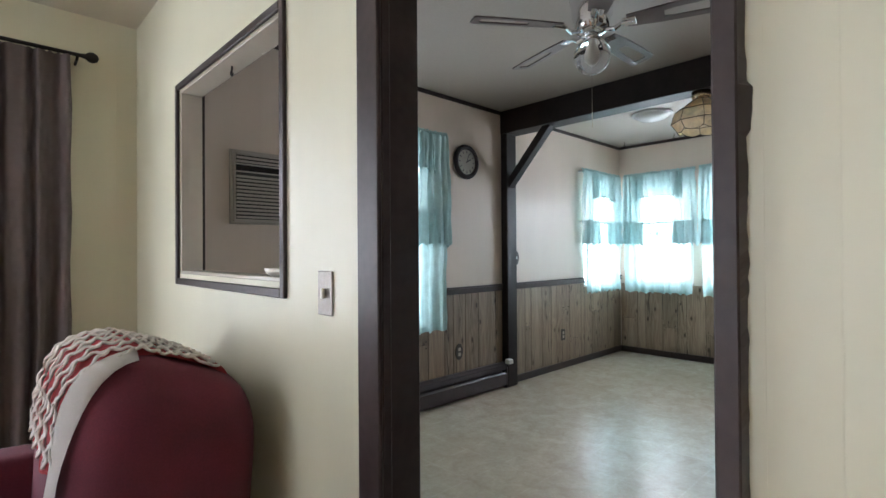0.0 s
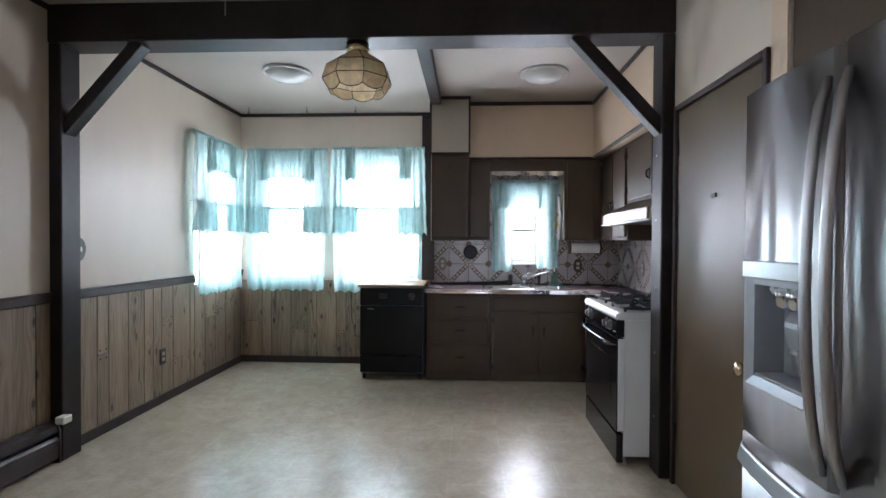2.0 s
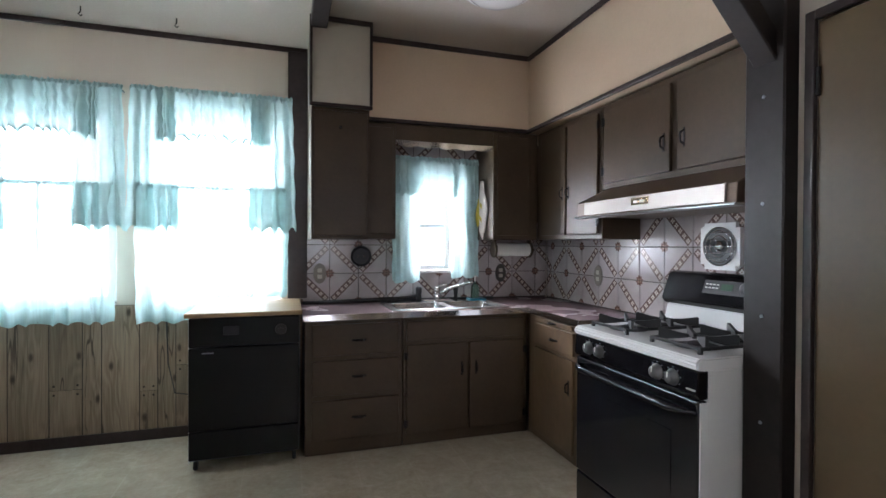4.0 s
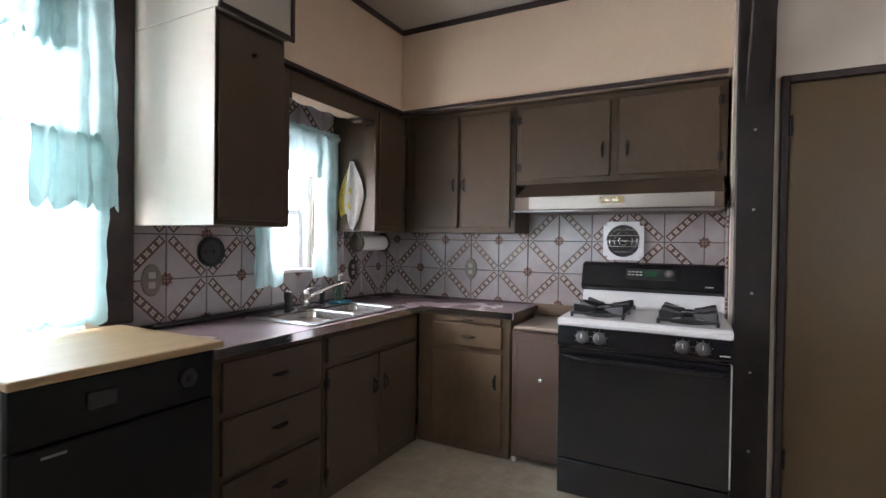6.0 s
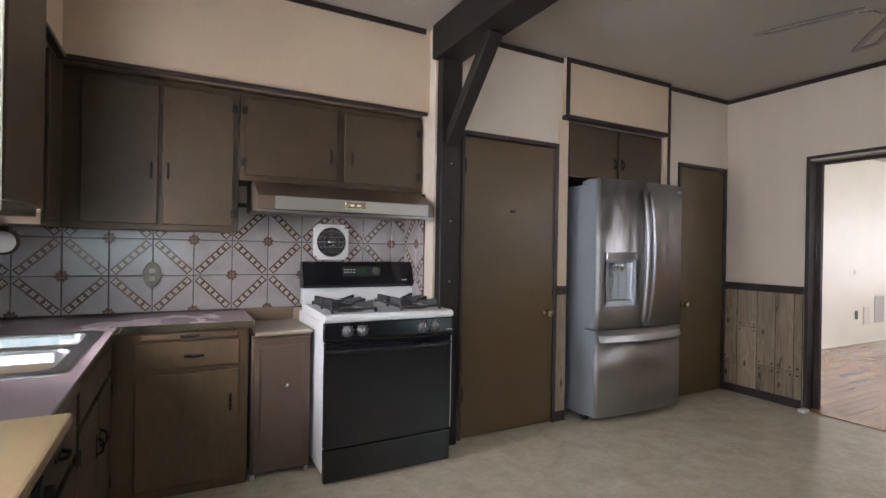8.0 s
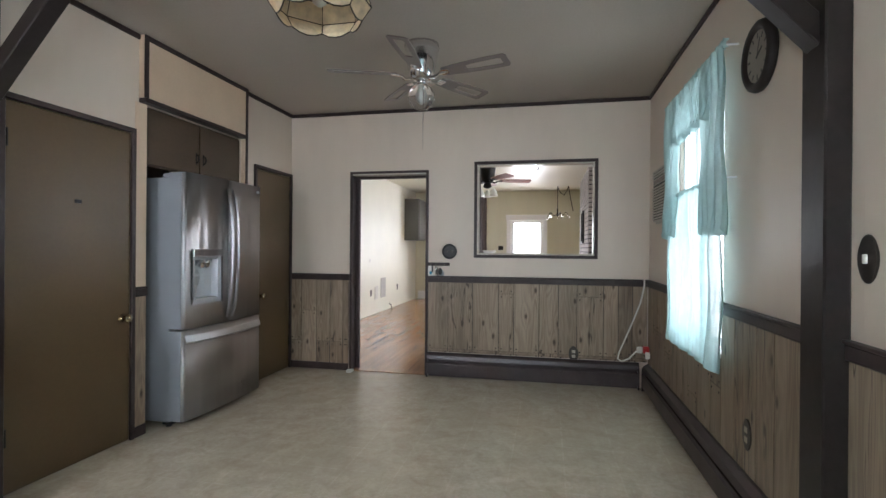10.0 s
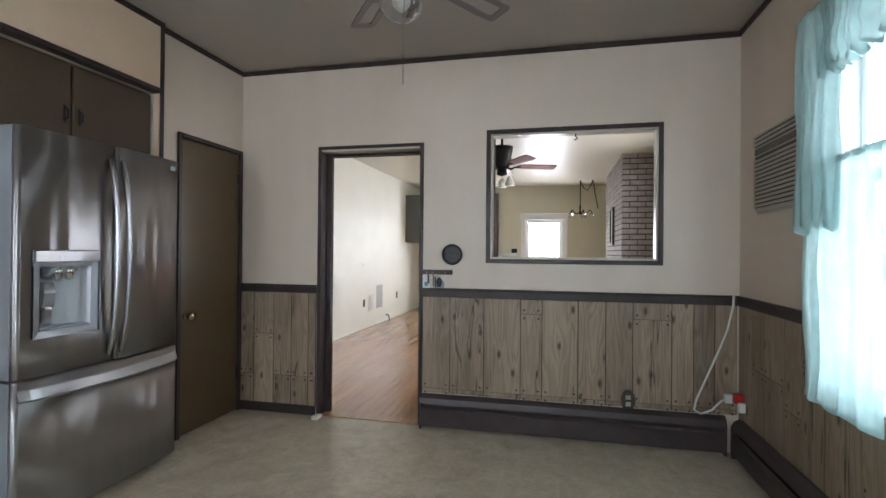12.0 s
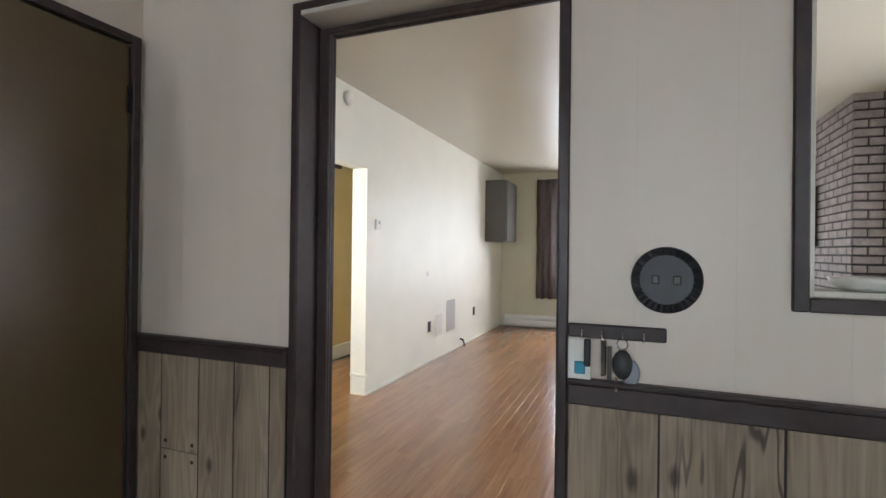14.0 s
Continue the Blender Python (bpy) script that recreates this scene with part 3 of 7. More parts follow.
opening_trim("trim_doorway_kitchen", 0.0, 0.014, 0.688, 1.464, 0.0, 2.008, 0.026, False)
living_casing = thing("trim_doorway_living", -0.12, 1.1, 0.0, "dark brown painted casing boards with ragged paint edges", "trim", kind="structure")
part("casing", one_box(-0.128, -0.1145, 0.697, 0.728, 0.0, 2.04), M_TRIM, living_casing)
part("casing", one_box(-0.128, -0.1145, 1.45, 1.537, 0.0, 2.04), M_TRIM, living_casing)
part("casing", one_box(-0.128, -0.1145, 0.7285, 1.4495, 1.97, 2.04), M_TRIM, living_casing)
smear = bmesh.new()
rows = []
for k in range(221):
    z = 0.05 + 0.009 * k
    w = 0.001 + 0.005 * abs(noise.noise(Vector((z * 9, 2.0, 0.0)))) + 0.004 * abs(noise.noise(Vector((z * 31, 5.0, 0.0)))) + (0.006 if 1.44 < z < 1.50 else 0)
    rows.append([smear.verts.new(p) for p in ((-0.1275, 0.6968, z), (-0.1035, 0.6968 - w, z), (-0.1009, 0.6968 - w, z))])
for a, b in zip(rows, rows[1:]):
    for c in (0, 1):
        smear.faces.new((a[c], a[c + 1], b[c + 1], b[c]))
part("paint_edge", smear, M_TRIM, living_casing, "ragged brown paint edge")
opening_trim("trim_pass_kitchen", 0.0, 0.014, PASS[0], PASS[1], PASS[2], PASS[3], 0.03)
opening_trim("trim_pass_living", -0.114, -0.10, PASS[0] + 0.02, PASS[1], PASS[2] - 0.02, PASS[3], 0.03)
jamb = thing("trim_doorway_jamb", -0.05, 1.07, 0.0, "dark brown painted door jamb with chipped edges", "trim", kind="structure")
part("jamb", one_box(-0.0995, 0.012, 0.6785, 0.69, 0.0, 2.0), M_TRIM, jamb)
part("plaster_edge", one_box(-0.1007, -0.0997, 0.676, 0.697, 0.0, 2.0, 0), M_LIVING, jamb, "pale wall paint beside the casing")
part("stop", one_box(-0.114, -0.0996, 0.6975, 0.728, 0.0, 1.9945), M_TRIM, jamb)
part("stop", one_box(-0.0995, -0.088, 0.6905, 0.728, 0.0, 1.9945), M_TRIM, jamb)
part("stop", one_box(-0.114, -0.088, 1.45, 1.4615, 0.0, 1.9945), M_TRIM, jamb)
part("stop", one_box(-0.114, -0.088, 0.7285, 1.4495, 1.975, 1.9945), M_TRIM, jamb)
part("jamb", one_box(-0.114, 0.012, 1.462, 1.4735, 0.0, 2.0), M_TRIM, jamb)
part("jamb", one_box(-0.114, 0.012, 0.6905, 1.4615, 1.995, 2.0115), M_SHELLWHITE, jamb)
part("threshold", one_box(-0.1, 0.012, 0.6905, 1.4615, 0.0005, 0.006, 0.002), M_OAK, jamb)
lining = thing("trim_pass_lining", -0.05, 2.5, PASS[2], "cream painted lining boards inside the pass-through", "trim", kind="structure")
part("lining", one_box(-0.098, -0.002, PASS[0] + 0.0005, PASS[0] + 0.012, PASS[2], PASS[3], 0.002), M_SHELLWHITE, lining)
part("lining", one_box(-0.098, -0.002, PASS[1] - 0.012, PASS[1] - 0.0005, PASS[2], PASS[3], 0.002), M_SHELLWHITE, lining)
part("lining", one_box(-0.098, -0.002, PASS[0] + 0.012, PASS[1] - 0.012, PASS[3] - 0.012, PASS[3] - 0.0005, 0.002), M_SHELLWHITE, lining)
part("sill", one_box(-0.098, -0.002, PASS[0] + 0.012, PASS[1] - 0.012, PASS[2] + 0.0005, PASS[2] + 0.014, 0.002), M_SHELLWHITE, lining)
part("hook", one_tube([(-0.05, 2.55, 2.061), (-0.05, 2.55, 2.045), (-0.05, 2.562, 2.03), (-0.05, 2.55, 2.02), (-0.05, 2.538, 2.028)], 0.004), M_IRONPULL, lining, "small iron ceiling hook")

# ceiling mould and corner mould of the kitchen
C0, C1 = H - 0.035, H - 0.001
trim_box("trim_ceiling_west", 0.001, 0.016, 0.0, 3.534, C0, C1)
trim_box("trim_ceiling_north", 0.001, 5.299, 3.534, 3.549, C0, C1)
trim_box("trim_ceiling_east", 5.284, 5.299, 1.47, 3.534, C0, C1)
trim_box("trim_ceiling_south", 0.016, 0.845, 0.0005, 0.016, C0, C1)
trim_box("trim_ceiling_south_range", 3.07, 4.93, -0.079, -0.064, C0, C1)
trim_box("trim_ceiling_sink", 4.919, 4.934, -0.064, 1.1, C0, C1)
trim_box("trim_ceiling_south_door", 1.99, 2.87, 0.0005, 0.016, C0, C1)

# beam, posts and braces that part the dining end from the cooking end
beam = thing("ceiling_beam", 2.95, 1.75, 2.43, "heavy dark-stained beam on posts with diagonal braces", "beam", kind="structure")
part("beam", one_box(2.868, 3.06, 0.0005, 3.549, 2.432, H - 0.001, 0.006), M_BEAM, beam)
part("post", one_box(2.875, 3.02, 3.472, 3.549, 0.0, 2.4315, 0.006), M_BEAM, beam)
part("post", one_box(2.872, 3.018, 0.0005, 0.068, 0.0, 2.4315, 0.006), M_BEAM, beam)


for z in (0.32, 0.68, 1.04, 1.42, 1.78):
    part("bolt", one_turned([(0.0065, 0.0), (0.006, 0.002), (0.002, 0.003)], (2.945, 0.0682, z), "y", 10), M_GREYSIDE, beam, "dull metal nail head", True)


def brace(y0, z0, y1, z1, x0, x1, w):
    d = Vector((y1 - y0, z1 - z0)).normalized()
    n = Vector((-d.y, d.x)) * w / 2
    p = [(y0 + n.x, z0 + n.y), (y1 + n.x, z1 + n.y), (y1 - n.x, z1 - n.y), (y0 - n.x, z0 - n.y)]
    part("brace", one_prism(p, "x", x0, x1, 0.004), M_BEAM, beam)


brace(3.03, 2.445, 3.50, 1.93, 2.90, 2.985, 0.07)
brace(0.53, 2.445, 0.04, 1.91, 2.90, 2.985, 0.07)
piece("ceiling_beam_small", one_box(3.061, 4.735, 1.375, 1.47, 2.575, H - 0.001, 0.005), M_BEAM, "slim dark ceiling beam towards the cabinet", "beam")
piece("trim_east_post", one_box(5.262, 5.299, 1.4695, 1.60, 0.897, H - 0.036, 0.004), M_TRIM, "dark brown upright board beside the window", "trim")

# soffits over the wall cabinets
soffit = thing("soffit_range", 4.2, -0.25, 2.11, "cream painted soffit above the wall cabinets", "soffit", kind="structure")
part("front", one_box(3.031, 5.299, -0.4445, -0.08, 2.118, H - 0.001, 0.002), M_SOFFIT, soffit)
part("moulding", one_box(3.05, 4.955, -0.088, -0.062, 2.094, 2.117, 0.003), M_TRIM, soffit, "dark brown cornice strip")
soffit2 = thing("soffit_sink", 5.1, 0.5, 2.11, "cream painted soffit above the sink window", "soffit", kind="structure")
part("front", one_box(4.935, 5.299, -0.0795, 1.1095, 2.118, H - 0.001, 0.002), M_SOFFIT, soffit2)
part("moulding", one_box(4.917, 4.95, -0.062, 1.1095, 2.094, 2.117, 0.003), M_TRIM, soffit2, "dark brown cornice strip")
soffit3 = thing("soffit_box", 5.0, 1.29, 2.115, "boxed cream soffit edged with brown strips", "soffit", kind="structure")
part("front", one_box(4.738, 5.299, 1.11, 1.468, 2.118, H - 0.001, 0.002), M_SHELLWHITE, soffit3)
part("strip", one_box(4.722, 4.737, 1.10, 1.478, 2.108, 2.13, 0.003), M_TRIM, soffit3, "dark brown edge strip")
part("strip", one_box(4.722, 4.737, 1.10, 1.478, H - 0.03, H - 0.001, 0.003), M_TRIM, soffit3, "dark brown edge strip")
part("strip", one_box(4.722, 4.737, 1.10, 1.117, 2.131, H - 0.031, 0.003), M_TRIM, soffit3, "dark brown edge strip")
part("strip", one_box(4.722, 4.737, 1.461, 1.478, 2.131, H - 0.031, 0.003), M_TRIM, soffit3, "dark brown edge strip")

# ---- doors ----
def knob(door, x, y, z, mat):
    k = part("door_knob", one_turned([(0.026, 0.0), (0.028, 0.004), (0.012, 0.008), (0.011, 0.03), (0.022, 0.036), (0.029, 0.05), (0.024, 0.062), (0.002, 0.066)], (x, y, z), "y", 20), mat, door, "polished brass knob", True)
    return k


def flush_door(name, x0, x1, knob_x, label):
    ob = thing(name, (x0 + x1) / 2, 0.0, 0.0, label, "door", kind="structure")
    part("leaf", one_box(x0 + 0.02, x1 - 0.02, -0.03, 0.006, 0.008, 1.985, 0.003), M_DOOR, ob)
    part("casing", one_box(x0 - 0.012, x0 + 0.018, 0.0005, 0.022, 0.0, 2.02, 0.003), M_TRIM, ob)
    part("casing", one_box(x1 - 0.018, x1 + 0.012, 0.0005, 0.022, 0.0, 2.02, 0.003), M_TRIM, ob)
    part("casing", one_box(x0 + 0.0185, x1 - 0.0185, 0.0005, 0.022, 1.99, 2.02, 0.003), M_TRIM, ob)
    knob(ob, knob_x, 0.006, 0.80, M_BRASS)
    for z in (0.25, 1.75):
        side = x1 - 0.026 if knob_x < (x0 + x1) / 2 else x0 + 0.026
        part("hinge", one_tube([(side, 0.012, z), (side, 0.012, z + 0.09)], 0.007), M_IRONPULL, ob, "small dark hinge")
    return ob


tall = flush_door("door_1", 2.035, 2.832, 2.115, "plain olive-brown painted flush door, closed, with brass knob")
part("hook", one_box(2.40, 2.44, 0.0065, 0.016, 1.50, 1.52, 0.002), M_IRONPULL, tall, "small metal hook")
flush_door("door_2", 0.03, 0.675, 0.60, "narrow brown painted flush door, closed, with brass knob")

# boards edging the fridge niche
niche = thing("trim_niche", 1.4, 0.0, 2.2, "brown edge boards and cream box over the fridge niche", "trim", kind="structure")
part("box_front", one_box(0.85, 1.99, 0.001, 0.04, 2.235, H - 0.001, 0.002), M_SOFFIT, niche, "cream painted boxed front")
part("strip", one_box(1.955, 1.99, 0.0405, 0.052, 2.235, C1, 0.003), M_TRIM, niche)
part("strip", one_box(0.85, 0.878, 0.0405, 0.052, 1.6, C1, 0.003), M_TRIM, niche)
part("strip", one_box(0.8785, 1.9545, 0.0405, 0.052, C0, C1, 0.003), M_TRIM, niche)
part("shelf_edge", one_box(0.885, 1.99, 0.001, 0.06, 2.205, 2.234, 0.003), M_TRIM, niche)
part("side_board", one_box(0.85, 0.884, 0.001, 0.04, 0.0, 2.204, 0.003), M_SOFFIT, niche, "cream painted side board")
part("side_board", one_box(1.926, 2.02, 0.001, 0.008, 0.985, 2.204, 0.002), M_SOFFIT, niche, "cream painted side board")


# ---- wainscot ----
def rail(name, x0, x1, y0, y1):
    ob = thing(name, x0, y0, 0.9, "dark brown chair rail with a rounded lip", "trim", kind="structure")
    part("rail", one_box(x0, x1, y0, y1, 0.925, 0.975, 0.004), M_TRIM, ob)
    dx, dy = (0.008, 0) if x1 - x0 < y1 - y0 else (0, -0.008)
    part("lip", one_box(min(x0, x0 + dx), max(x1, x1 + dx), min(y0, y0 + dy), max(y1, y1 + dy), 0.9755, 0.988, 0.004, 2), M_TRIM, ob)
    return ob


rail("trim_rail_west_a", 0.001, 0.022, 0.0, 0.661)
rail("trim_rail_west_b", 0.001, 0.022, 1.491, 3.548)
rail("trim_rail_north_a", 0.03, 1.03, 3.527, 3.548)
rail("trim_rail_north_c", 1.91, 2.873, 3.527, 3.548)
rail("trim_rail_north_b", 3.022, 4.38, 3.527, 3.548)
rail("trim_rail_north_d", 5.18, 5.298, 3.527, 3.548)
rail("trim_rail_south", 1.926, 2.02, 0.001, 0.022)


peg_meshes = {}


def pegs(wall, axis, face, side, us, zs):
    """Dark dowel heads at the butt ends of boards, sharing one mesh for each wall."""
    if axis not in peg_meshes:
        peg_meshes[axis] = finish(one_turned([(0.0075, -0.001), (0.0065, 0.0012), (0.001, 0.0016)], (0, 0, 0), axis, 7), "peg", M_GROOVE)
    for u in us:
        for z in zs:
            ob = new("peg", peg_meshes[axis])
            ob.parent = wall
            ob.matrix_basis = Matrix.Translation((face, u, z) if axis == "x" else (u, face, z)) @ Matrix.Rotation(0.0 if side > 0 else math.pi, 4, "Z")


def boards(wall, axis, at, a, b, z0, z1, side, seed, edges=(), joints=None):
    """Upright boards along a wall, with thin dark grooves; joints: board number to butt-joint heights."""
    rng = random.Random(seed)
    back = bmesh.new()
    lo, hi = sorted((at + side * 0.0008, at + side * 0.0085))
    if axis == "x":
        box(back, lo, hi, a, b, z0, z1, 0)
    else:
        box(back, a, b, lo, hi, z0, z1, 0)
    part("backing", back, M_GROOVE, wall, "dark grooves between boards")
    us = [a, *edges, b]
    if not edges:
        us = [a]
        while us[-1] < b - 0.3:
            us.append(us[-1] + rng.choice((0.105, 0.15, 0.175, 0.19, 0.21, 0.245)))
        us += [(us[-1] + b) / 2, b] if b - us[-1] > 0.26 else [b]
    for n, (u, e) in enumerate(zip(us, us[1:])):
        p, q = sorted((at + side * 0.0086, at + side * (0.0112 + rng.random() * 0.0008)))
        inner = sorted(joints.get(n, ())) if joints is not None else ([z0 + rng.uniform(0.25, 0.85) * (z1 - z0)] if rng.random() < 0.4 else [])
        cuts = [z0, *inner, z1]
        for c, d in zip(cuts, cuts[1:]):
            g = rng.uniform(0.002, 0.003)
            bm = one_box(p, q, u + g, e - g, c + 0.0012, d - 0.0012, 0.0014) if axis == "x" else one_box(u + g, e - g, p, q, c + 0.0012, d - 0.0012, 0.0014)
            part("plank", bm, M_PLANK_Z, wall)
        if inner:
            pegs(wall, axis, at + side * 0.0118, side, (u + 0.025, e - 0.025), [z + k for z in inner for k in (-0.028, 0.028)])


boards(wall_w, "x", 0.0, 0.0, 0.655, 0.07, 0.925, 1, 3, (0.128, 0.30, 0.45, 0.592), {0: (0.289,), 1: (0.602,), 2: (0.289,), 3: (0.289,), 4: (0.289,)})
boards(wall_w, "x", 0.0, 1.491, 3.534, 0.24, 0.925, 1, 4, (1.694, 1.936, 2.19, 2.335, 2.572, 2.749, 2.918, 3.154, 3.284, 3.405),
       {0: (0.272,), 1: (0.272,), 2: (0.272,), 3: (0.272, 0.823), 4: (0.272,), 5: (0.272,), 6: (0.272,), 7: (0.272, 0.816), 8: (0.272,), 9: (0.272,), 10: (0.272,)})
boards(wall_n, "y", 3.55, 0.02, 1.03, 0.2, 0.925, -1, 5)
boards(wall_n, "y", 3.55, 1.0305, 1.9095, 0.2, 0.68, -1, 15)
boards(wall_n, "y", 3.55, 1.91, 2.873, 0.2, 0.925, -1, 25)
boards(wall_n, "y", 3.55, 3.022, 4.38, 0.07, 0.925, -1, 6)
boards(wall_n, "y", 3.55, 4.3805, 5.29, 0.07, 0.875, -1, 16)
boards(wall_e, "x", 5.30, 1.54, 3.53, 0.07, 0.88, -1, 7)
trim_box("baseboard_west", 0.001, 0.018, 0.0, 0.655, 0.0, 0.07)
trim_box("baseboard_north", 3.022, 5.298, 3.532, 3.549, 0.0, 0.07)
trim_box("baseboard_east", 5.282, 5.299, 2.14, 3.53, 0.0, 0.07)
trim_box("baseboard_south", 1.926, 2.02, 0.001, 0.016, 0.0, 0.07)
piece("trim_side_panel", one_box(1.926, 2.02, 0.001, 0.01, 0.071, 0.9245, 0.002), M_PLANK_Z, "narrow strip of wood panelling", "trim")


# ---- baseboard heaters ----
def heater(name, axis, a, b, at, side, top, mat, label):
    """A hydronic baseboard: back plate, sloping hood, open slot with fins, front cover and end caps."""
    ob = thing(name, *((at, (a + b) / 2) if axis == "x" else ((a + b) / 2, at)), 0.0, label, "baseboard heater", kind="thing")
    def p(d, z):
        return (at + side * d, z)
    def pr(outline, lo, hi, bevel=0.0):
        bm = bmesh.new()
        for q in (outline,):
            if axis == "x":
                vs_a = [bm.verts.new((o[0], lo, o[1])) for o in q]
                vs_b = [bm.verts.new((o[0], hi, o[1])) for o in q]
            else:
                vs_a = [bm.verts.new((lo, o[0], o[1])) for o in q]
                vs_b = [bm.verts.new((hi, o[0], o[1])) for o in q]
            n = len(q)
            for k in range(n):
                bm.faces.new((vs_a[k], vs_a[(k + 1) % n], vs_b[(k + 1) % n], vs_b[k]))
            bm.faces.new(vs_a)
            bm.faces.new(vs_b)
        return bm
    s = top / 0.235
    part("back_plate", pr([p(0.013, 0.0), p(0.017, 0.0), p(0.017, top), p(0.013, top)], a, b), mat, ob)
    part("hood", pr([p(0.017, top), p(0.017, top - 0.012), p(0.05, top - 0.03 * s), p(0.062, top - 0.06 * s), p(0.068, top - 0.06 * s), p(0.06, top - 0.022 * s), p(0.03, top)], a, b), mat, ob)
    part("front_cover", pr([p(0.066, 0.03), p(0.071, 0.03), p(0.073, top - 0.1 * s), p(0.06, top - 0.085 * s), p(0.056, top - 0.09 * s), p(0.066, top - 0.105 * s)], a + 0.01, b - 0.01), mat, ob)
    part("fins", pr([p(0.0175, 0.05), p(0.054, 0.05), p(0.054, top - 0.1 * s), p(0.0175, top - 0.1 * s)], a + 0.02, b - 0.02), M_GROOVE, ob, "dark heating fins")
    for c in (a, b):
        e = c + 0.012 if c == a else c - 0.012
        part("end_cap", pr([p(0.0175, 0.0), p(0.076, 0.0), p(0.076, top - 0.05 * s), p(0.06, top - 0.018 * s), p(0.03, top + 0.002), p(0.0175, top + 0.002)], min(c, e), max(c, e)), mat, ob)
    return ob


M_HEATER = plain("brown_heater_enamel", (0.050, 0.037, 0.037), 0.35, vary=0.25, scale=6, relief=0.1, shine=0.35)
heater("baseboard_heater", "x", 1.49, 3.46, 0.0, 1, 0.235, M_HEATER, "dark brown metal baseboard heater along the wall")
heater("baseboard_heater", "y", 0.09, 2.87, 3.55, -1, 0.24, M_HEATER, "dark brown metal baseboard heater under the window")
heater("baseboard_heater", "x", -0.5, 3.0, -7.2, 1, 0.2, M_WHITE, "long white metal baseboard heater on far wall")
piece("heater_valve", one_box(2.80, 2.865, 3.40, 3.455, 0.242, 0.285, 0.006), M_PLASTIC, "small white plastic box above the heater end", "valve", "thing")


# ---- windows ----
def window(name, axis, at, side, u0, u1, z0, z1, mat=None, rail_z=None):
    """A double-hung window in a wall: casing, sill, two sashes, a pane each. side: towards the room."""
    mat = mat or M_WHITE
    ob = thing(name, *((at, (u0 + u1) / 2) if axis == "x" else ((u0 + u1) / 2, at)), z0, "white double-hung window with bright daylight behind", "window", kind="structure")
    def b(d0, d1, a, c, e, f, bevel=0.003):
        p, q = sorted((at + side * d0, at + side * d1))
        return one_box(p, q, a, c, e, f, bevel) if axis == "x" else one_box(a, c, p, q, e, f, bevel)
    part("window_sill", b(-0.06, 0.02, u0 + 0.001, u1 - 0.001, z0 + 0.0005, z0 + 0.02), mat, ob)
    fr = 0.03
    part("window_frame", b(-0.12, -0.02, u0 + 0.0005, u0 + fr, z0 + 0.021, z1 - 0.0005), mat, ob)
    part("window_frame", b(-0.12, -0.02, u1 - fr, u1 - 0.0005, z0 + 0.021, z1 - 0.0005), mat, ob)
    part("window_frame", b(-0.12, -0.02, u0 + fr, u1 - fr, z1 - fr, z1 - 0.0005), mat, ob)
    mid = rail_z or (z0 + z1) / 2
    for lo, hi, d in ((z0 + 0.021, mid + 0.02, -0.06), (mid - 0.02, z1 - fr, -0.095)):
        sash = part("sash", b(d - 0.028, d, u0 + fr, u0 + fr + 0.035, lo, hi), mat, ob)
        part("stile", b(d - 0.028, d, u1 - fr - 0.035, u1 - fr, lo, hi), mat, sash)
        part("rail", b(d - 0.028, d, u0 + fr + 0.035, u1 - fr - 0.035, lo, lo + 0.04), mat, sash)
        part("rail", b(d - 0.028, d, u0 + fr + 0.035, u1 - fr - 0.035, hi - 0.035, hi), mat, sash)
        pane = part("pane", b(d - 0.017, d - 0.012, u0 + fr + 0.03, u1 - fr - 0.03, lo + 0.03, hi - 0.03, 0), M_GLASS, ob)
        pane.visible_shadow = False
    return ob


window("window_1", "y", 3.55, -1, *WIN_N1, rail_z=1.56)
window("window_2", "y", 3.55, -1, *WIN_N2)
window("window_3", "x", 5.30, -1, *WIN_E1)
window("window_4", "x", 5.30, -1, *WIN_E2)
window("window_5", "x", 5.30, -1, *WIN_E3)
window("window_6", "y", 3.92, -1, *WIN_LN)
window("window_7", "x", -7.2, 1, *WIN_LW)
window("window_8", "x", -7.2, 1, *WIN_LW2)
# unseen window, added only to go with the hall fill lamp
window("window_9_added", "x", -0.7, -1, *WIN_HALL_ADDED)


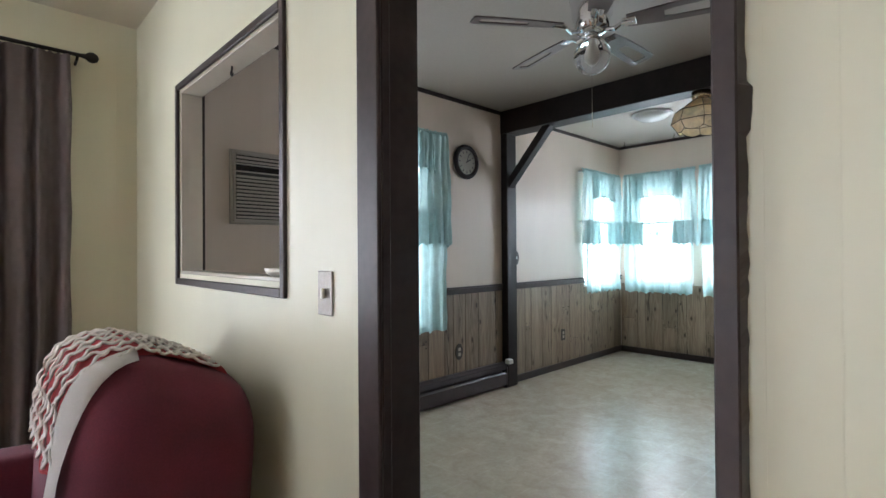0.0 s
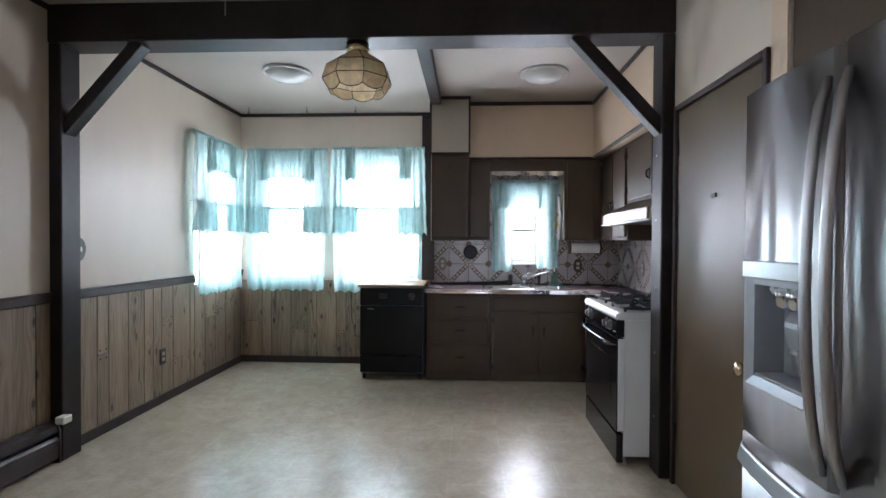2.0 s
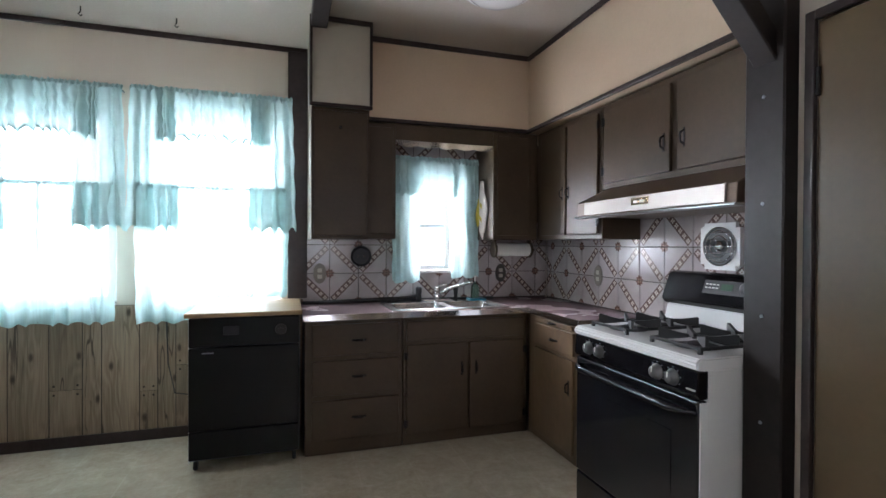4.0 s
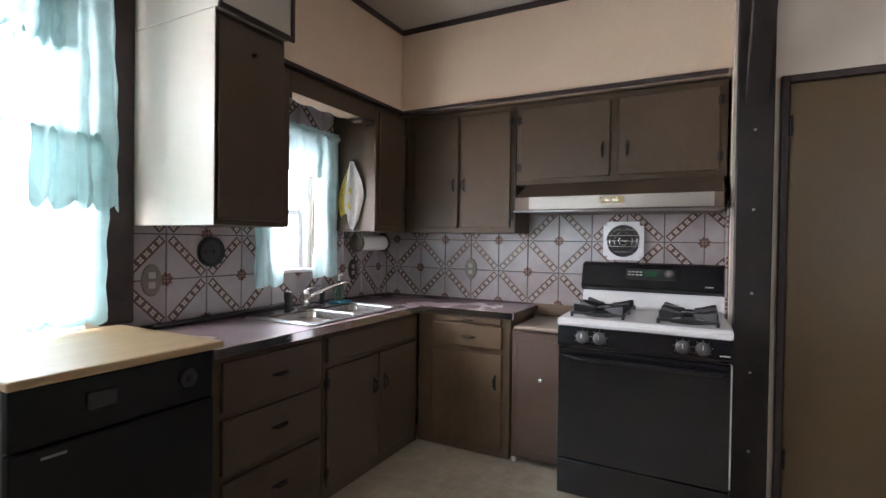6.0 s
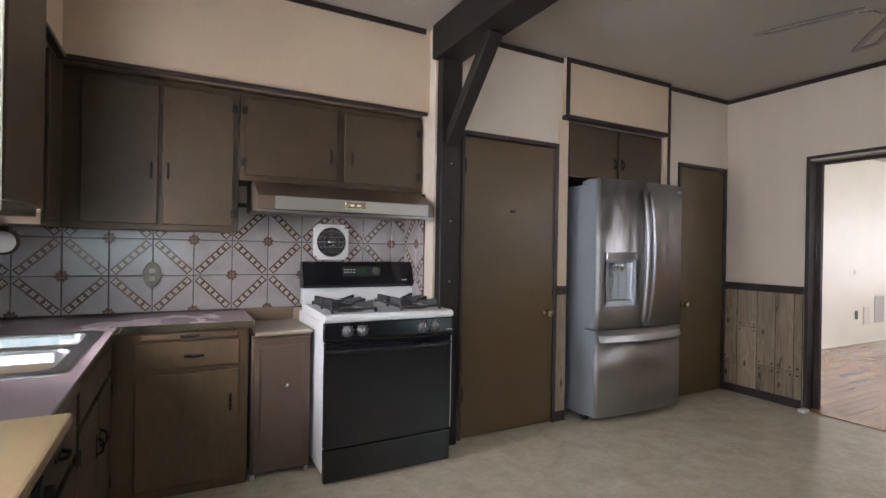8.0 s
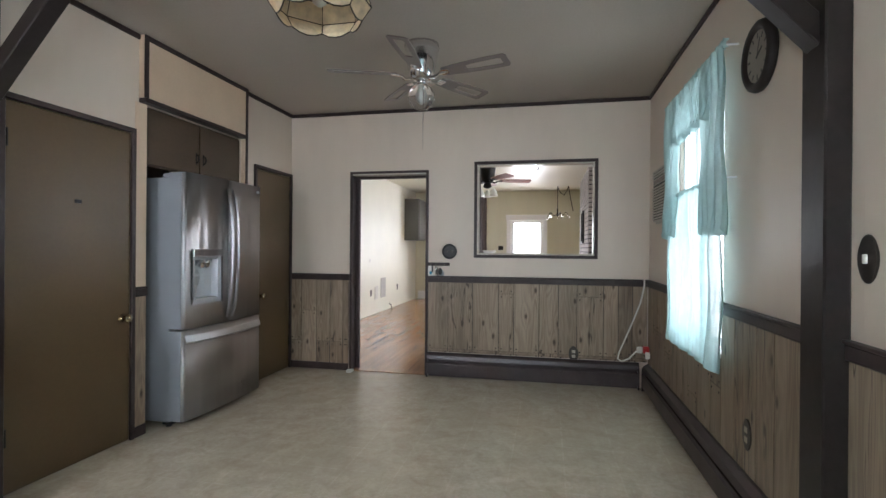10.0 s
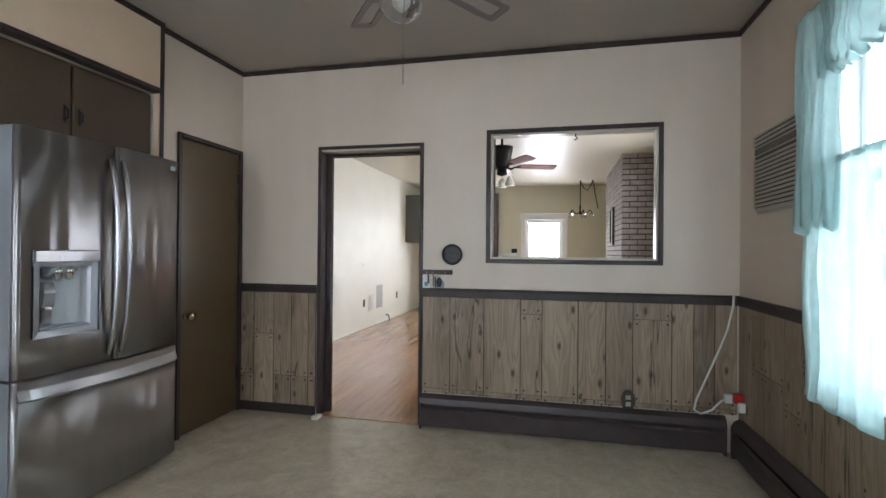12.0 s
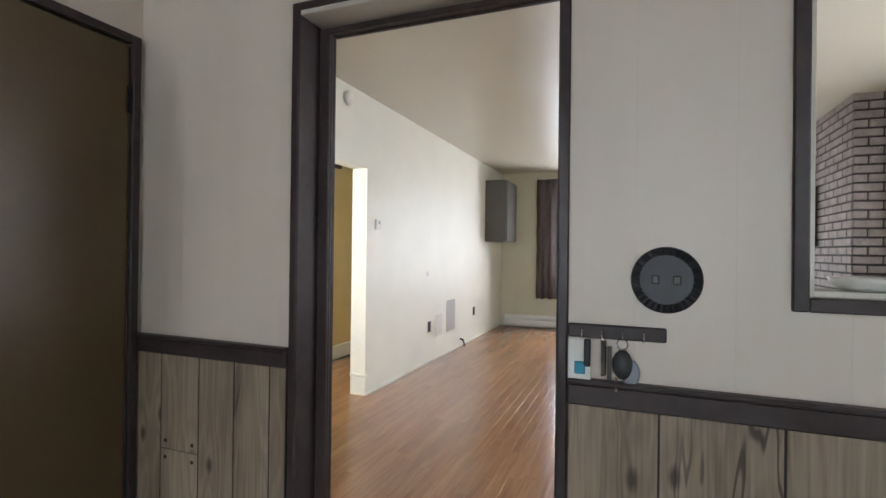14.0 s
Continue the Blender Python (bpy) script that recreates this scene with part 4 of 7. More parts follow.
# ---- curtains ----
def cloth_sheet(axis, at, side, u0, u1, z0, z1, folds, amp, seed, gather=0.35, sag=0.0, hem=0.012, lean=0.0, cols=None, start=0.0, push=0.0):
    """A hanging cloth with uneven folds that deepen downwards and a wavy hem."""
    rng = random.Random(seed)
    ph = [rng.uniform(0, 6.28) for _ in range(4)]
    cols = cols or max(24, int(folds * 9))
    rows = 16 if start == 0.0 else 2
    bm = bmesh.new()
    grid = []
    for r in range(rows + 1):
        v = start + (1 - start) * r / rows
        line = []
        for c in range(cols + 1):
            s = c / cols
            w = s + 0.035 * math.sin(2 * math.pi * (s * 2.3) + ph[0])
            deep = amp * (gather + (1 - gather) * v ** 0.7)
            d = deep * (math.sin(2 * math.pi * folds * w + ph[1]) + 0.45 * math.sin(2 * math.pi * folds * 1.73 * w + ph[2] + 1.5 * v))
            d += 0.006 * math.sin(9 * v + ph[3] + 4 * s)
            u = u0 + (u1 - u0) * s + lean * v * (s - 0.5) + 0.004 * math.sin(25 * v + 17 * s)
            bottom = z0 + hem * math.sin(2 * math.pi * folds * w + ph[1] + 0.8) + sag * (4 * s * (1 - s))
            z = z1 + (bottom - z1) * v
            p = at + side * (0.045 + 1.5 * amp + d + push)
            line.append(bm.verts.new((p, u, z) if axis == "x" else (u, p, z)))
        grid.append(line)
    for a, b in zip(grid, grid[1:]):
        for c in range(cols):
            bm.faces.new((a[c], a[c + 1], b[c + 1], b[c]))
    return bm


def ruffle(axis, at, side, u0, u1, z, seed, h=0.05):
    """The gathered heading that the rod runs through."""
    rng = random.Random(seed)
    bm, grid = bmesh.new(), []
    n = int((u1 - u0) / 0.008)
    for k in range(n + 1):
        u = u0 + (u1 - u0) * k / n
        a = 0.011 * math.sin(k * 1.7) + rng.uniform(-0.004, 0.004)
        line = []
        for dz, dd in ((-h * 0.4, 0.002), (-0.01, 0.014), (0.008, 0.014), (0.014, 0.004), (h * 0.6 + rng.uniform(-0.01, 0.006), 0.0)):
            p = at + side * (0.055 + dd + a)
            line.append(bm.verts.new((p, u, z + dz) if axis == "x" else (u, p, z + dz)))
        grid.append(line)
    for a, b in zip(grid, grid[1:]):
        for c in range(4):
            bm.faces.new((a[c], b[c], b[c + 1], a[c + 1]))
    return bm


def rod(axis, at, side, u0, u1, z, r=0.006):
    p = at + side * 0.058
    pts = [(at, u0, z), (p, u0, z), (p, u1, z), (at, u1, z)]
    return one_tube([q if axis == "x" else (q[1], q[0], q[2]) for q in pts], r, 8)


def swag_curtain(axis, at, side, u0, u1, top, mid, low, tail, seed, mat, swag=0.32, drop_a=0.0, drop_b=0.0, tails=(1, 1)):
    """A valance with long tails on one rod, and a pair of cafe curtains below on a second rod."""
    c = (u0 + u1) / 2
    pos = (at, c) if axis == "x" else (c, at)
    v = thing("valance_curtain", *pos, top, "sheer teal valance with long side tails on a rod", "curtain", "window curtains", "thing")
    part("rod", rod(axis, at, side, u0 + 0.01, u1 - 0.01, top), M_WHITE, v, "thin white curtain rod")
    part("heading", ruffle(axis, at, side, u0, u1, top + 0.005, seed), M_TEAL_DENSE, v, smooth=True)
    def hung(host, name, mat_, *spec, **more):
        """A cloth and, a little proud of it, the double layer of its sewn hem."""
        body = part(name, cloth_sheet(axis, at, side, *spec, **more), mat_, host, smooth=True)
        height = spec[3] - spec[2]
        part("hem", cloth_sheet(axis, at, side, *spec, start=1 - 0.022 / height, push=0.003, **more), mat_, body, smooth=True)
    hung(v, "valance", M_TEAL_DENSE, u0 + tail * 0.55, u1 - tail * 0.55, top - swag, top, 13 * (u1 - u0), 0.02, seed + 1, sag=0.03, hem=0.016)
    for k, (a, b) in enumerate(((u0, u0 + tail), (u1 - tail, u1))):
        if tails[k]:
            hung(v, "tail", M_TEAL_DENSE, a, b, mid - 0.27, top, 4.2, 0.022, seed + 2 + k, hem=0.02, lean=0.05)
    w = thing("cafe_curtain", *pos, mid, "pair of sheer teal cafe curtains on a lower rod", "curtain", "window curtains", "thing")
    part("rod", rod(axis, at, side, u0 + 0.02, u1 - 0.02, mid, 0.005), M_WHITE, w, "thin white curtain rod")
    part("heading", ruffle(axis, at, side, u0 + 0.02, u1 - 0.02, mid, seed + 7, 0.03), M_TEAL_DENSE, w, smooth=True)
    hung(w, "panel", mat, u0 + 0.02, c + 0.01, low + drop_a, mid, 4.2, 0.02, seed + 5, lean=-0.03)
    hung(w, "panel", mat, c - 0.01, u1 - 0.02, low + drop_b, mid, 4.2, 0.02, seed + 6, lean=-0.03)


swag_curtain("y", 3.55, -1, 0.92, 2.10, 2.27, 1.62, 0.645, 0.32, 11, M_TEAL)
swag_curtain("y", 3.55, -1, 4.28, 5.19, 2.23, 1.64, 0.81, 0.33, 21, M_TEAL)
swag_curtain("x", 5.30, -1, 2.59, 3.47, 2.24, 1.64, 0.78, 0.25, 31, M_TEAL)
swag_curtain("x", 5.30, -1, 1.57, 2.55, 2.25, 1.64, 0.77, 0.26, 41, M_TEAL, drop_a=0.15)

# curtain in the sink window: short valance between two straight panels
sw = thing("window_curtain", 5.28, 0.53, 1.9, "short sheer teal curtain parted over the sink window", "curtain", "window curtains", "thing")
part("rod", rod("x", 5.30, -1, 0.19, 0.86, 1.90), M_WHITE, sw, "thin white curtain rod")
part("heading", ruffle("x", 5.30, -1, 0.19, 0.86, 1.905, 51), M_TEAL_DENSE, sw, smooth=True)
part("panel", cloth_sheet("x", 5.30, -1, 0.66, 0.87, 1.0, 1.9, 2, 0.012, 52), M_TEAL, sw, smooth=True)
part("panel", cloth_sheet("x", 5.30, -1, 0.185, 0.41, 1.03, 1.9, 2, 0.012, 53), M_TEAL, sw, smooth=True)
part("valance", cloth_sheet("x", 5.283, -1, 0.36, 0.84, 1.64, 1.9, 6, 0.011, 54, sag=0.01), M_TEAL_DENSE, sw, smooth=True)


def drape(name, axis, at, side, u0, u1, z0, z1, mat, folds, seed, label, amp=0.035):
    ob = thing(name, *((at, (u0 + u1) / 2) if axis == "x" else ((u0 + u1) / 2, at)), z1, label, "curtain", "living room curtains", "thing")
    part("panel", cloth_sheet(axis, at, side, u0, u1, z0, z1, folds, amp, seed, gather=0.85, cols=int(folds * 14)), mat, ob, smooth=True)
    part("heading", ruffle(axis, at, side * 1.0, u0, u1, z1, seed, 0.03), mat, ob, smooth=True)
    return ob


drape("drape", "y", 3.92, -1, -0.82, -0.43, 0.12, 2.37, M_MAUVECLOTH, 4, 61, "floor-length taupe grommet curtain on a dark rod")
drape("drape", "y", 3.92, -1, -3.55, -3.12, 0.12, 2.37, M_MAUVECLOTH, 4, 62, "floor-length taupe grommet curtain on a dark rod")
drape("sheer", "y", 3.955, -1, -3.12, -0.84, 0.15, 2.34, M_WHITECLOTH, 14, 63, "white sheer curtain across the wide window", 0.02)
drape("drape", "x", -7.2, 1, 0.05, 0.42, 0.5, 2.5, M_MAUVECLOTH, 3, 64, "taupe curtain beside the far window")
drape("drape", "x", -7.2, 1, 0.98, 1.22, 0.5, 2.5, M_MAUVECLOTH, 3, 65, "taupe curtain beside the far window")
rodl = thing("curtain_rod", -2.0, 3.86, 2.4, "dark metal curtain rod with ball finials", "curtain rod", kind="thing")
part("rod", one_tube([(-3.75, 3.83, 2.39), (-0.36, 3.83, 2.39)], 0.011), M_IRONPULL, rodl)
for x in (-3.78, -0.35):
    part("finial", one_turned([(0.012, -0.03), (0.014, -0.015), (0.026, 0.0), (0.03, 0.02), (0.02, 0.04), (0.004, 0.048)], (x, 3.83, 2.39), "x", 14), M_IRONPULL, rodl, smooth=True)
for x in (-3.65, -2.0, -0.4):
    part("bracket", one_tube([(x, 3.918, 2.36), (x, 3.85, 2.37), (x, 3.83, 2.385)], 0.007), M_IRONPULL, rodl)


# ---- cabinets ----
def pull(parent, x, y, z, facing, upright=True, mat=None):
    """A small wrought pull with a back plate."""
    bm = bmesh.new()
    L = 0.045
    if facing == "y":
        box(bm, *((x - 0.006, x + 0.006) if upright else (x - L, x + L)), y, y + 0.003, *((z - L, z + L) if upright else (z - 0.006, z + 0.006)), 0.001)
        ends = [(x, y + 0.003, z - L * 0.7), (x, y + 0.022, z - L * 0.45), (x, y + 0.025, z), (x, y + 0.022, z + L * 0.45), (x, y + 0.003, z + L * 0.7)]
        if not upright:
            ends = [(x + (q[2] - z), q[1], z) for q in ends]
    else:
        box(bm, x - 0.003, x, *((y - 0.006, y + 0.006) if upright else (y - L, y + L)), *((z - L, z + L) if upright else (z - 0.006, z + 0.006)), 0.001)
        ends = [(x - 0.003, y, z - L * 0.7), (x - 0.022, y, z - L * 0.45), (x - 0.025, y, z), (x - 0.022, y, z + L * 0.45), (x - 0.003, y, z + L * 0.7)]
        if not upright:
            ends = [(q[0], y + (q[2] - z), z) for q in ends]
    tube(bm, ends, 0.005, 6)
    return part("handle", bm, mat or M_IRONPULL, parent, "dark wrought metal pull")


def hinge(parent, x, y, z, facing):
    bm = bmesh.new()
    if facing == "y":
        box(bm, x - 0.014, x + 0.014, y, y + 0.003, z - 0.022, z + 0.022, 0.001)
        tube(bm, [(x, y + 0.003, z - 0.025), (x, y + 0.003, z + 0.025)], 0.004, 6)
    else:
        box(bm, x - 0.003, x, y - 0.014, y + 0.014, z - 0.022, z + 0.022, 0.001)
        tube(bm, [(x - 0.003, y, z - 0.025), (x - 0.003, y, z + 0.025)], 0.004, 6)
    return part("hinge", bm, M_IRONPULL, parent, "dark metal hinge")


def cabinet(name, x0, x1, y0, y1, z0, z1, label, fronts, facing, group, mat=None, side_mat=None):
    """A carcass with overlay fronts. fronts: (kind, a, b, za, zb, pull place, hinge side) along the face."""
    mat = mat or M_CABINET
    ob = thing(name, (x0 + x1) / 2, (y0 + y1) / 2, z0, label, "cabinet", group, "thing")
    part("body", one_box(x0, x1, y0, y1, z0, z1, 0.002), side_mat or mat, ob)
    for kind, a, b, za, zb, grip, hang in fronts:
        if facing == "y":
            d = part(kind, one_box(a, b, y1 + 0.0005, y1 + 0.018, za, zb, 0.005, 2), mat, ob)
            f = y1 + 0.018
        else:
            d = part(kind, one_box(x0 - 0.018, x0 - 0.0005, a, b, za, zb, 0.005, 2), mat, ob)
            f = x0 - 0.018
        if grip:
            gu, gz, up = grip
            pull(d, *((gu, f) if facing == "y" else (f, gu)), gz, facing, up)
        if hang is not None:
            for hz in (za + 0.07, zb - 0.07):
                hinge(d, *((hang, f) if facing == "y" else (f, hang)), hz, facing)
    return ob


G1 = "brown wall cabinets"
cabinet("wall_cabinet", 4.16, 4.948, -0.4445, -0.165, 1.315, 2.0935, "brown painted wall cabinet with two doors", [
    ("door", 4.19, 4.525, 1.345, 2.06, (4.50, 1.62, True), 4.185), ("door", 4.545, 4.87, 1.345, 2.06, (4.575, 1.62, True), None)], "y", G1)
cabinet("wall_cabinet", 3.045, 4.157, -0.4445, -0.165, 1.605, 2.0935, "low brown painted wall cabinet over the range hood", [
    ("door", 3.61, 4.13, 1.635, 2.06, (3.65, 1.78, True), 4.135), ("door", 3.08, 3.565, 1.635, 2.06, (3.52, 1.78, True), 3.075)], "y", G1)
cabinet("wall_cabinet", 4.95, 5.298, -0.162, 0.19, 1.315, 2.0935, "narrow brown corner wall cabinet", [("door", -0.09, 0.165, 1.345, 2.06, None, None)], "x", G1)
cabinet("wall_cabinet", 4.95, 5.298, 0.905, 1.1095, 1.315, 2.0935, "narrow brown wall cabinet beside the sink window", [("door", 0.925, 1.1, 1.345, 2.06, None, None)], "x", G1)
tallcab = cabinet("wall_cabinet", 4.778, 5.298, 1.111, 1.462, 1.31, 2.117, "deep wall cabinet with brown front and cream side", [("door", 1.125, 1.45, 1.33, 2.095, None, None)], "x", G1)
part("side_panel", one_box(4.762, 5.298, 1.4625, 1.468, 1.305, 2.1175, 0.002), M_SHELLWHITE, tallcab, "glossy cream side panel")
piece("cabinet_knob", one_turned([(0.006, 0), (0.006, 0.012), (0.01, 0.016), (0.008, 0.022)], (4.744, 1.29, 1.995), "x", 10), M_IRONPULL, "tiny dark knob on the cabinet front", "knob", "thing")
val = thing("window_valance_board", 4.96, 0.55, 2.0, "brown board over the sink window with scalloped metal edge", "valance", kind="thing")
part("board", one_box(4.95, 4.968, 0.1905, 0.9045, 1.985, 2.0935, 0.003), M_CABINET, val)
part("head_panel", one_box(4.9685, 5.2935, 0.1905, 0.9045, 2.084, 2.0932, 0.001), M_CABINET, val, "brown panel under the soffit")
sc = bmesh.new()
out = [(0.20, 1.985)]
n = 44
for k in range(n + 1):
    y = 0.20 + 0.69 * k / n
    out.append((y, 1.958 - 0.012 * abs(math.sin(math.pi * k / n * 5.0)) - 0.006))
out.append((0.89, 1.985))
prism(sc, out, "x", 4.951, 4.955)
part("scallop", sc, M_CHROME, val, "scalloped bright metal trim")

G2 = "cabinets over the refrigerator"
cabinet("wall_cabinet", 0.89, 1.40, -0.70, -0.02, 1.80, 2.20, "brown painted cabinet above the refrigerator", [("door", 0.90, 1.395, 1.81, 2.19, (1.36, 1.93, True), None)], "y", G2)
cabinet("wall_cabinet", 1.402, 1.92, -0.70, -0.02, 1.80, 2.20, "brown painted cabinet above the refrigerator", [("door", 1.407, 1.912, 1.81, 2.19, (1.44, 1.93, True), None)], "y", G2)

G3 = "brown base cabinets"
cabinet("base_cabinet", 4.728, 5.298, 0.905, 1.50, 0.0, 0.815, "brown painted drawer base cabinet under the counter", [
    ("drawer", 0.93, 1.46, 0.60, 0.79, (1.18, 0.69, False), None), ("drawer", 0.93, 1.46, 0.36, 0.57, (1.18, 0.47, False), None), ("drawer", 0.93, 1.46, 0.09, 0.33, (1.18, 0.22, False), None)], "x", G3)
cabinet("base_cabinet", 4.728, 5.298, 0.03, 0.90, 0.0, 0.815, "brown painted sink base cabinet with two doors", [
    ("false_front", 0.06, 0.88, 0.665, 0.79, None, None), ("door", 0.465, 0.88, 0.07, 0.64, (0.51, 0.47, True), 0.885), ("door", 0.06, 0.455, 0.07, 0.64, (0.41, 0.47, True), 0.055)], "x", G3)
cabinet("base_cabinet", 4.115, 4.7265, -0.4445, 0.012, 0.0, 0.815, "brown painted base cabinet with drawer and door", [
    ("breadboard", 4.17, 4.60, 0.775, 0.805, (4.39, 0.79, False), None), ("drawer", 4.16, 4.62, 0.63, 0.765, (4.37, 0.69, False), None), ("door", 4.16, 4.62, 0.05, 0.605, (4.20, 0.44, True), None)], "y", G3, M_WORNCABINET)
M_NARROWTOP = plain("pale_worn_top", (0.34, 0.28, 0.22), 0.45, vary=0.1)
M_BOARD = wood("brown_board", (0.16, 0.11, 0.07), 0.45, 0.3, "x")
nar = thing("narrow_cabinet", 3.93, -0.2, 0.0, "narrow dusty-brown cabinet between counter and range", "cabinet", kind="thing")
M_NARROW = plain("dusty_brown_paint", (0.105, 0.068, 0.05), 0.45, vary=0.12)
part("body", one_box(3.79, 4.10, -0.40, 0.02, 0.03, 0.765, 0.003), M_NARROW, nar)
part("door", one_box(3.80, 4.09, 0.0205, 0.036, 0.05, 0.75, 0.004), M_NARROW, nar)
part("door_panel", one_box(3.83, 4.06, 0.0365, 0.04, 0.09, 0.71, 0.003), M_NARROW, nar)
part("top", one_box(3.785, 4.086, -0.40, 0.042, 0.7655, 0.785, 0.004), M_NARROWTOP, nar, "pale wooden top")
part("knob", one_turned([(0.005, 0), (0.005, 0.012), (0.013, 0.016), (0.014, 0.022), (0.006, 0.028)], (3.925, 0.04, 0.5), "y", 14), M_CHROME, nar, "small chrome knob", True)
for x in (3.805, 4.085):
    part("foot", one_box(x - 0.012, x + 0.012, -0.01, 0.015, 0.0, 0.0295, 0.003), M_PLASTIC, nar, "small white foot")
piece("backsplash_board", one_box(3.80, 4.12, -0.443, -0.425, 0.786, 0.862, 0.003), M_BOARD, "plain wooden board behind the narrow cabinet", "board", "thing")

# worktops
top = thing("worktop", 4.95, 0.5, 0.816, "mauve laminate worktop with a metal edge strip", "worktop", kind="thing")
SX0, SX1, SY0, SY1 = 4.765, 5.20, 0.18, 0.935
part("slab", slab("z", 0.8155, 0.852, 4.695, 5.298, -0.4445, 1.515, [(SX0, SX1, SY0, SY1)]), M_COUNTER, top)
part("slab", slab("z", 0.8155, 0.852, 4.095, 4.6945, -0.4445, 0.035), M_COUNTER, top)
part("edge_strip", one_box(4.689, 4.6948, 0.041, 1.515, 0.8155, 0.8535, 0.002), M_CHROME, top, "thin bright metal edge")
part("edge_strip", one_box(4.089, 4.6948, 0.0352, 0.041, 0.8155, 0.8535, 0.002), M_CHROME, top, "thin bright metal edge")
part("edge_strip", one_box(4.089, 4.0948, -0.43, 0.035, 0.8155, 0.8535, 0.002), M_CABINET, top)
part("back_strip", one_box(5.262, 5.285, 0.05, 1.5, 0.8525, 0.872, 0.005), M_BLACK_MATTE, top, "dark back strip")

# sink
sink = thing("kitchen_sink", 4.96, 0.53, 0.855, "double-bowl stainless steel sink set in the worktop", "sink", kind="thing")


def round_rect(x0, x1, y0, y1, r, z, n=5):
    """A closed line of points round a rectangle with rounded corners."""
    pts = []
    for cx, cy, a0 in ((x1 - r, y1 - r, 0), (x0 + r, y1 - r, 90), (x0 + r, y0 + r, 180), (x1 - r, y0 + r, 270)):
        for k in range(n + 1):
            a = radians(a0 + 90 * k / n)
            pts.append((cx + r * math.cos(a), cy + r * math.sin(a), z))
    return pts


def loft(bm, loops, close=True):
    rings = [[bm.verts.new(p) for p in lp] for lp in loops]
    for p, q in zip(rings, rings[1:]):
        for k in range(len(p)):
            bm.faces.new((p[k], p[(k + 1) % len(p)], q[(k + 1) % len(q)], q[k]))
    if close:
        bm.faces.new(rings[-1])
    return rings


BOWLS = ((4.775, 5.12, 0.192, 0.53), (4.775, 5.12, 0.562, 0.92))
rim = bmesh.new()
outer = loft(rim, [round_rect(4.728, 5.235, 0.145, 0.967, 0.035, 0.8525), round_rect(4.731, 5.232, 0.148, 0.964, 0.033, 0.858), round_rect(4.739, 5.224, 0.156, 0.956, 0.03, 0.860)], False)[-1]
lips = [[rim.verts.new(p) for p in round_rect(*bl, 0.055, 0.860)] for bl in BOWLS]
edges = [rim.edges.get((lp[k], lp[(k + 1) % len(lp)])) or rim.edges.new((lp[k], lp[(k + 1) % len(lp)])) for lp in (outer, *lips) for k in range(len(lp))]
bmesh.ops.triangle_fill(rim, edges=edges, use_beauty=True)
part("rim", rim, M_STEEL_X, sink)
for x0, x1, a, b in BOWLS:
    bm = bmesh.new()
    loft(bm, [round_rect(x0 + d, x1 - d, a + d, b - d, max(0.02, 0.055 - d * 0.3), z) for d, z in ((0.0, 0.860), (0.004, 0.857), (0.008, 0.848), (0.014, 0.72), (0.02, 0.70), (0.035, 0.688), (0.06, 0.684), (0.12, 0.682))])
    bowl = part("bowl", bm, M_STEEL_X, sink, smooth=True)
    part("drain", one_turned([(0.04, 0.0), (0.04, 0.003), (0.025, 0.003), (0.02, 0.001)], (4.94, (a + b) / 2, 0.6825), "z", 20), M_CHROME, bowl)
tap = thing("faucet", 5.18, 0.54, 0.86, "chrome single-lever faucet with long swing spout", "faucet", kind="thing")
part("deck_plate", one_box(5.14, 5.222, 0.43, 0.66, 0.8605, 0.872, 0.005, 2), M_CHROME, tap)
part("body", one_turned([(0.024, 0), (0.026, 0.01), (0.022, 0.03), (0.022, 0.06), (0.026, 0.065), (0.024, 0.085), (0.01, 0.092)], (5.18, 0.54, 0.872), "z", 18), M_CHROME, tap, smooth=True)
part("spout", one_tube([(5.178, 0.53, 0.907), (5.165, 0.50, 0.93), (5.12, 0.40, 0.972), (5.08, 0.315, 1.0), (5.07, 0.30, 1.0), (5.066, 0.294, 0.985)], [0.011, 0.011, 0.010, 0.010, 0.011, 0.011], 10), M_CHROME, tap, smooth=True)
part("lever", one_tube([(5.18, 0.54, 0.96), (5.172, 0.51, 0.972), (5.15, 0.455, 0.985)], [0.008, 0.007, 0.005], 8), M_CHROME, tap, smooth=True)
part("side_spray", one_turned([(0.016, 0.0), (0.018, 0.01), (0.013, 0.03), (0.016, 0.06), (0.02, 0.085), (0.012, 0.1)], (5.19, 0.39, 0.8605), "z", 14), M_BLACK_MATTE, tap, "black spray head", True)
fil = thing("tap_filter", 5.16, 0.68, 0.858, "black water filter body with a hose along the wall", "water filter", kind="thing")
part("body", one_turned([(0.02, 0), (0.022, 0.02), (0.018, 0.05), (0.022, 0.07), (0.022, 0.1), (0.01, 0.108)], (5.18, 0.68, 0.8605), "z", 14), M_BLACK_MATTE, fil, smooth=True)
part("hose", one_tube([(5.19, 0.69, 0.90), (5.215, 0.76, 0.885), (5.235, 0.85, 0.879), (5.24, 1.1, 0.872), (5.243, 1.4, 0.866)], 0.012, 8), M_BLACK_MATTE, fil, smooth=True)
soap = thing("soap_bottle", 5.19, 0.22, 0.858, "clear green dish-soap pump bottle on a blue tray", "bottle", kind="thing")
part("tray", one_box(5.14, 5.232, 0.16, 0.29, 0.8582, 0.872, 0.005, 2), M_BLUE, soap, "blue plastic tray")
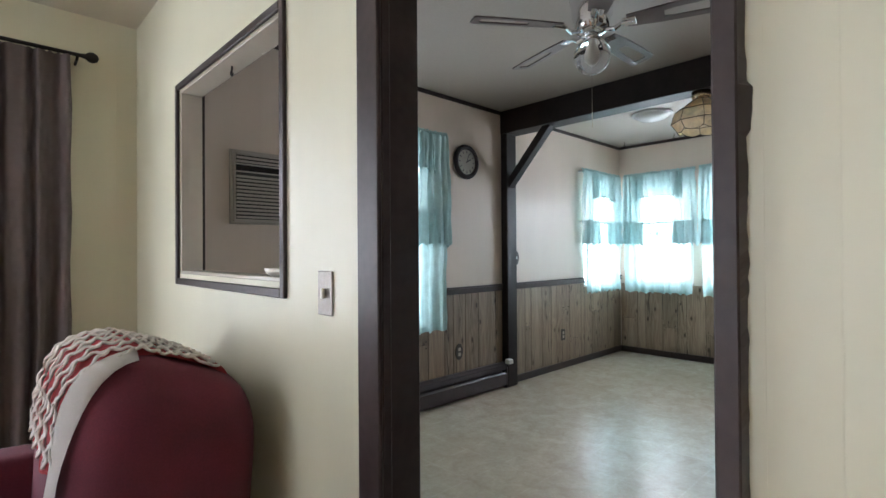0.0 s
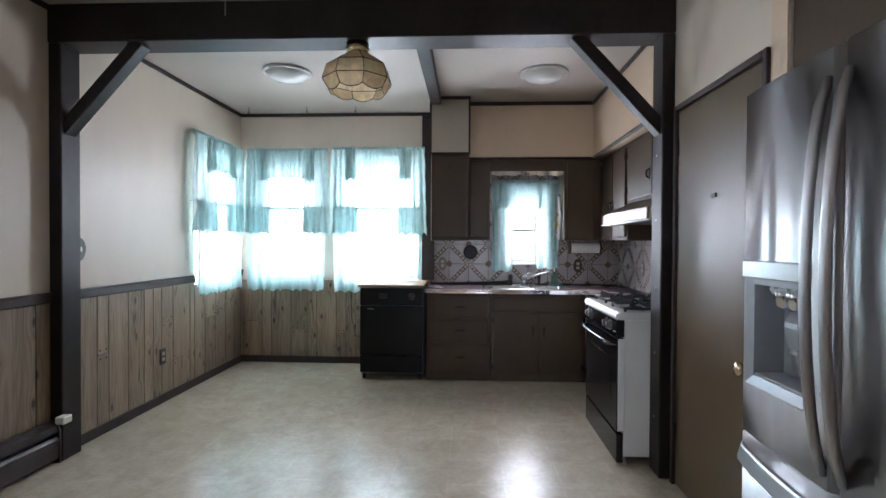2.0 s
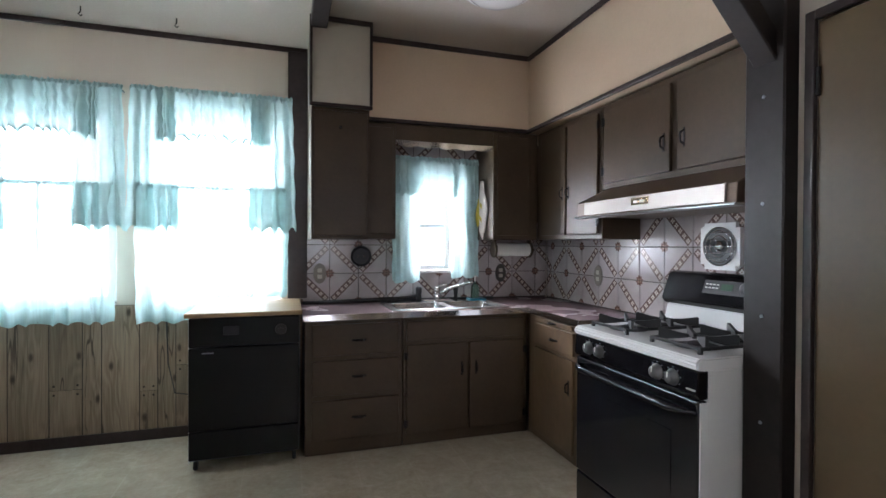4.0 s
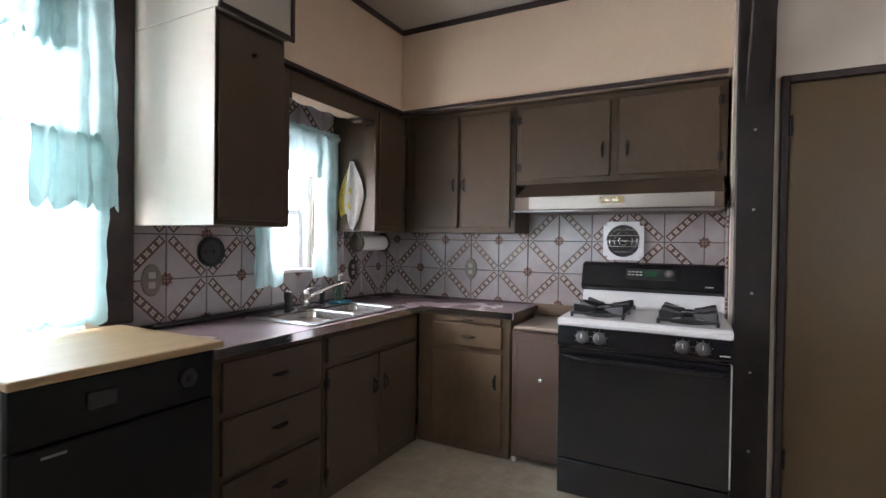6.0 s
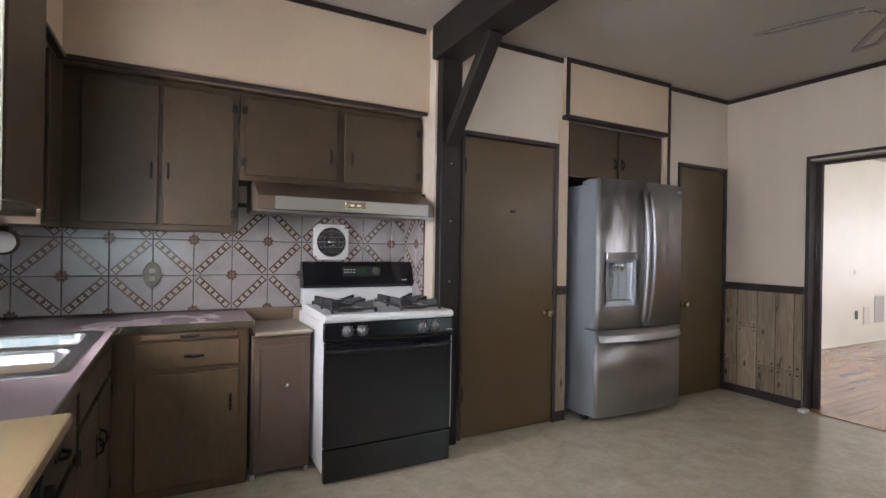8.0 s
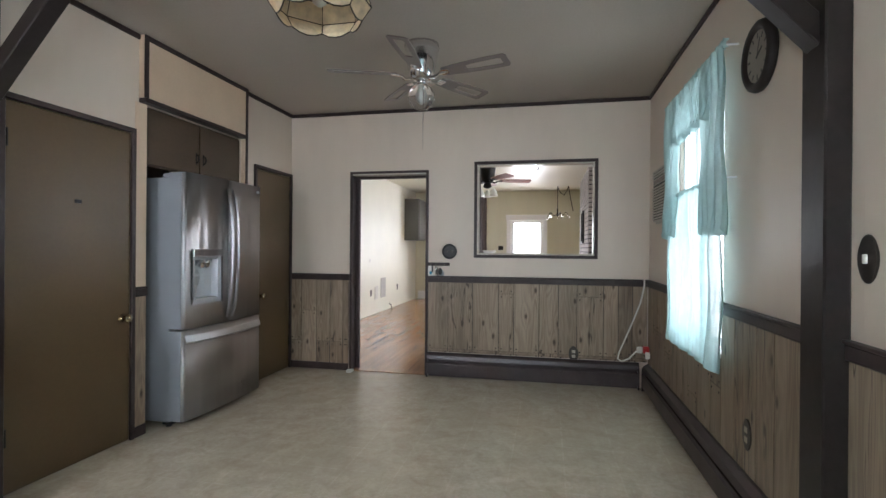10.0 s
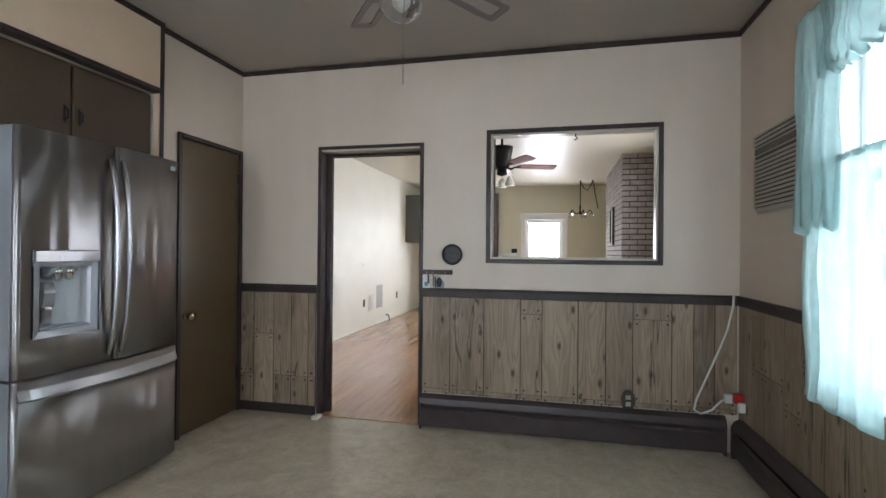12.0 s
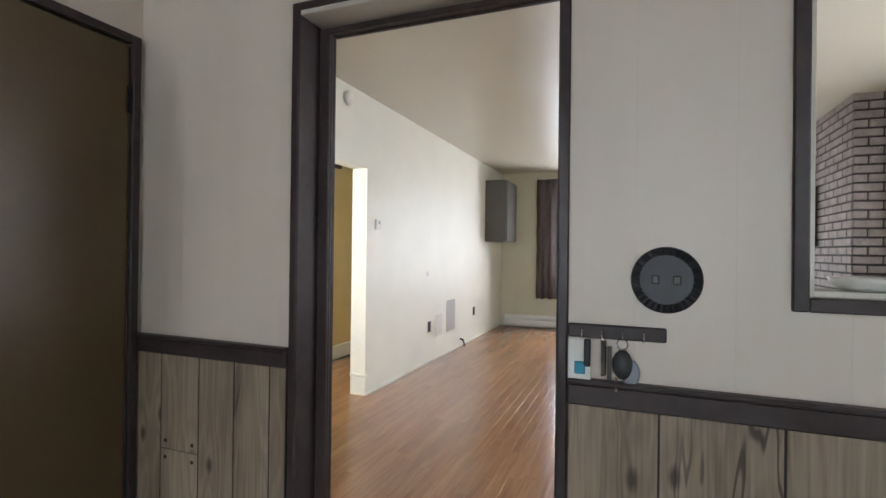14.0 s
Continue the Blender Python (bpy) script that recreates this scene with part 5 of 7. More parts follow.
part("bottle", one_turned([(0.028, 0), (0.032, 0.01), (0.032, 0.08), (0.024, 0.1), (0.012, 0.112), (0.012, 0.125)], (5.19, 0.235, 0.8725), "z", 16), glass_material("green_soap", (0.45, 0.75, 0.6), 0.1), soap, smooth=True)
part("pump", one_tube([(5.19, 0.235, 0.997), (5.19, 0.235, 1.035), (5.165, 0.235, 1.038)], 0.006), M_PLASTIC, soap)

# dishwasher
dw = thing("dishwasher", 4.95, 1.82, 0.0, "portable black-front dishwasher with a wood top", "dishwasher", kind="thing")
part("body", one_box(4.70, 5.25, 1.53, 2.118, 0.06, 0.868, 0.004), M_GREYSIDE, dw)
part("side_panel", one_box(4.70, 5.25, 2.1185, 2.124, 0.05, 0.868, 0.002), M_PLASTIC, dw, "pale enamel side panel")
part("control_panel", one_box(4.668, 4.6995, 1.535, 2.118, 0.70, 0.862, 0.006, 2), M_DULLBLACK, dw)
part("latch", one_box(4.655, 4.6675, 1.86, 1.94, 0.765, 0.815, 0.006, 2), M_BLACK_MATTE, dw, "black latch handle")
part("dial", one_turned([(0.032, 0.0), (0.03, -0.012), (0.012, -0.014), (0.012, -0.028), (0.004, -0.03)], (4.6664, 1.635, 0.785), "x", 20), M_BLACK_MATTE, dw, "round black dial")
part("door", one_box(4.664, 4.6995, 1.535, 2.118, 0.235, 0.695, 0.006, 2), M_DULLBLACK, dw)
part("kick_panel", one_box(4.668, 4.6995, 1.535, 2.118, 0.075, 0.23, 0.005, 2), M_DULLBLACK, dw)
part("badge", one_box(4.6615, 4.6635, 1.99, 2.05, 0.665, 0.672, 0), M_GREYSIDE, dw, "small pale badge")
part("wood_top", one_box(4.63, 5.262, 1.518, 2.135, 0.869, 0.895, 0.006, 2), M_BUTCHER, dw, "tan wood-grain top")
for x, y in ((4.73, 1.56), (4.73, 2.09), (5.22, 1.56), (5.22, 2.09)):
    part("caster", one_turned([(0.024, -0.011), (0.029, -0.006), (0.029, 0.006), (0.024, 0.011)], (x, y, 0.029), "y", 14), M_BLACK_MATTE, dw)
part("hose", one_tube([(5.265, 2.15, 0.7), (5.262, 2.16, 0.4), (5.262, 2.2, 0.28), (5.262, 2.3, 0.3), (5.262, 2.34, 0.5), (5.262, 2.35, 0.8)], 0.0045), M_BLACK_MATTE, dw)


# ---- range ----
M_PEWTERISH = plain("grey_knob", (0.10, 0.10, 0.10), 0.38, 0.3)
st = thing("gas_range", 3.4, 0.0, 0.0, "white gas range with black oven door and backguard", "stove", kind="thing")
RX0, RX1 = 3.022, 3.776
part("body", one_box(RX0 + 0.004, RX1 - 0.004, -0.38, 0.21, 0.05, 0.845, 0.004), M_WHITE, st)
bm = bmesh.new()
prism(bm, [(-0.28, 0.846), (0.235, 0.846), (0.262, 0.85), (0.266, 0.872), (0.25, 0.888), (-0.28, 0.893)], "x", RX0 - 0.002, RX1 + 0.002)
bmesh.ops.bevel(bm, geom=bm.edges[:], offset=0.006, segments=2, affect="EDGES")
part("cooktop", bm, M_WHITE, st)
bm = bmesh.new()
prism(bm, [(-0.37, 0.88), (-0.285, 0.88), (-0.262, 0.90), (-0.285, 0.985), (-0.37, 0.985)], "x", RX0 + 0.006, RX1 - 0.006)
bmesh.ops.bevel(bm, geom=bm.edges[:], offset=0.006, segments=2, affect="EDGES")
part("riser", bm, M_WHITE, st)
bm = bmesh.new()
prism(bm, [(-0.37, 0.9855), (-0.275, 0.9855), (-0.25, 1.01), (-0.30, 1.14), (-0.325, 1.15), (-0.37, 1.15)], "x", RX0, RX1)
bmesh.ops.bevel(bm, geom=bm.edges[:], offset=0.006, segments=2, affect="EDGES")
guard = part("backguard", bm, M_BLACK, st)
gd = Vector((0, -0.05, 0.13)).normalized()


def on_guard(x, h, out_by=0.0015):
    return (x, -0.25 + gd.y * h + gd.z * out_by, 1.01 + gd.z * h - gd.y * out_by)


def guard_plate(name, xa, xb, ha, hb, mat, label, lift=0.0015):
    bm = bmesh.new()
    vs = [bm.verts.new(on_guard(x, h, lift)) for x, h in ((xa, ha), (xb, ha), (xb, hb), (xa, hb))]
    f = bm.faces.new(vs)
    ext = bmesh.ops.extrude_face_region(bm, geom=[f])
    for v in ext["geom"]:
        if isinstance(v, bmesh.types.BMVert):
            v.co -= Vector((0, gd.z, -gd.y)) * 0.0014
    return part(name, bm, mat, guard, label)


guard_plate("display_panel", 3.27, 3.53, 0.05, 0.115, M_BLACK_MATTE, "dark control panel")
guard_plate("display", 3.37, 3.43, 0.07, 0.1, M_GREENLED, "green digital clock display", 0.003)
for k in range(4):
    guard_plate("button", 3.445 + k * 0.02, 3.458 + k * 0.02, 0.075, 0.081, M_PLASTIC, "tiny pale button mark", 0.003)
    guard_plate("button", 3.445 + k * 0.02, 3.458 + k * 0.02, 0.092, 0.098, M_PLASTIC, "tiny pale button mark", 0.003)
guard_plate("badge", 3.09, 3.13, 0.02, 0.026, M_PLASTIC, "small pale badge", 0.003)
part("timer_knob", one_turned([(0.026, 0), (0.026, 0.008), (0.018, 0.018), (0.004, 0.02)], on_guard(3.305, 0.085), "y", 18), M_PEWTERISH, guard, "round timer knob", True)
bm = bmesh.new()
prism(bm, [(0.2105, 0.745), (0.25, 0.745), (0.262, 0.76), (0.255, 0.845), (0.2105, 0.845)], "x", RX0, RX1)
bmesh.ops.bevel(bm, geom=bm.edges[:], offset=0.004, segments=1, affect="EDGES")
panel = part("control_panel", bm, M_BLACK, st)
for x in (3.655, 3.575, 3.215, 3.135):
    k = part("knob", one_turned([(0.031, 0.0), (0.031, 0.004), (0.024, 0.006), (0.022, 0.022), (0.016, 0.026), (0.003, 0.027)], (x, 0.259, 0.80), "y", 20), M_PEWTERISH, panel, "dark grey burner knob", True)
    for q in range(7):
        a = radians(-30 + 40 * q)
        part("dial_mark", one_box(x + 0.037 * math.cos(a) - 0.002, x + 0.037 * math.cos(a) + 0.002, 0.2575, 0.2618, 0.80 + 0.037 * math.sin(a) - 0.0015, 0.80 + 0.037 * math.sin(a) + 0.0015, 0), M_GREYSIDE, panel)
    part("pointer", one_box(x - 0.002, x + 0.002, 0.2845, 0.2875, 0.80, 0.82, 0), M_PLASTIC, panel)
part("badge", one_box(3.03, 3.07, 0.2605, 0.2625, 0.775, 0.78, 0), M_PLASTIC, panel)
bm = bmesh.new()
box(bm, RX0 + 0.005, RX1 - 0.005, 0.2105, 0.252, 0.192, 0.74, 0.006, 0, 2)
od = part("oven_door", bm, M_BLACK, st, "glossy black oven door")
part("oven_window", one_box(3.15, 3.65, 0.2522, 0.2535, 0.36, 0.60, 0.0005), M_BLACK, od)
hb = bmesh.new()
tube(hb, [(RX0 + 0.012 + 0.73 * k / 16, 0.252 + 0.045 * min(1.0, math.sin(math.pi * k / 16) * 2.6) ** 0.8, 0.700) for k in range(17)], [0.010] + [0.0145] * 15 + [0.010], 12)
part("handle", hb, M_BLACK, od, "full-width rounded black handle", True)
part("door_edge", one_box(RX0 - 0.001, RX0 + 0.0045, 0.2105, 0.246, 0.20, 0.735, 0.001), M_WHITE, od, "pale door edge")
part("drawer", one_box(RX0 + 0.005, RX1 - 0.005, 0.2105, 0.25, 0.012, 0.185, 0.006, 2), M_BLACK, st)
for x in (RX0 + 0.03, RX1 - 0.03):
    for y in (-0.34, 0.20):
        part("leg", one_turned([(0.016, 0), (0.016, 0.012), (0.01, 0.014), (0.01, 0.05)], (x, y, 0.0), "z", 10), M_PLASTIC, st)


def grate(cx, cy):
    """A cast grate over two burners, front and back: a low frame with raised tapered claws that lean inwards."""
    bm = bmesh.new()
    z = 0.918
    X, Y = 0.122, 0.212
    for p, q in (((-X, -Y), (X, -Y)), ((X, -Y), (X, Y)), ((X, Y), (-X, Y)), ((-X, Y), (-X, -Y)), ((-X, 0), (X, 0))):
        box(bm, cx + min(p[0], q[0]) - 0.006, cx + max(p[0], q[0]) + 0.006, cy + min(p[1], q[1]) - 0.006, cy + max(p[1], q[1]) + 0.006, z - 0.016, z - 0.004, 0.002)
    for by in (-0.106, 0.106):
        for dx, dy in ((1, 0.62), (-1, 0.62), (1, -0.62), (-1, -0.62)):
            claw = bmesh.new()
            prism(claw, [(0.028, 0.004), (0.03, 0.016), (0.07, 0.02), (0.135, 0.034), (0.142, 0.030), (0.142, -0.012), (0.12, -0.014), (0.06, -0.004)], "y", -0.0065, 0.0065)
            bmesh.ops.bevel(claw, geom=claw.edges[:], offset=0.0018, segments=1, affect="EDGES")
            me = bpy.data.meshes.new("claw")
            bmesh.ops.transform(claw, matrix=Matrix.Translation((cx, cy + by, z - 0.002)) @ Matrix.Rotation(math.atan2(dy, dx), 4, "Z"), verts=claw.verts)
            claw.to_mesh(me)
            claw.free()
            bm.from_mesh(me)
            bpy.data.meshes.remove(me)
    for sx in (-X, X):
        for sy in (-Y, 0, Y):
            box(bm, cx + sx - 0.007, cx + sx + 0.007, cy + sy - 0.007, cy + sy + 0.007, 0.888, z - 0.005, 0.001)
    g = part("grate", bm, M_BLACK_MATTE, st, "black iron burner grate")
    for by in (-0.106, 0.106):
        part("burner", one_turned([(0.085, 0.0), (0.08, 0.003), (0.055, 0.002), (0.05, 0.004), (0.036, 0.006), (0.034, 0.014), (0.02, 0.018), (0.003, 0.018)], (cx, cy + by, 0.8905), "z", 20), M_BLACK_MATTE, g, smooth=False)


grate(3.60, -0.02)
grate(3.20, -0.02)

# hood
M_HOODTOP = plain("brown_metal_enamel", (0.16, 0.115, 0.085), 0.38, 0.5, vary=0.08)
hd = thing("range_hood", 3.57, -0.05, 1.45, "brushed metal range hood under the cabinet", "range hood", kind="thing")
part("canopy", one_prism([(-0.443, 1.604), (-0.15, 1.604), (0.05, 1.51), (0.055, 1.435), (-0.443, 1.435)], "x", 3.06, 4.085, 0.003), M_HOODTOP, hd, "brown enamel canopy")
part("front_strip", one_prism([(0.0552, 1.512), (0.064, 1.508), (0.066, 1.44), (0.0558, 1.44)], "x", 3.10, 4.0, 0.001), M_ALMOND, hd, "brushed metal front")
part("lower_lip", one_box(3.055, 4.09, 0.0, 0.068, 1.425, 1.434, 0.002), M_STEEL, hd)
part("switch_plate", one_box(3.50, 3.62, 0.0622, 0.066, 1.462, 1.498, 0.003), M_BRASS, hd, "small switch plate")
for x in (3.53, 3.57):
    part("switch", one_box(x, x + 0.025, 0.0662, 0.072, 1.474, 1.486, 0.002), M_PLASTIC, hd)

# wall fan above the range
vf = thing("wall_vent_fan", 3.567, -0.43, 1.275, "square white wall exhaust fan with round grille", "vent fan", kind="thing")
FX, FZ = 3.567, 1.275
bm = slab("y", -0.4335, -0.412, FX - 0.115, FX + 0.115, FZ - 0.115, FZ + 0.115)
bmesh.ops.bevel(bm, geom=[e for e in bm.edges if abs(e.verts[0].co.y - e.verts[1].co.y) > 0.01], offset=0.025, segments=4, affect="EDGES")
part("frame", bm, M_WHITE, vf)
part("opening", one_turned([(0.095, 0.0), (0.095, 0.0025), (0.003, 0.0025)], (FX, -0.412, FZ), "y", 32), M_BLACK_MATTE, vf, "dark fan opening")
for r in (0.052, 0.078, 0.094):
    part("ring", one_tube([(FX + r * math.cos(2 * math.pi * k / 32), -0.406, FZ + r * math.sin(2 * math.pi * k / 32)) for k in range(33)], 0.0022, 6), M_CHROME, vf)
for dz in (-0.066, -0.033, 0.0, 0.033, 0.066):
    w = math.sqrt(0.092 ** 2 - dz ** 2)
    part("slat", one_box(FX - w, FX + w, -0.409, -0.404, FZ + dz - 0.0018, FZ + dz + 0.0018, 0.001), M_CHROME, vf)
part("hub", one_turned([(0.028, 0), (0.027, 0.004), (0.014, 0.008), (0.01, 0.014), (0.002, 0.015)], (FX, -0.404, FZ), "y", 20), M_CHROME, vf, smooth=True)


# ---- refrigerator ----
fr = thing("refrigerator", 1.36, -0.2, 0.0, "stainless french-door refrigerator with ice dispenser", "refrigerator", kind="thing")
part("body", one_box(0.915, 1.805, -0.66, 0.085, 0.035, 1.735, 0.006), M_GREYSIDE, fr, "grey textured cabinet")


def bowed(x0, x1, z0, z1, hole=None, y_back=0.095, y_edge=0.212, bow=0.026, mid=1.36, half=0.45):
    """A door front that bows gently across the whole width, with rolled side edges."""
    bm = bmesh.new()
    def yy(x):
        edge = min(x - x0, x1 - x)
        s = (x - mid) / half
        roll = 0.018 * max(0.0, 1 - edge / 0.02) ** 2
        return y_edge + bow * (1 - s * s) - roll + 0.0006 * math.sin(48 * x + 1.0) + 0.0004 * math.sin(83 * x)
    n = 44
    xs = sorted({x0, x0 + 0.004, x0 + 0.01, x0 + 0.02, x1 - 0.02, x1 - 0.01, x1 - 0.004, x1, *[x0 + (x1 - x0) * k / n for k in range(1, n)], *([hole[0], hole[1]] if hole else [])})
    zs = sorted({z0, z1, *([hole[2], hole[3]] if hole else [])})
    front = {(i, j): bm.verts.new((x, yy(x), z)) for i, x in enumerate(xs) for j, z in enumerate(zs)}
    for i in range(len(xs) - 1):
        for j in range(len(zs) - 1):
            mx, mz = (xs[i] + xs[i + 1]) / 2, (zs[j] + zs[j + 1]) / 2
            if hole and hole[0] < mx < hole[1] and hole[2] < mz < hole[3]:
                continue
            bm.faces.new((front[i, j], front[i + 1, j], front[i + 1, j + 1], front[i, j + 1]))
    def side(i0, i1, j, flip):
        for i in range(i0, i1):
            a, b = front[i, j], front[i + 1, j]
            c, d = bm.verts.new((b.co.x, y_back, b.co.z)), bm.verts.new((a.co.x, y_back, a.co.z))
            bm.faces.new((a, b, c, d))
    side(0, len(xs) - 1, 0, 0)
    side(0, len(xs) - 1, len(zs) - 1, 1)
    for i in (0, len(xs) - 1):
        for j in range(len(zs) - 1):
            a, b = front[i, j], front[i, j + 1]
            bm.faces.new((a, b, bm.verts.new((b.co.x, y_back, b.co.z)), bm.verts.new((a.co.x, y_back, a.co.z))))
    bm.faces.new([bm.verts.new(p) for p in ((x0, y_back, z0), (x1, y_back, z0), (x1, y_back, z1), (x0, y_back, z1))])
    bmesh.ops.remove_doubles(bm, verts=bm.verts, dist=0.00005)
    return bm


HOLE = (1.45, 1.755, 0.85, 1.235)
right = part("door", bowed(1.363, 1.817, 0.685, 1.77, HOLE), M_STEEL, fr, "stainless door with dispenser", True)
left = part("door", bowed(0.903, 1.357, 0.685, 1.77), M_STEEL, fr, "stainless door", True)
drawer = part("freezer_drawer", bowed(0.903, 1.817, 0.05, 0.672), M_STEEL, fr, "stainless freezer drawer", True)
M_BAR = steel("satin_steel_bar", (0.56, 0.56, 0.58), 0.34, "x")
M_DISP = plain("silver_plastic", (0.42, 0.44, 0.47), 0.38, 0.4, vary=0.05, relief=0.05)
bm = bmesh.new()
hx0, hx1, hz0, hz1 = HOLE
outer = [(hx0, hz0), (hx1, hz0), (hx1, hz1), (hx0, hz1)]
inner = [(hx0 + 0.03, hz0 + 0.03), (hx1 - 0.03, hz0 + 0.03), (hx1 - 0.03, hz1 - 0.07), (hx0 + 0.03, hz1 - 0.07)]
r1, r2, r3 = [bm.verts.new((x, 0.23, z)) for x, z in outer], [bm.verts.new((x, 0.222, z)) for x, z in inner], [bm.verts.new((x, 0.13, z)) for x, z in inner]
for a, b in ((r1, r2), (r2, r3)):
    for k in range(4):
        bm.faces.new((a[k], a[(k + 1) % 4], b[(k + 1) % 4], b[k]))
bm.faces.new(r3)
disp = part("dispenser", bm, M_DISP, right, "recessed silver water and ice dispenser")
part("bezel", one_box(hx0 - 0.004, hx1 + 0.004, 0.225, 0.242, hz1 - 0.05, hz1 + 0.004, 0.004, 2), M_STEEL, right, "dispenser control bar")
for nx in (1.57, 1.625):
    part("nozzle", one_turned([(0.010, -0.035), (0.019, -0.025), (0.024, 0.0), (0.026, 0.03)], (nx, 0.195, hz1 - 0.1), "z", 16), M_CHROME, right, "chrome dispenser nozzle", True)
part("chute", one_prism([(0.135, hz1 - 0.072), (0.225, hz1 - 0.072), (0.205, hz1 - 0.10), (0.15, hz1 - 0.125)], "x", 1.535, 1.66, 0.008), M_DISP, right, "silver chute housing")
part("paddle", one_prism([(0.14, hz0 + 0.13), (0.155, hz0 + 0.12), (0.172, hz0 + 0.20), (0.145, hz0 + 0.25)], "x", 1.60, 1.67, 0.008), M_DISP, right, "dispenser paddle")
part("paddle", one_prism([(0.14, hz0 + 0.06), (0.15, hz0 + 0.05), (0.16, hz0 + 0.12), (0.145, hz0 + 0.16)], "x", 1.615, 1.655, 0.006), M_BAR, right, "lower water lever")
sc = bmesh.new()
prism(sc, [(hx0 + 0.0305, 0.222), (hx0 + 0.05, 0.18), (hx0 + 0.09, 0.15), (hx0 + 0.15, 0.132), (hx0 + 0.0305, 0.131)], "z", hz0 + 0.032, hz1 - 0.0705)
part("side_scoop", sc, M_DISP, right)
part("drip_tray", one_box(hx0 + 0.035, hx1 - 0.035, 0.135, 0.222, hz0 + 0.031, hz0 + 0.04, 0.002), M_DISP, right)


def bar(x, z0, z1, d):
    pts, n = [], 14
    for k in range(n + 1):
        s = k / n
        out_by = 0.24 + 0.05 * math.sin(math.pi * s) ** 0.6
        pts.append((x, out_by, z0 + (z1 - z0) * s))
    return one_tube(pts, [0.010] + [0.013] * (n - 1) + [0.010], 10)


part("handle", bar(1.394, 0.72, 1.70, 1), M_BAR, right, "long bowed steel handle", True)
part("handle", bar(1.326, 0.72, 1.70, -1), M_BAR, left, "long bowed steel handle", True)
bm = bmesh.new()
rings = []
for k in range(25):
    q = k / 24
    x, y = 0.915 + 0.89 * q, 0.212 + 0.026 * (1 - (2 * q - 1) ** 2) + 0.034 * math.sin(math.pi * q) ** 0.35
    rings.append([bm.verts.new((x, y + dy, 0.615 + dz)) for dy, dz in ((-0.012, 0.026), (-0.004, 0.028), (0.0, 0.022), (0.012, -0.018), (0.004, -0.028), (-0.012, -0.026))])
for a, b in zip(rings, rings[1:]):
    for k in range(6):
        bm.faces.new((a[k], a[(k + 1) % 6], b[(k + 1) % 6], b[k]))
for ring in (rings[0], rings[-1]):
    bm.faces.new(ring)
part("handle", bm, M_BAR, drawer, "wide flat bowed steel handle")
part("badge", one_box(0.945, 0.985, 0.2145, 0.2225, 1.71, 1.735, 0.001), M_DISP, left, "small raised badge")
for host, z0, z1, xs in ((right, 0.686, 1.769, (1.8172, 1.819)), (left, 0.686, 1.769, (0.901, 0.9028)), (drawer, 0.051, 0.671, (1.8172, 1.819)), (drawer, 0.051, 0.671, (0.901, 0.9028))):
    part("door_side", one_box(*xs, 0.088, 0.188, z0, z1, 0.0005), M_GREYSIDE, host, "grey door side")
part("kick_grille", one_box(0.93, 1.79, 0.02, 0.09, 0.012, 0.034, 0.003), M_BLACK_MATTE, fr)
part("hinge_cover", one_box(1.72, 1.80, 0.02, 0.14, 1.7355, 1.765, 0.006, 2), M_GREYSIDE, fr)
part("hinge_cover", one_box(0.92, 1.0, 0.02, 0.14, 1.7355, 1.765, 0.006, 2), M_GREYSIDE, fr)
for x in (0.95, 1.77):
    part("foot", one_turned([(0.02, 0), (0.02, 0.008), (0.012, 0.012), (0.012, 0.034)], (x, 0.06, 0), "z", 12), M_BLACK_MATTE, fr)
    part("foot", one_turned([(0.02, 0), (0.02, 0.008), (0.012, 0.012), (0.012, 0.034)], (x, -0.6, 0), "z", 12), M_BLACK_MATTE, fr)


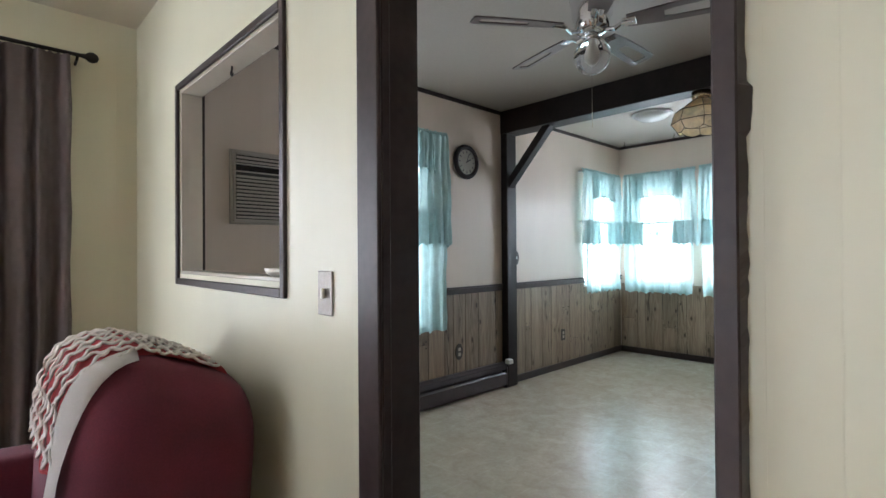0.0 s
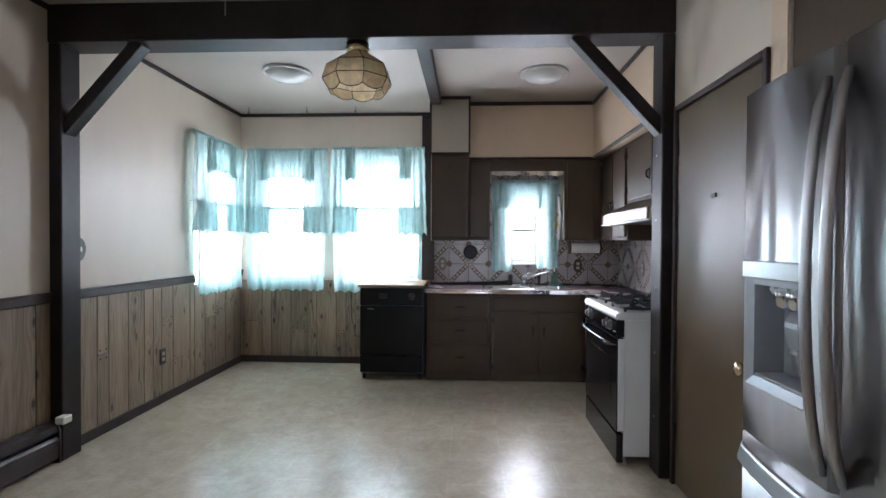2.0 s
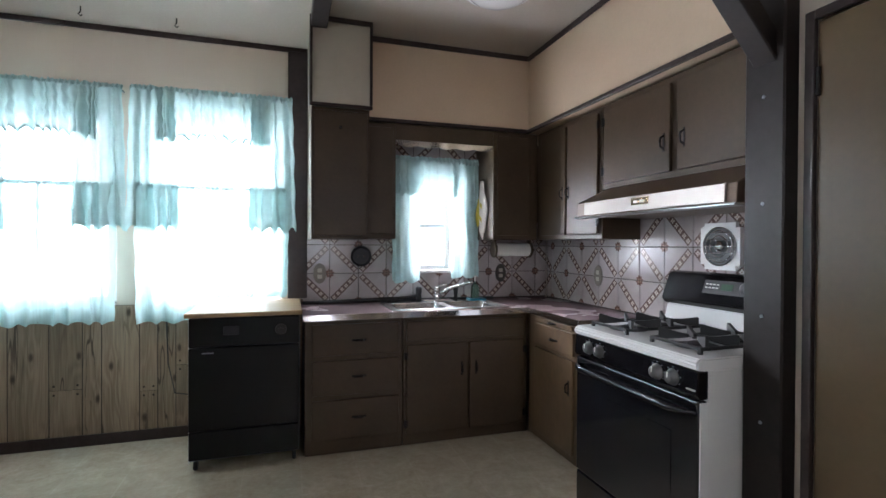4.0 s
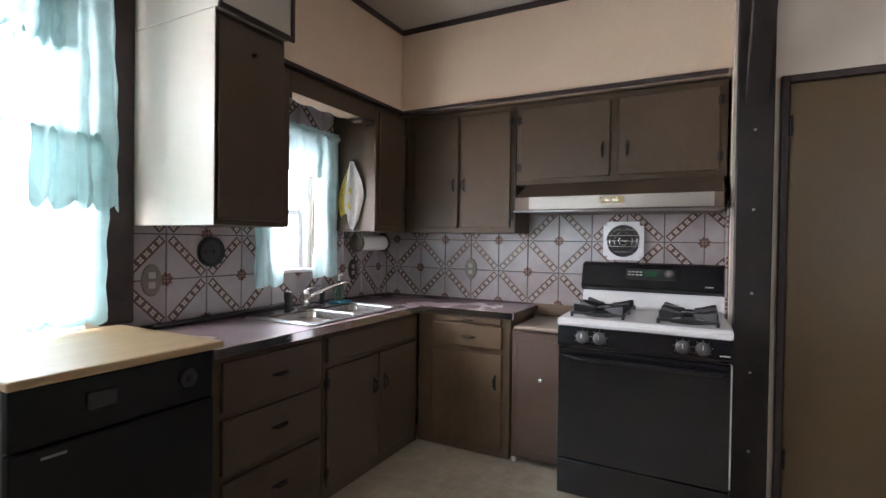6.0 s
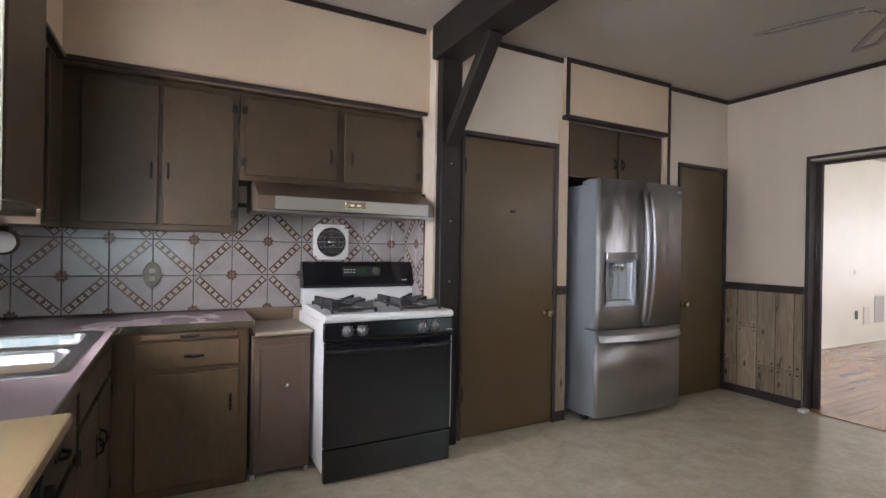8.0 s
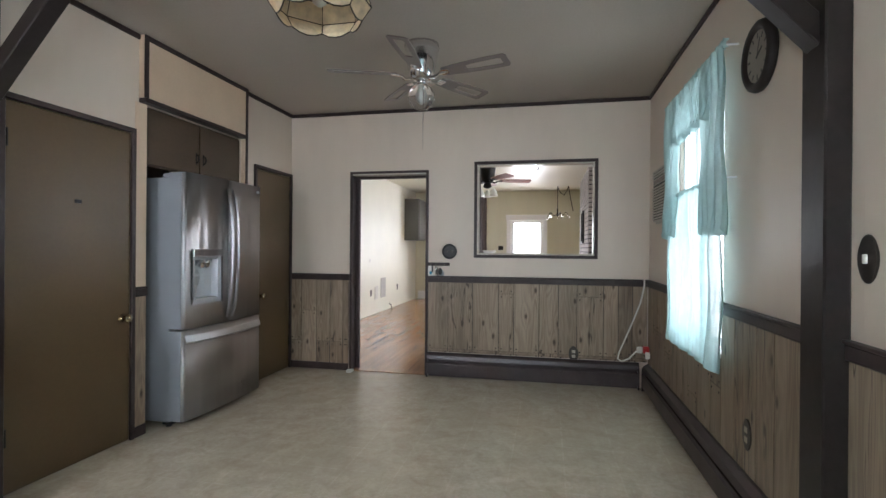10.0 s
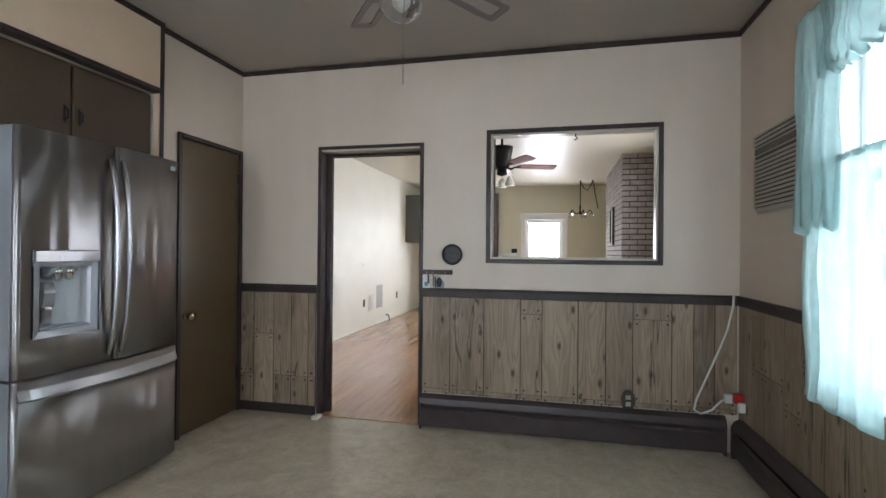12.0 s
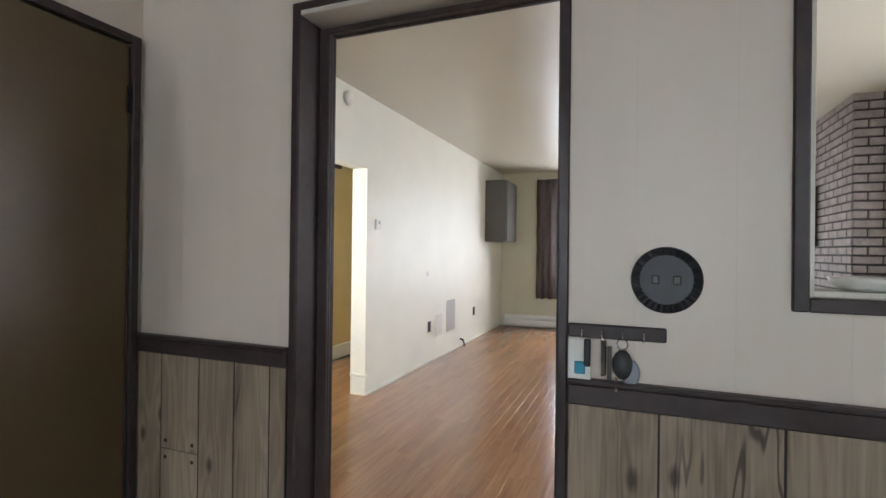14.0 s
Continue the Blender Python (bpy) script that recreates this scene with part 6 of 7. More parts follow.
# ---- lamps and fans ----
def ceiling_fan(x, y, turn, blade_mat, globe, label, z_blade=2.43, rad=0.63, framed=True, metal=None, drop=0.0):
    metal = metal or M_CHROME
    ob = thing("ceiling_fan", x, y, H, label, "ceiling fan", kind="thing")
    if drop:
        part("downrod", one_tube([(x, y, H - 0.001), (x, y, H - drop - 0.01)], 0.014), metal, ob)
        part("canopy", one_turned([(0.03, -0.07), (0.06, -0.03), (0.065, -0.001)], (x, y, H), "z", 20), metal, ob, smooth=True)
        z_blade -= drop
    part("motor", one_turned([(0.03, 2.40 - H), (0.06, 2.405 - H), (0.085, 2.43 - H), (0.088, 2.47 - H), (0.10, 2.50 - H), (0.105, 2.56 - H), (0.115, 2.60 - H), (0.12, -0.001)], (x, y, H - drop), "z", 28), metal, ob, "shiny metal motor housing", True)
    for k in range(5):
        a = radians(turn + 72 * k)
        m = Matrix.Translation((x, y, z_blade)) @ Matrix.Rotation(a, 4, "Z") @ Matrix.Rotation(radians(-12), 4, "X")
        arm = bmesh.new()
        tube(arm, [(0.07, 0, -0.015), (0.11, 0, -0.02), (0.14, 0.0, 0.0), (0.2, 0.0, 0.004)], [0.012, 0.012, 0.010, 0.006], 8)
        box(arm, 0.15, 0.21, -0.03, 0.03, 0.003, 0.006, 0.001)
        bmesh.ops.transform(arm, matrix=m, verts=arm.verts)
        bl = bmesh.new()
        wide = [(0.17, 0.045), (0.32, 0.06), (0.5, 0.068), (rad - 0.015, 0.066), (rad, 0.05)]
        outline = wide + [(p, -q) for p, q in reversed(wide)]
        if framed:
            inner_w = [(0.34, 0.022), (0.38, 0.03), (rad - 0.06, 0.036), (rad - 0.04, 0.028)]
            o = [bl.verts.new((p, q, 0)) for p, q in outline]
            hole = [bl.verts.new((p, q, 0)) for p, q in inner_w + [(p, -q) for p, q in reversed(inner_w)]]
            edges = [bl.edges.new((lst[i], lst[(i + 1) % len(lst)])) for lst in (o, hole) for i in range(len(lst))]
            bmesh.ops.triangle_fill(bl, edges=edges, use_beauty=True)
        else:
            bl.faces.new([bl.verts.new((p, q, 0)) for p, q in outline])
        ext = bmesh.ops.extrude_face_region(bl, geom=bl.faces[:])
        bmesh.ops.translate(bl, vec=(0, 0, 0.007), verts=[v for v in ext["geom"] if isinstance(v, bmesh.types.BMVert)])
        bmesh.ops.transform(bl, matrix=m @ Matrix.Translation((0, 0, 0.007)), verts=bl.verts)
        b = part("blade", bl, blade_mat, ob)
        part("blade_arm", arm, metal, b)
    if globe == "ball":
        part("light_fitting", one_turned([(0.028, 0.0), (0.035, 0.02), (0.03, 0.05)], (x, y, 2.37), "z", 20), metal, ob, smooth=True)
        prof = []
        for k in range(15):
            a = math.pi * k / 14
            prof.append((0.092 * math.sin(a) * (0.95 if k > 11 else 1) + (0.022 if k == 14 else 0), 2.292 - 0.092 * math.cos(a)))
        part("globe", one_turned(prof, (x, y, 0), "z", 28), M_CLEAR, ob, "clear ribbed glass globe", True)
        part("bulb", one_turned([(0.012, 0), (0.026, 0.02), (0.028, 0.04), (0.014, 0.075), (0.012, 0.09)], (x, y, 2.26), "z", 14), M_PLASTIC, ob, smooth=True)
        part("pull_chain", one_tube([(x + 0.03, y + 0.02, 2.40), (x + 0.03, y + 0.02, 1.93)], 0.0016, 5), M_CHROME, ob)
    else:
        part("light_fitting", one_turned([(0.02, 0.0), (0.06, 0.02), (0.05, 0.07)], (x, y, 2.33 - drop), "z", 20), metal, ob, smooth=True)
        for k in range(3):
            a = radians(turn + 30 + 120 * k)
            c = (x + 0.1 * math.cos(a), y + 0.1 * math.sin(a), 2.27 - drop)
            part("shade", one_turned([(0.055, -0.05), (0.05, -0.02), (0.035, 0.02), (0.015, 0.05)], c, "z", 14), M_PLASTIC, ob, "frosted glass shade", True)
    return ob


M_BLADE = plain("grey_brown_fan_blade", (0.15, 0.125, 0.115), 0.35, vary=0.12, fine=90)
ceiling_fan(1.48, 1.79, 1, M_BLADE, "ball", "flush ceiling fan with five framed blades and glass globe")
M_BLADE2 = plain("reddish_fan_blade", (0.20, 0.085, 0.07), 0.4, vary=0.15)
ceiling_fan(-1.95, 1.84, 35, M_BLADE2, "shades", "dark ceiling fan with reddish wooden blades", 2.43, 0.6, False, M_IRONPULL, 0.25)

# hanging lamp of leaded panels under the beam
lamp = thing("hanging_lamp", 2.96, 1.76, 2.43, "leaded amber glass panel lamp hung under the beam", "lamp", kind="thing")
M_AMBER = cloth("amber_marbled_glass", (0.78, 0.67, 0.49), 0.5, 0.0, 30, 0.25)
M_LEAD = plain("dark_lead_came", (0.03, 0.024, 0.02), 0.4, 0.7)
part("cap", one_turned([(0.03, 2.36), (0.05, 2.37), (0.07, 2.40), (0.062, 2.41), (0.066, 2.4315)], (2.96, 1.76, 0), "z", 24), M_BRASS, lamp, "ribbed brass cap", True)
N_SIDES = 8
levels = [(0.055, 2.375), (0.175, 2.295), (0.2, 2.215), (0.165, 2.15)]


def lamp_point(r, z, k):
    a = 2 * math.pi * (k + 0.5) / N_SIDES
    return Vector((2.96 + r * math.cos(a), 1.76 + r * math.sin(a), z))


for lev, ((ra, za), (rb, zb)) in enumerate(zip(levels, levels[1:])):
    for k in range(N_SIDES):
        bm = bmesh.new()
        a, b = lamp_point(ra, za, k), lamp_point(ra, za, k + 1)
        c, d = lamp_point(rb, zb, k + 1), lamp_point(rb, zb, k)
        pts = [a, b, c, d]
        if lev == 2:
            drop = Vector((0, 0, 0.012))
            pts = [a, b, c + drop, c.lerp(d, 0.25) - drop * 0.2, c.lerp(d, 0.5) - drop * 0.6, c.lerp(d, 0.75) - drop * 0.2, d + drop]
        f = bm.faces.new([bm.verts.new(p) for p in pts])
        bmesh.ops.solidify(bm, geom=[f], thickness=0.003)
        g = part("glass_panel", bm, M_AMBER, lamp, "marbled amber glass panel")
        bm2 = tube(bmesh.new(), pts + [pts[0]], 0.0028, 5)
        part("came", bm2, M_LEAD, g)
part("bulb", one_turned([(0.01, 2.20), (0.028, 2.215), (0.028, 2.25), (0.012, 2.29), (0.012, 2.36)], (2.96, 1.76, 0), "z", 14), M_PLASTIC, lamp, "white spiral bulb", True)


def dome_light(x, y):
    ob = thing("ceiling_light", x, y, H, "flat round glass flush ceiling light, unlit", "ceiling light", "round ceiling lights", "thing")
    part("shade", one_turned([(0.01, -0.085), (0.05, -0.08), (0.12, -0.06), (0.165, -0.03), (0.175, -0.012)], (x, y, H), "z", 32), plain("opal_glass", (0.72, 0.72, 0.70), 0.12, vary=0.04, relief=0.0), ob, "opal glass shade", True)
    part("rim", one_turned([(0.176, -0.022), (0.19, -0.018), (0.192, -0.004), (0.18, -0.0005)], (x, y, H), "z", 32), M_WHITE, ob, smooth=True)
    return ob


d1 = dome_light(4.03, 2.57)
copy_thing(d1, pose(4.12, 0.52, H))
for y in (3.35, 2.75, 2.25):
    piece("ceiling_hook", one_tube([(5.05, y, H), (5.05, y, H - 0.03), (5.05, y + 0.012, H - 0.045), (5.05, y, H - 0.055), (5.05, y - 0.01, H - 0.047)], 0.0035, 6), M_IRONPULL, "small metal hook in the ceiling", "hook", "thing", "ceiling hooks")


# ---- wall things in the kitchen ----
M_SOCKET = plain("tan_socket_plastic", (0.37, 0.325, 0.27), 0.45)


def outlet(x, y, z, facing, sign, plate_mat, label, oval=True, switch=False):
    """A cover plate with two sockets or a toggle. sign: which way the plate stands off the wall."""
    ob = thing("wall_outlet" if not switch else "light_switch", x, y, z, label, "outlet" if not switch else "light switch", kind="thing")
    def b(du, dz, d0, d1, cz=0.0, bevel=0.002):
        lo, hi = sorted((sign * d0, sign * d1))
        return one_box(x + lo, x + hi, y - du, y + du, z + cz - dz, z + cz + dz, bevel) if facing == "x" else one_box(x - du, x + du, y + lo, y + hi, z + cz - dz, z + cz + dz, bevel)
    if oval:
        n = 24
        ring = [(0.045 * math.cos(2 * math.pi * k / n), 0.072 * math.sin(2 * math.pi * k / n)) for k in range(n)]
        lo, hi = sorted((sign * 0.0005, sign * 0.008))
        bm = one_prism([((y if facing == "x" else x) + p, z + q) for p, q in ring], facing, (x if facing == "x" else y) + lo, (x if facing == "x" else y) + hi, 0.002)
        part("plate", bm, plate_mat, ob)
    else:
        part("plate", b(0.038, 0.062, 0.0005, 0.006), plate_mat, ob)
    if switch:
        part("toggle", b(0.006, 0.014, 0.0082, 0.018), M_PLASTIC, ob)
    else:
        for c in (-0.022, 0.022):
            part("socket", b(0.016, 0.014, 0.0082, 0.0105, c), M_SOCKET, ob, "dull tan socket face")
    return ob


M_PEWTER = plain("dark_pewter_plate", (0.055, 0.048, 0.042), 0.4, 0.5, vary=0.3, relief=0.4)
M_TAUPEPLATE = plain("taupe_cast_plate", (0.15, 0.128, 0.105), 0.45, 0.1, vary=0.25, relief=0.5)
outlet(4.575, -0.434, 1.07, "y", 1, M_TAUPEPLATE, "outlet with oval taupe cover plate on tiles")
outlet(5.289, 1.382, 1.067, "x", -1, M_TAUPEPLATE, "outlet with oval taupe cover plate on tiles")
outlet(5.289, -0.02, 1.055, "x", -1, M_PEWTER, "outlet with dark oval cover plate on tiles")
outlet(3.10, 3.55, 1.235, "y", -1, M_PEWTER, "switch with dark oval cover plate beside post", True, True)
outlet(3.92, 3.539, 0.372, "y", -1, M_PEWTER, "dark outlet plate in the wood wainscot", False)
outlet(2.27, 3.539, 0.42, "y", -1, M_PEWTER, "dark outlet plate in the wood wainscot")
outlet(0.0125, 2.89, 0.285, "x", 1, M_PEWTER, "dark outlet plate low in the wainscot")
lsw = outlet(-0.10, 1.73, 1.18, "x", -1, plain("ornate_pewter", (0.24, 0.215, 0.19), 0.42, 0.5, vary=0.4, fine=90, relief=1.0), "ornate pewter switch plate by the doorway", False, True)


M_CHARCOAL = plain("charcoal_tin", (0.017, 0.017, 0.019), 0.5, vary=0.2)


def pie_plate(x, y, z, facing, sign, r, label):
    ob = thing("wall_plate", x, y, z, label, "wall plate", "black fluted wall plates", "thing")
    bm = bmesh.new()
    n, rings = 64, []
    for rr, d in ((r * 0.97, 0.001), (r, 0.014), (r * 0.97, 0.017), (r * 0.78, 0.009), (r * 0.74, 0.006), (r * 0.35, 0.006)):
        ring = []
        for k in range(n):
            flute = 0.003 if (k % 2 and 0.76 * r < rr < 0.99 * r and d > 0.002) else 0.0
            a = 2 * math.pi * k / n
            u, v, q = rr * math.cos(a), rr * math.sin(a), d - flute
            ring.append(bm.verts.new((x + sign * q, y + u, z + v) if facing == "x" else (x + u, y + sign * q, z + v)))
        rings.append(ring)
    for a, b in zip(rings, rings[1:]):
        for k in range(n):
            bm.faces.new((a[k], a[(k + 1) % n], b[(k + 1) % n], b[k]))
    bm.faces.new(rings[-1])
    bm.faces.new(rings[0])
    bmesh.ops.recalc_face_normals(bm, faces=bm.faces[:])
    part("plate", bm, M_CHARCOAL, ob)
    for s in (-0.3, 0.3):
        c = (x + sign * 0.0085, y + r * s, z) if facing == "x" else (x + r * s, y + sign * 0.0085, z)
        part("socket", one_box(c[0] - 0.004, c[0] + 0.004, c[1] - 0.008, c[1] + 0.008, c[2] - 0.01, c[2] + 0.01, 0.002), M_PEWTER, ob)
    return ob


pie_plate(0.002, 1.706, 1.228, "x", 1, 0.075, "black fluted round plate on the cream wall")
pie_plate(5.288, 1.09, 1.19, "x", -1, 0.075, "black fluted round plate on the tiles")

# clock
ck = thing("wall_clock", 2.38, 3.54, 2.10, "round dark wooden wall clock with pale dial", "clock", kind="thing")
CX, CZ = 2.375, 2.10
part("case", one_turned([(0.15, 0.0), (0.155, -0.012), (0.15, -0.03), (0.135, -0.04), (0.118, -0.034), (0.112, -0.02), (0.002, -0.02)], (CX, 3.548, CZ), "y", 40), M_BEAM, ck, "dark turned case", True)
part("dial", one_turned([(0.110, 0.0), (0.110, -0.002), (0.002, -0.002)], (CX, 3.5275, CZ), "y", 40), plain("aged_dial", (0.24, 0.215, 0.175), 0.4), ck, "pale aged dial")
for k in range(12):
    a = radians(30 * k)
    bm = one_box(-0.004, 0.004, -0.001, 0.0, -0.011, 0.011, 0)
    bmesh.ops.transform(bm, matrix=Matrix.Translation((CX + 0.09 * math.sin(a), 3.5254, CZ + 0.09 * math.cos(a))) @ Matrix.Rotation(a, 4, "Y"), verts=bm.verts)
    part("hour_mark", bm, M_BLACK_MATTE, ck)
for L, deg, w in ((0.055, 62, 0.005), (0.08, 20, 0.0035)):
    bm = one_box(-w, w, -0.001, 0.0, -0.01, L, 0)
    bmesh.ops.transform(bm, matrix=Matrix.Translation((CX, 3.5235, CZ)) @ Matrix.Rotation(radians(deg), 4, "Y"), verts=bm.verts)
    part("clock_hand", bm, M_BLACK_MATTE, ck)

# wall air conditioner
# near-black colour that paints in the shade between the louvres
M_ACSHADOW = plain("painted_louvre_shade", (0.03, 0.028, 0.026), 0.6)
M_ACPLASTIC = plain("aged_tan_plastic", (0.40, 0.37, 0.32), 0.45, vary=0.06)
ac = thing("air_conditioner", 0.6, 3.5, 1.5, "pale through-wall air conditioner with louvred front", "air conditioner", kind="thing")
part("frame", one_box(0.305, 0.915, 3.537, 3.549, 1.475, 1.93, 0.003), M_ACPLASTIC, ac)
part("body", one_box(0.32, 0.90, 3.516, 3.5365, 1.49, 1.915, 0.006, 2), M_ACPLASTIC, ac)
part("control_strip", one_box(0.335, 0.885, 3.5125, 3.5158, 1.80, 1.835, 0.001), M_BLACK, ac, "black control strip")
for z0, z1, count in ((1.505, 1.79, 12), (1.845, 1.905, 3)):
    # flat dark sheet on the body, standing in for shade between slats
    part("louvre_shade_sheet", one_box(0.335, 0.885, 3.5135, 3.5159, z0, z1, 0), M_ACSHADOW, ac, "dark sheet painted as the shade behind the louvres")
    for k in range(count):
        z = z0 + 0.005 + 0.0225 * k
        part("louvre", one_box(0.335, 0.885, 3.503, 3.5132, z, z + 0.013, 0.002), M_ACPLASTIC, ac)

# cord with red plug adapter
cd = thing("power_cord", 0.06, 3.45, 0.3, "white power cord with a red plug adapter", "cord", kind="thing")
part("cord", one_tube([(0.05, 3.50, 0.99), (0.045, 3.50, 0.93), (0.04, 3.47, 0.78), (0.04, 3.41, 0.62), (0.045, 3.345, 0.46), (0.05, 3.29, 0.33), (0.06, 3.275, 0.27), (0.07, 3.31, 0.25), (0.08, 3.37, 0.28), (0.085, 3.42, 0.34), (0.1, 3.46, 0.375)], 0.007, 8), M_PLASTIC, cd, smooth=True)
part("plug", one_box(0.09, 0.125, 3.43, 3.475, 0.34, 0.395, 0.008, 2), M_PLASTIC, cd)
part("adapter", one_box(0.105, 0.15, 3.476, 3.53, 0.345, 0.405, 0.01, 2), M_RED, cd, "red plug adapter")
part("socket", one_box(0.15, 0.175, 3.49, 3.53, 0.30, 0.36, 0.008, 2), M_PLASTIC, cd)

ws = thing("door_wedge", 0.04, 0.70, 0.0, "small white foam wedge on the floor by the jamb", "door wedge", kind="thing")
part("wedge", one_prism([(0.018, 0.0), (0.11, 0.0), (0.11, 0.03), (0.018, 0.02)], "y", 0.675, 0.72, 0.003), M_PLASTIC, ws)

# key rack
kr = thing("key_rack", 0.01, 1.6, 1.1, "dark wooden key rack with hanging keys and tags", "key rack", kind="thing")
part("board", one_box(0.0005, 0.014, 1.491, 1.708, 1.085, 1.118, 0.003), M_TRIM, kr)
for k, y in enumerate((1.525, 1.57, 1.615, 1.66)):
    part("hook", one_tube([(0.014, y, 1.107), (0.03, y, 1.105), (0.034, y, 1.096), (0.03, y, 1.088), (0.022, y, 1.09)], 0.0028, 6), M_CHROME, kr, "small chrome hook")
part("plastic_bag", one_box(0.016, 0.022, 1.492, 1.545, 0.978, 1.082, 0.004, 2), M_PLASTIC, kr, "small pale plastic bag of keys")
part("key_tag", one_box(0.0225, 0.026, 1.508, 1.533, 1.0, 1.03, 0.002), M_BLUE, kr, "blue key tag")
part("key", one_box(0.018, 0.024, 1.565, 1.58, 1.0, 1.085, 0.003), M_CHROME, kr)
part("key", one_box(0.026, 0.03, 1.53, 1.545, 1.02, 1.085, 0.003), M_BLACK_MATTE, kr)
fob = one_turned([(0.019, 0), (0.022, 0.004), (0.02, 0.01), (0.004, 0.012)], (0.018, 1.615, 1.03), "x", 16)
bmesh.ops.scale(fob, vec=(1, 1, 1.6), space=Matrix.Translation((0, 0, -1.03)), verts=fob.verts)
part("key_fob", fob, M_BLACK_MATTE, kr, "black car key fob", True)
fob2 = one_turned([(0.018, 0), (0.021, 0.003), (0.018, 0.007), (0.004, 0.008)], (0.015, 1.632, 1.012), "x", 16)
bmesh.ops.scale(fob2, vec=(1, 1, 1.5), space=Matrix.Translation((0, 0, -1.012)), verts=fob2.verts)
part("key_fob", fob2, M_GREYSIDE, kr, "grey key fob behind the black one", True)
part("key", one_box(0.02, 0.023, 1.598, 1.605, 0.965, 1.02, 0.001), M_CHROME, kr)
part("key", one_box(0.018, 0.021, 1.582, 1.592, 0.99, 1.07, 0.001), M_PEWTER, kr)
part("key_ring", one_tube([(0.03 , 1.615 + 0.012 * math.cos(k * 0.5236), 1.078 + 0.012 * math.sin(k * 0.5236)) for k in range(13)], 0.0014, 5), M_CHROME, kr)

# paper towel holder and dish cloth
pt = thing("paper_towel_holder", 5.15, -0.1, 1.25, "brown paper-towel holder with white roll under cabinet", "paper towel", kind="thing")
part("roll", one_turned([(0.012, -0.14), (0.05, -0.139), (0.05, 0.139), (0.012, 0.14)], (5.165, -0.06, 1.24), "y", 24), M_PAPER, pt, "white paper towel roll")
for y in (-0.21, 0.09):
    part("bracket", one_turned([(0.058, -0.008), (0.062, 0.0), (0.058, 0.008)], (5.165, y, 1.24), "y", 24), M_CABINET, pt, "round brown end bracket")
    part("arm", one_box(5.14, 5.19, y - 0.008, y + 0.008, 1.25, 1.3145, 0.003), M_CABINET, pt)
dcl = thing("dish_cloth", 5.05, 0.21, 1.7, "white dish towel with yellow print hung on cabinet side", "towel", kind="thing")
bm = bmesh.new()
grid = []
for r in range(13):
    v = r / 12
    row = []
    w = 0.018 + 0.075 * math.sin(2.4 * v)
    for c in range(13):
        s = c / 12 - 0.5
        row.append(bm.verts.new((5.115 + 2 * w * s + 0.01 * v, 0.205 + 0.012 * math.sin(9 * s * (1 + v)) + 0.006, 1.755 - (0.42 - 0.16 * abs(s) - 0.05 * math.sin(7 * s)) * v)))
    grid.append(row)
for a, b in zip(grid, grid[1:]):
    for c in range(12):
        bm.faces.new((a[c], a[c + 1], b[c + 1], b[c])).material_index = 1 if c > 9 or (c in (3, 6) and grid.index(a) in (5, 8)) else 0
bmesh.ops.solidify(bm, geom=bm.faces[:], thickness=0.003)
part("cloth", bm, [M_WHITEKNIT, M_YELLOW], dcl, smooth=True)
part("hook", one_tube([(5.115, 0.1905, 1.765), (5.115, 0.21, 1.765), (5.115, 0.215, 1.755)], 0.004), M_IRONPULL, dcl)


# ---- living room ----
def squash(n, a, b, c):
    """How far a ray from the middle goes to reach a rounded box of half sizes a, b, c."""
    def reach(d):
        return (abs(d.x / a) ** n + abs(d.y / b) ** n + abs(d.z / c) ** n) ** (-1 / n)
    return reach


def puffy(x0, x1, y0, y1, z0, z1, n=4.0, seg=14, swell=0.0):
    """An upholstered block with round edges."""
    bm = bmesh.new()
    bmesh.ops.create_cube(bm, size=2.0)
    bmesh.ops.subdivide_edges(bm, edges=bm.edges[:], cuts=seg, use_grid_fill=True)
    a, b, c = (x1 - x0) / 2, (y1 - y0) / 2, (z1 - z0) / 2
    reach = squash(n, a, b, c)
    for v in bm.verts:
        d = Vector((v.co.x * a, v.co.y * b, v.co.z * c))
        d.normalize()
        p = d * reach(d)
        k = 0.006 * noise.noise(p * 9.0)
        v.co = p * (1 + k) + Vector(((x0 + x1) / 2, (y0 + y1) / 2, (z0 + z1) / 2))
    return bm


chair = thing("recliner", -0.75, 2.42, 0.0, "burgundy velour recliner with its back to the wall", "armchair", kind="thing")
BACK = (-0.68, -0.17, 1.93, 2.86, 0.28, 0.95)


def lean_back(p):
    """The back leans to the wall and slopes off behind its top."""
    p.x += 0.06 * (p.z - 0.5)
    if p.z > 0.55:
        p.z += (p.z - 0.55) * (0.16 - 0.85 * max(0.0, p.x + 0.46))
    return p


bm = puffy(*BACK, 4.2, 18)
for v in bm.verts:
    lean_back(v.co)
part("backrest", bm, M_BURGUNDY, chair, smooth=True)
part("seat", puffy(-1.30, -0.55, 2.14, 2.66, 0.20, 0.48, 5), M_BURGUNDY, chair, smooth=True)
part("arm", puffy(-1.38, -0.50, 1.96, 2.18, 0.03, 0.63, 5), M_BURGUNDY, chair, smooth=True)
part("arm", puffy(-1.38, -0.50, 2.62, 2.84, 0.03, 0.63, 5), M_BURGUNDY, chair, smooth=True)
part("base", one_box(-1.28, -0.30, 2.02, 2.78, 0.03, 0.28, 0.02, 2), M_BURGUNDY, chair)
part("footrest", puffy(-1.42, -1.28, 2.18, 2.62, 0.08, 0.46, 5), M_BURGUNDY, chair, smooth=True)
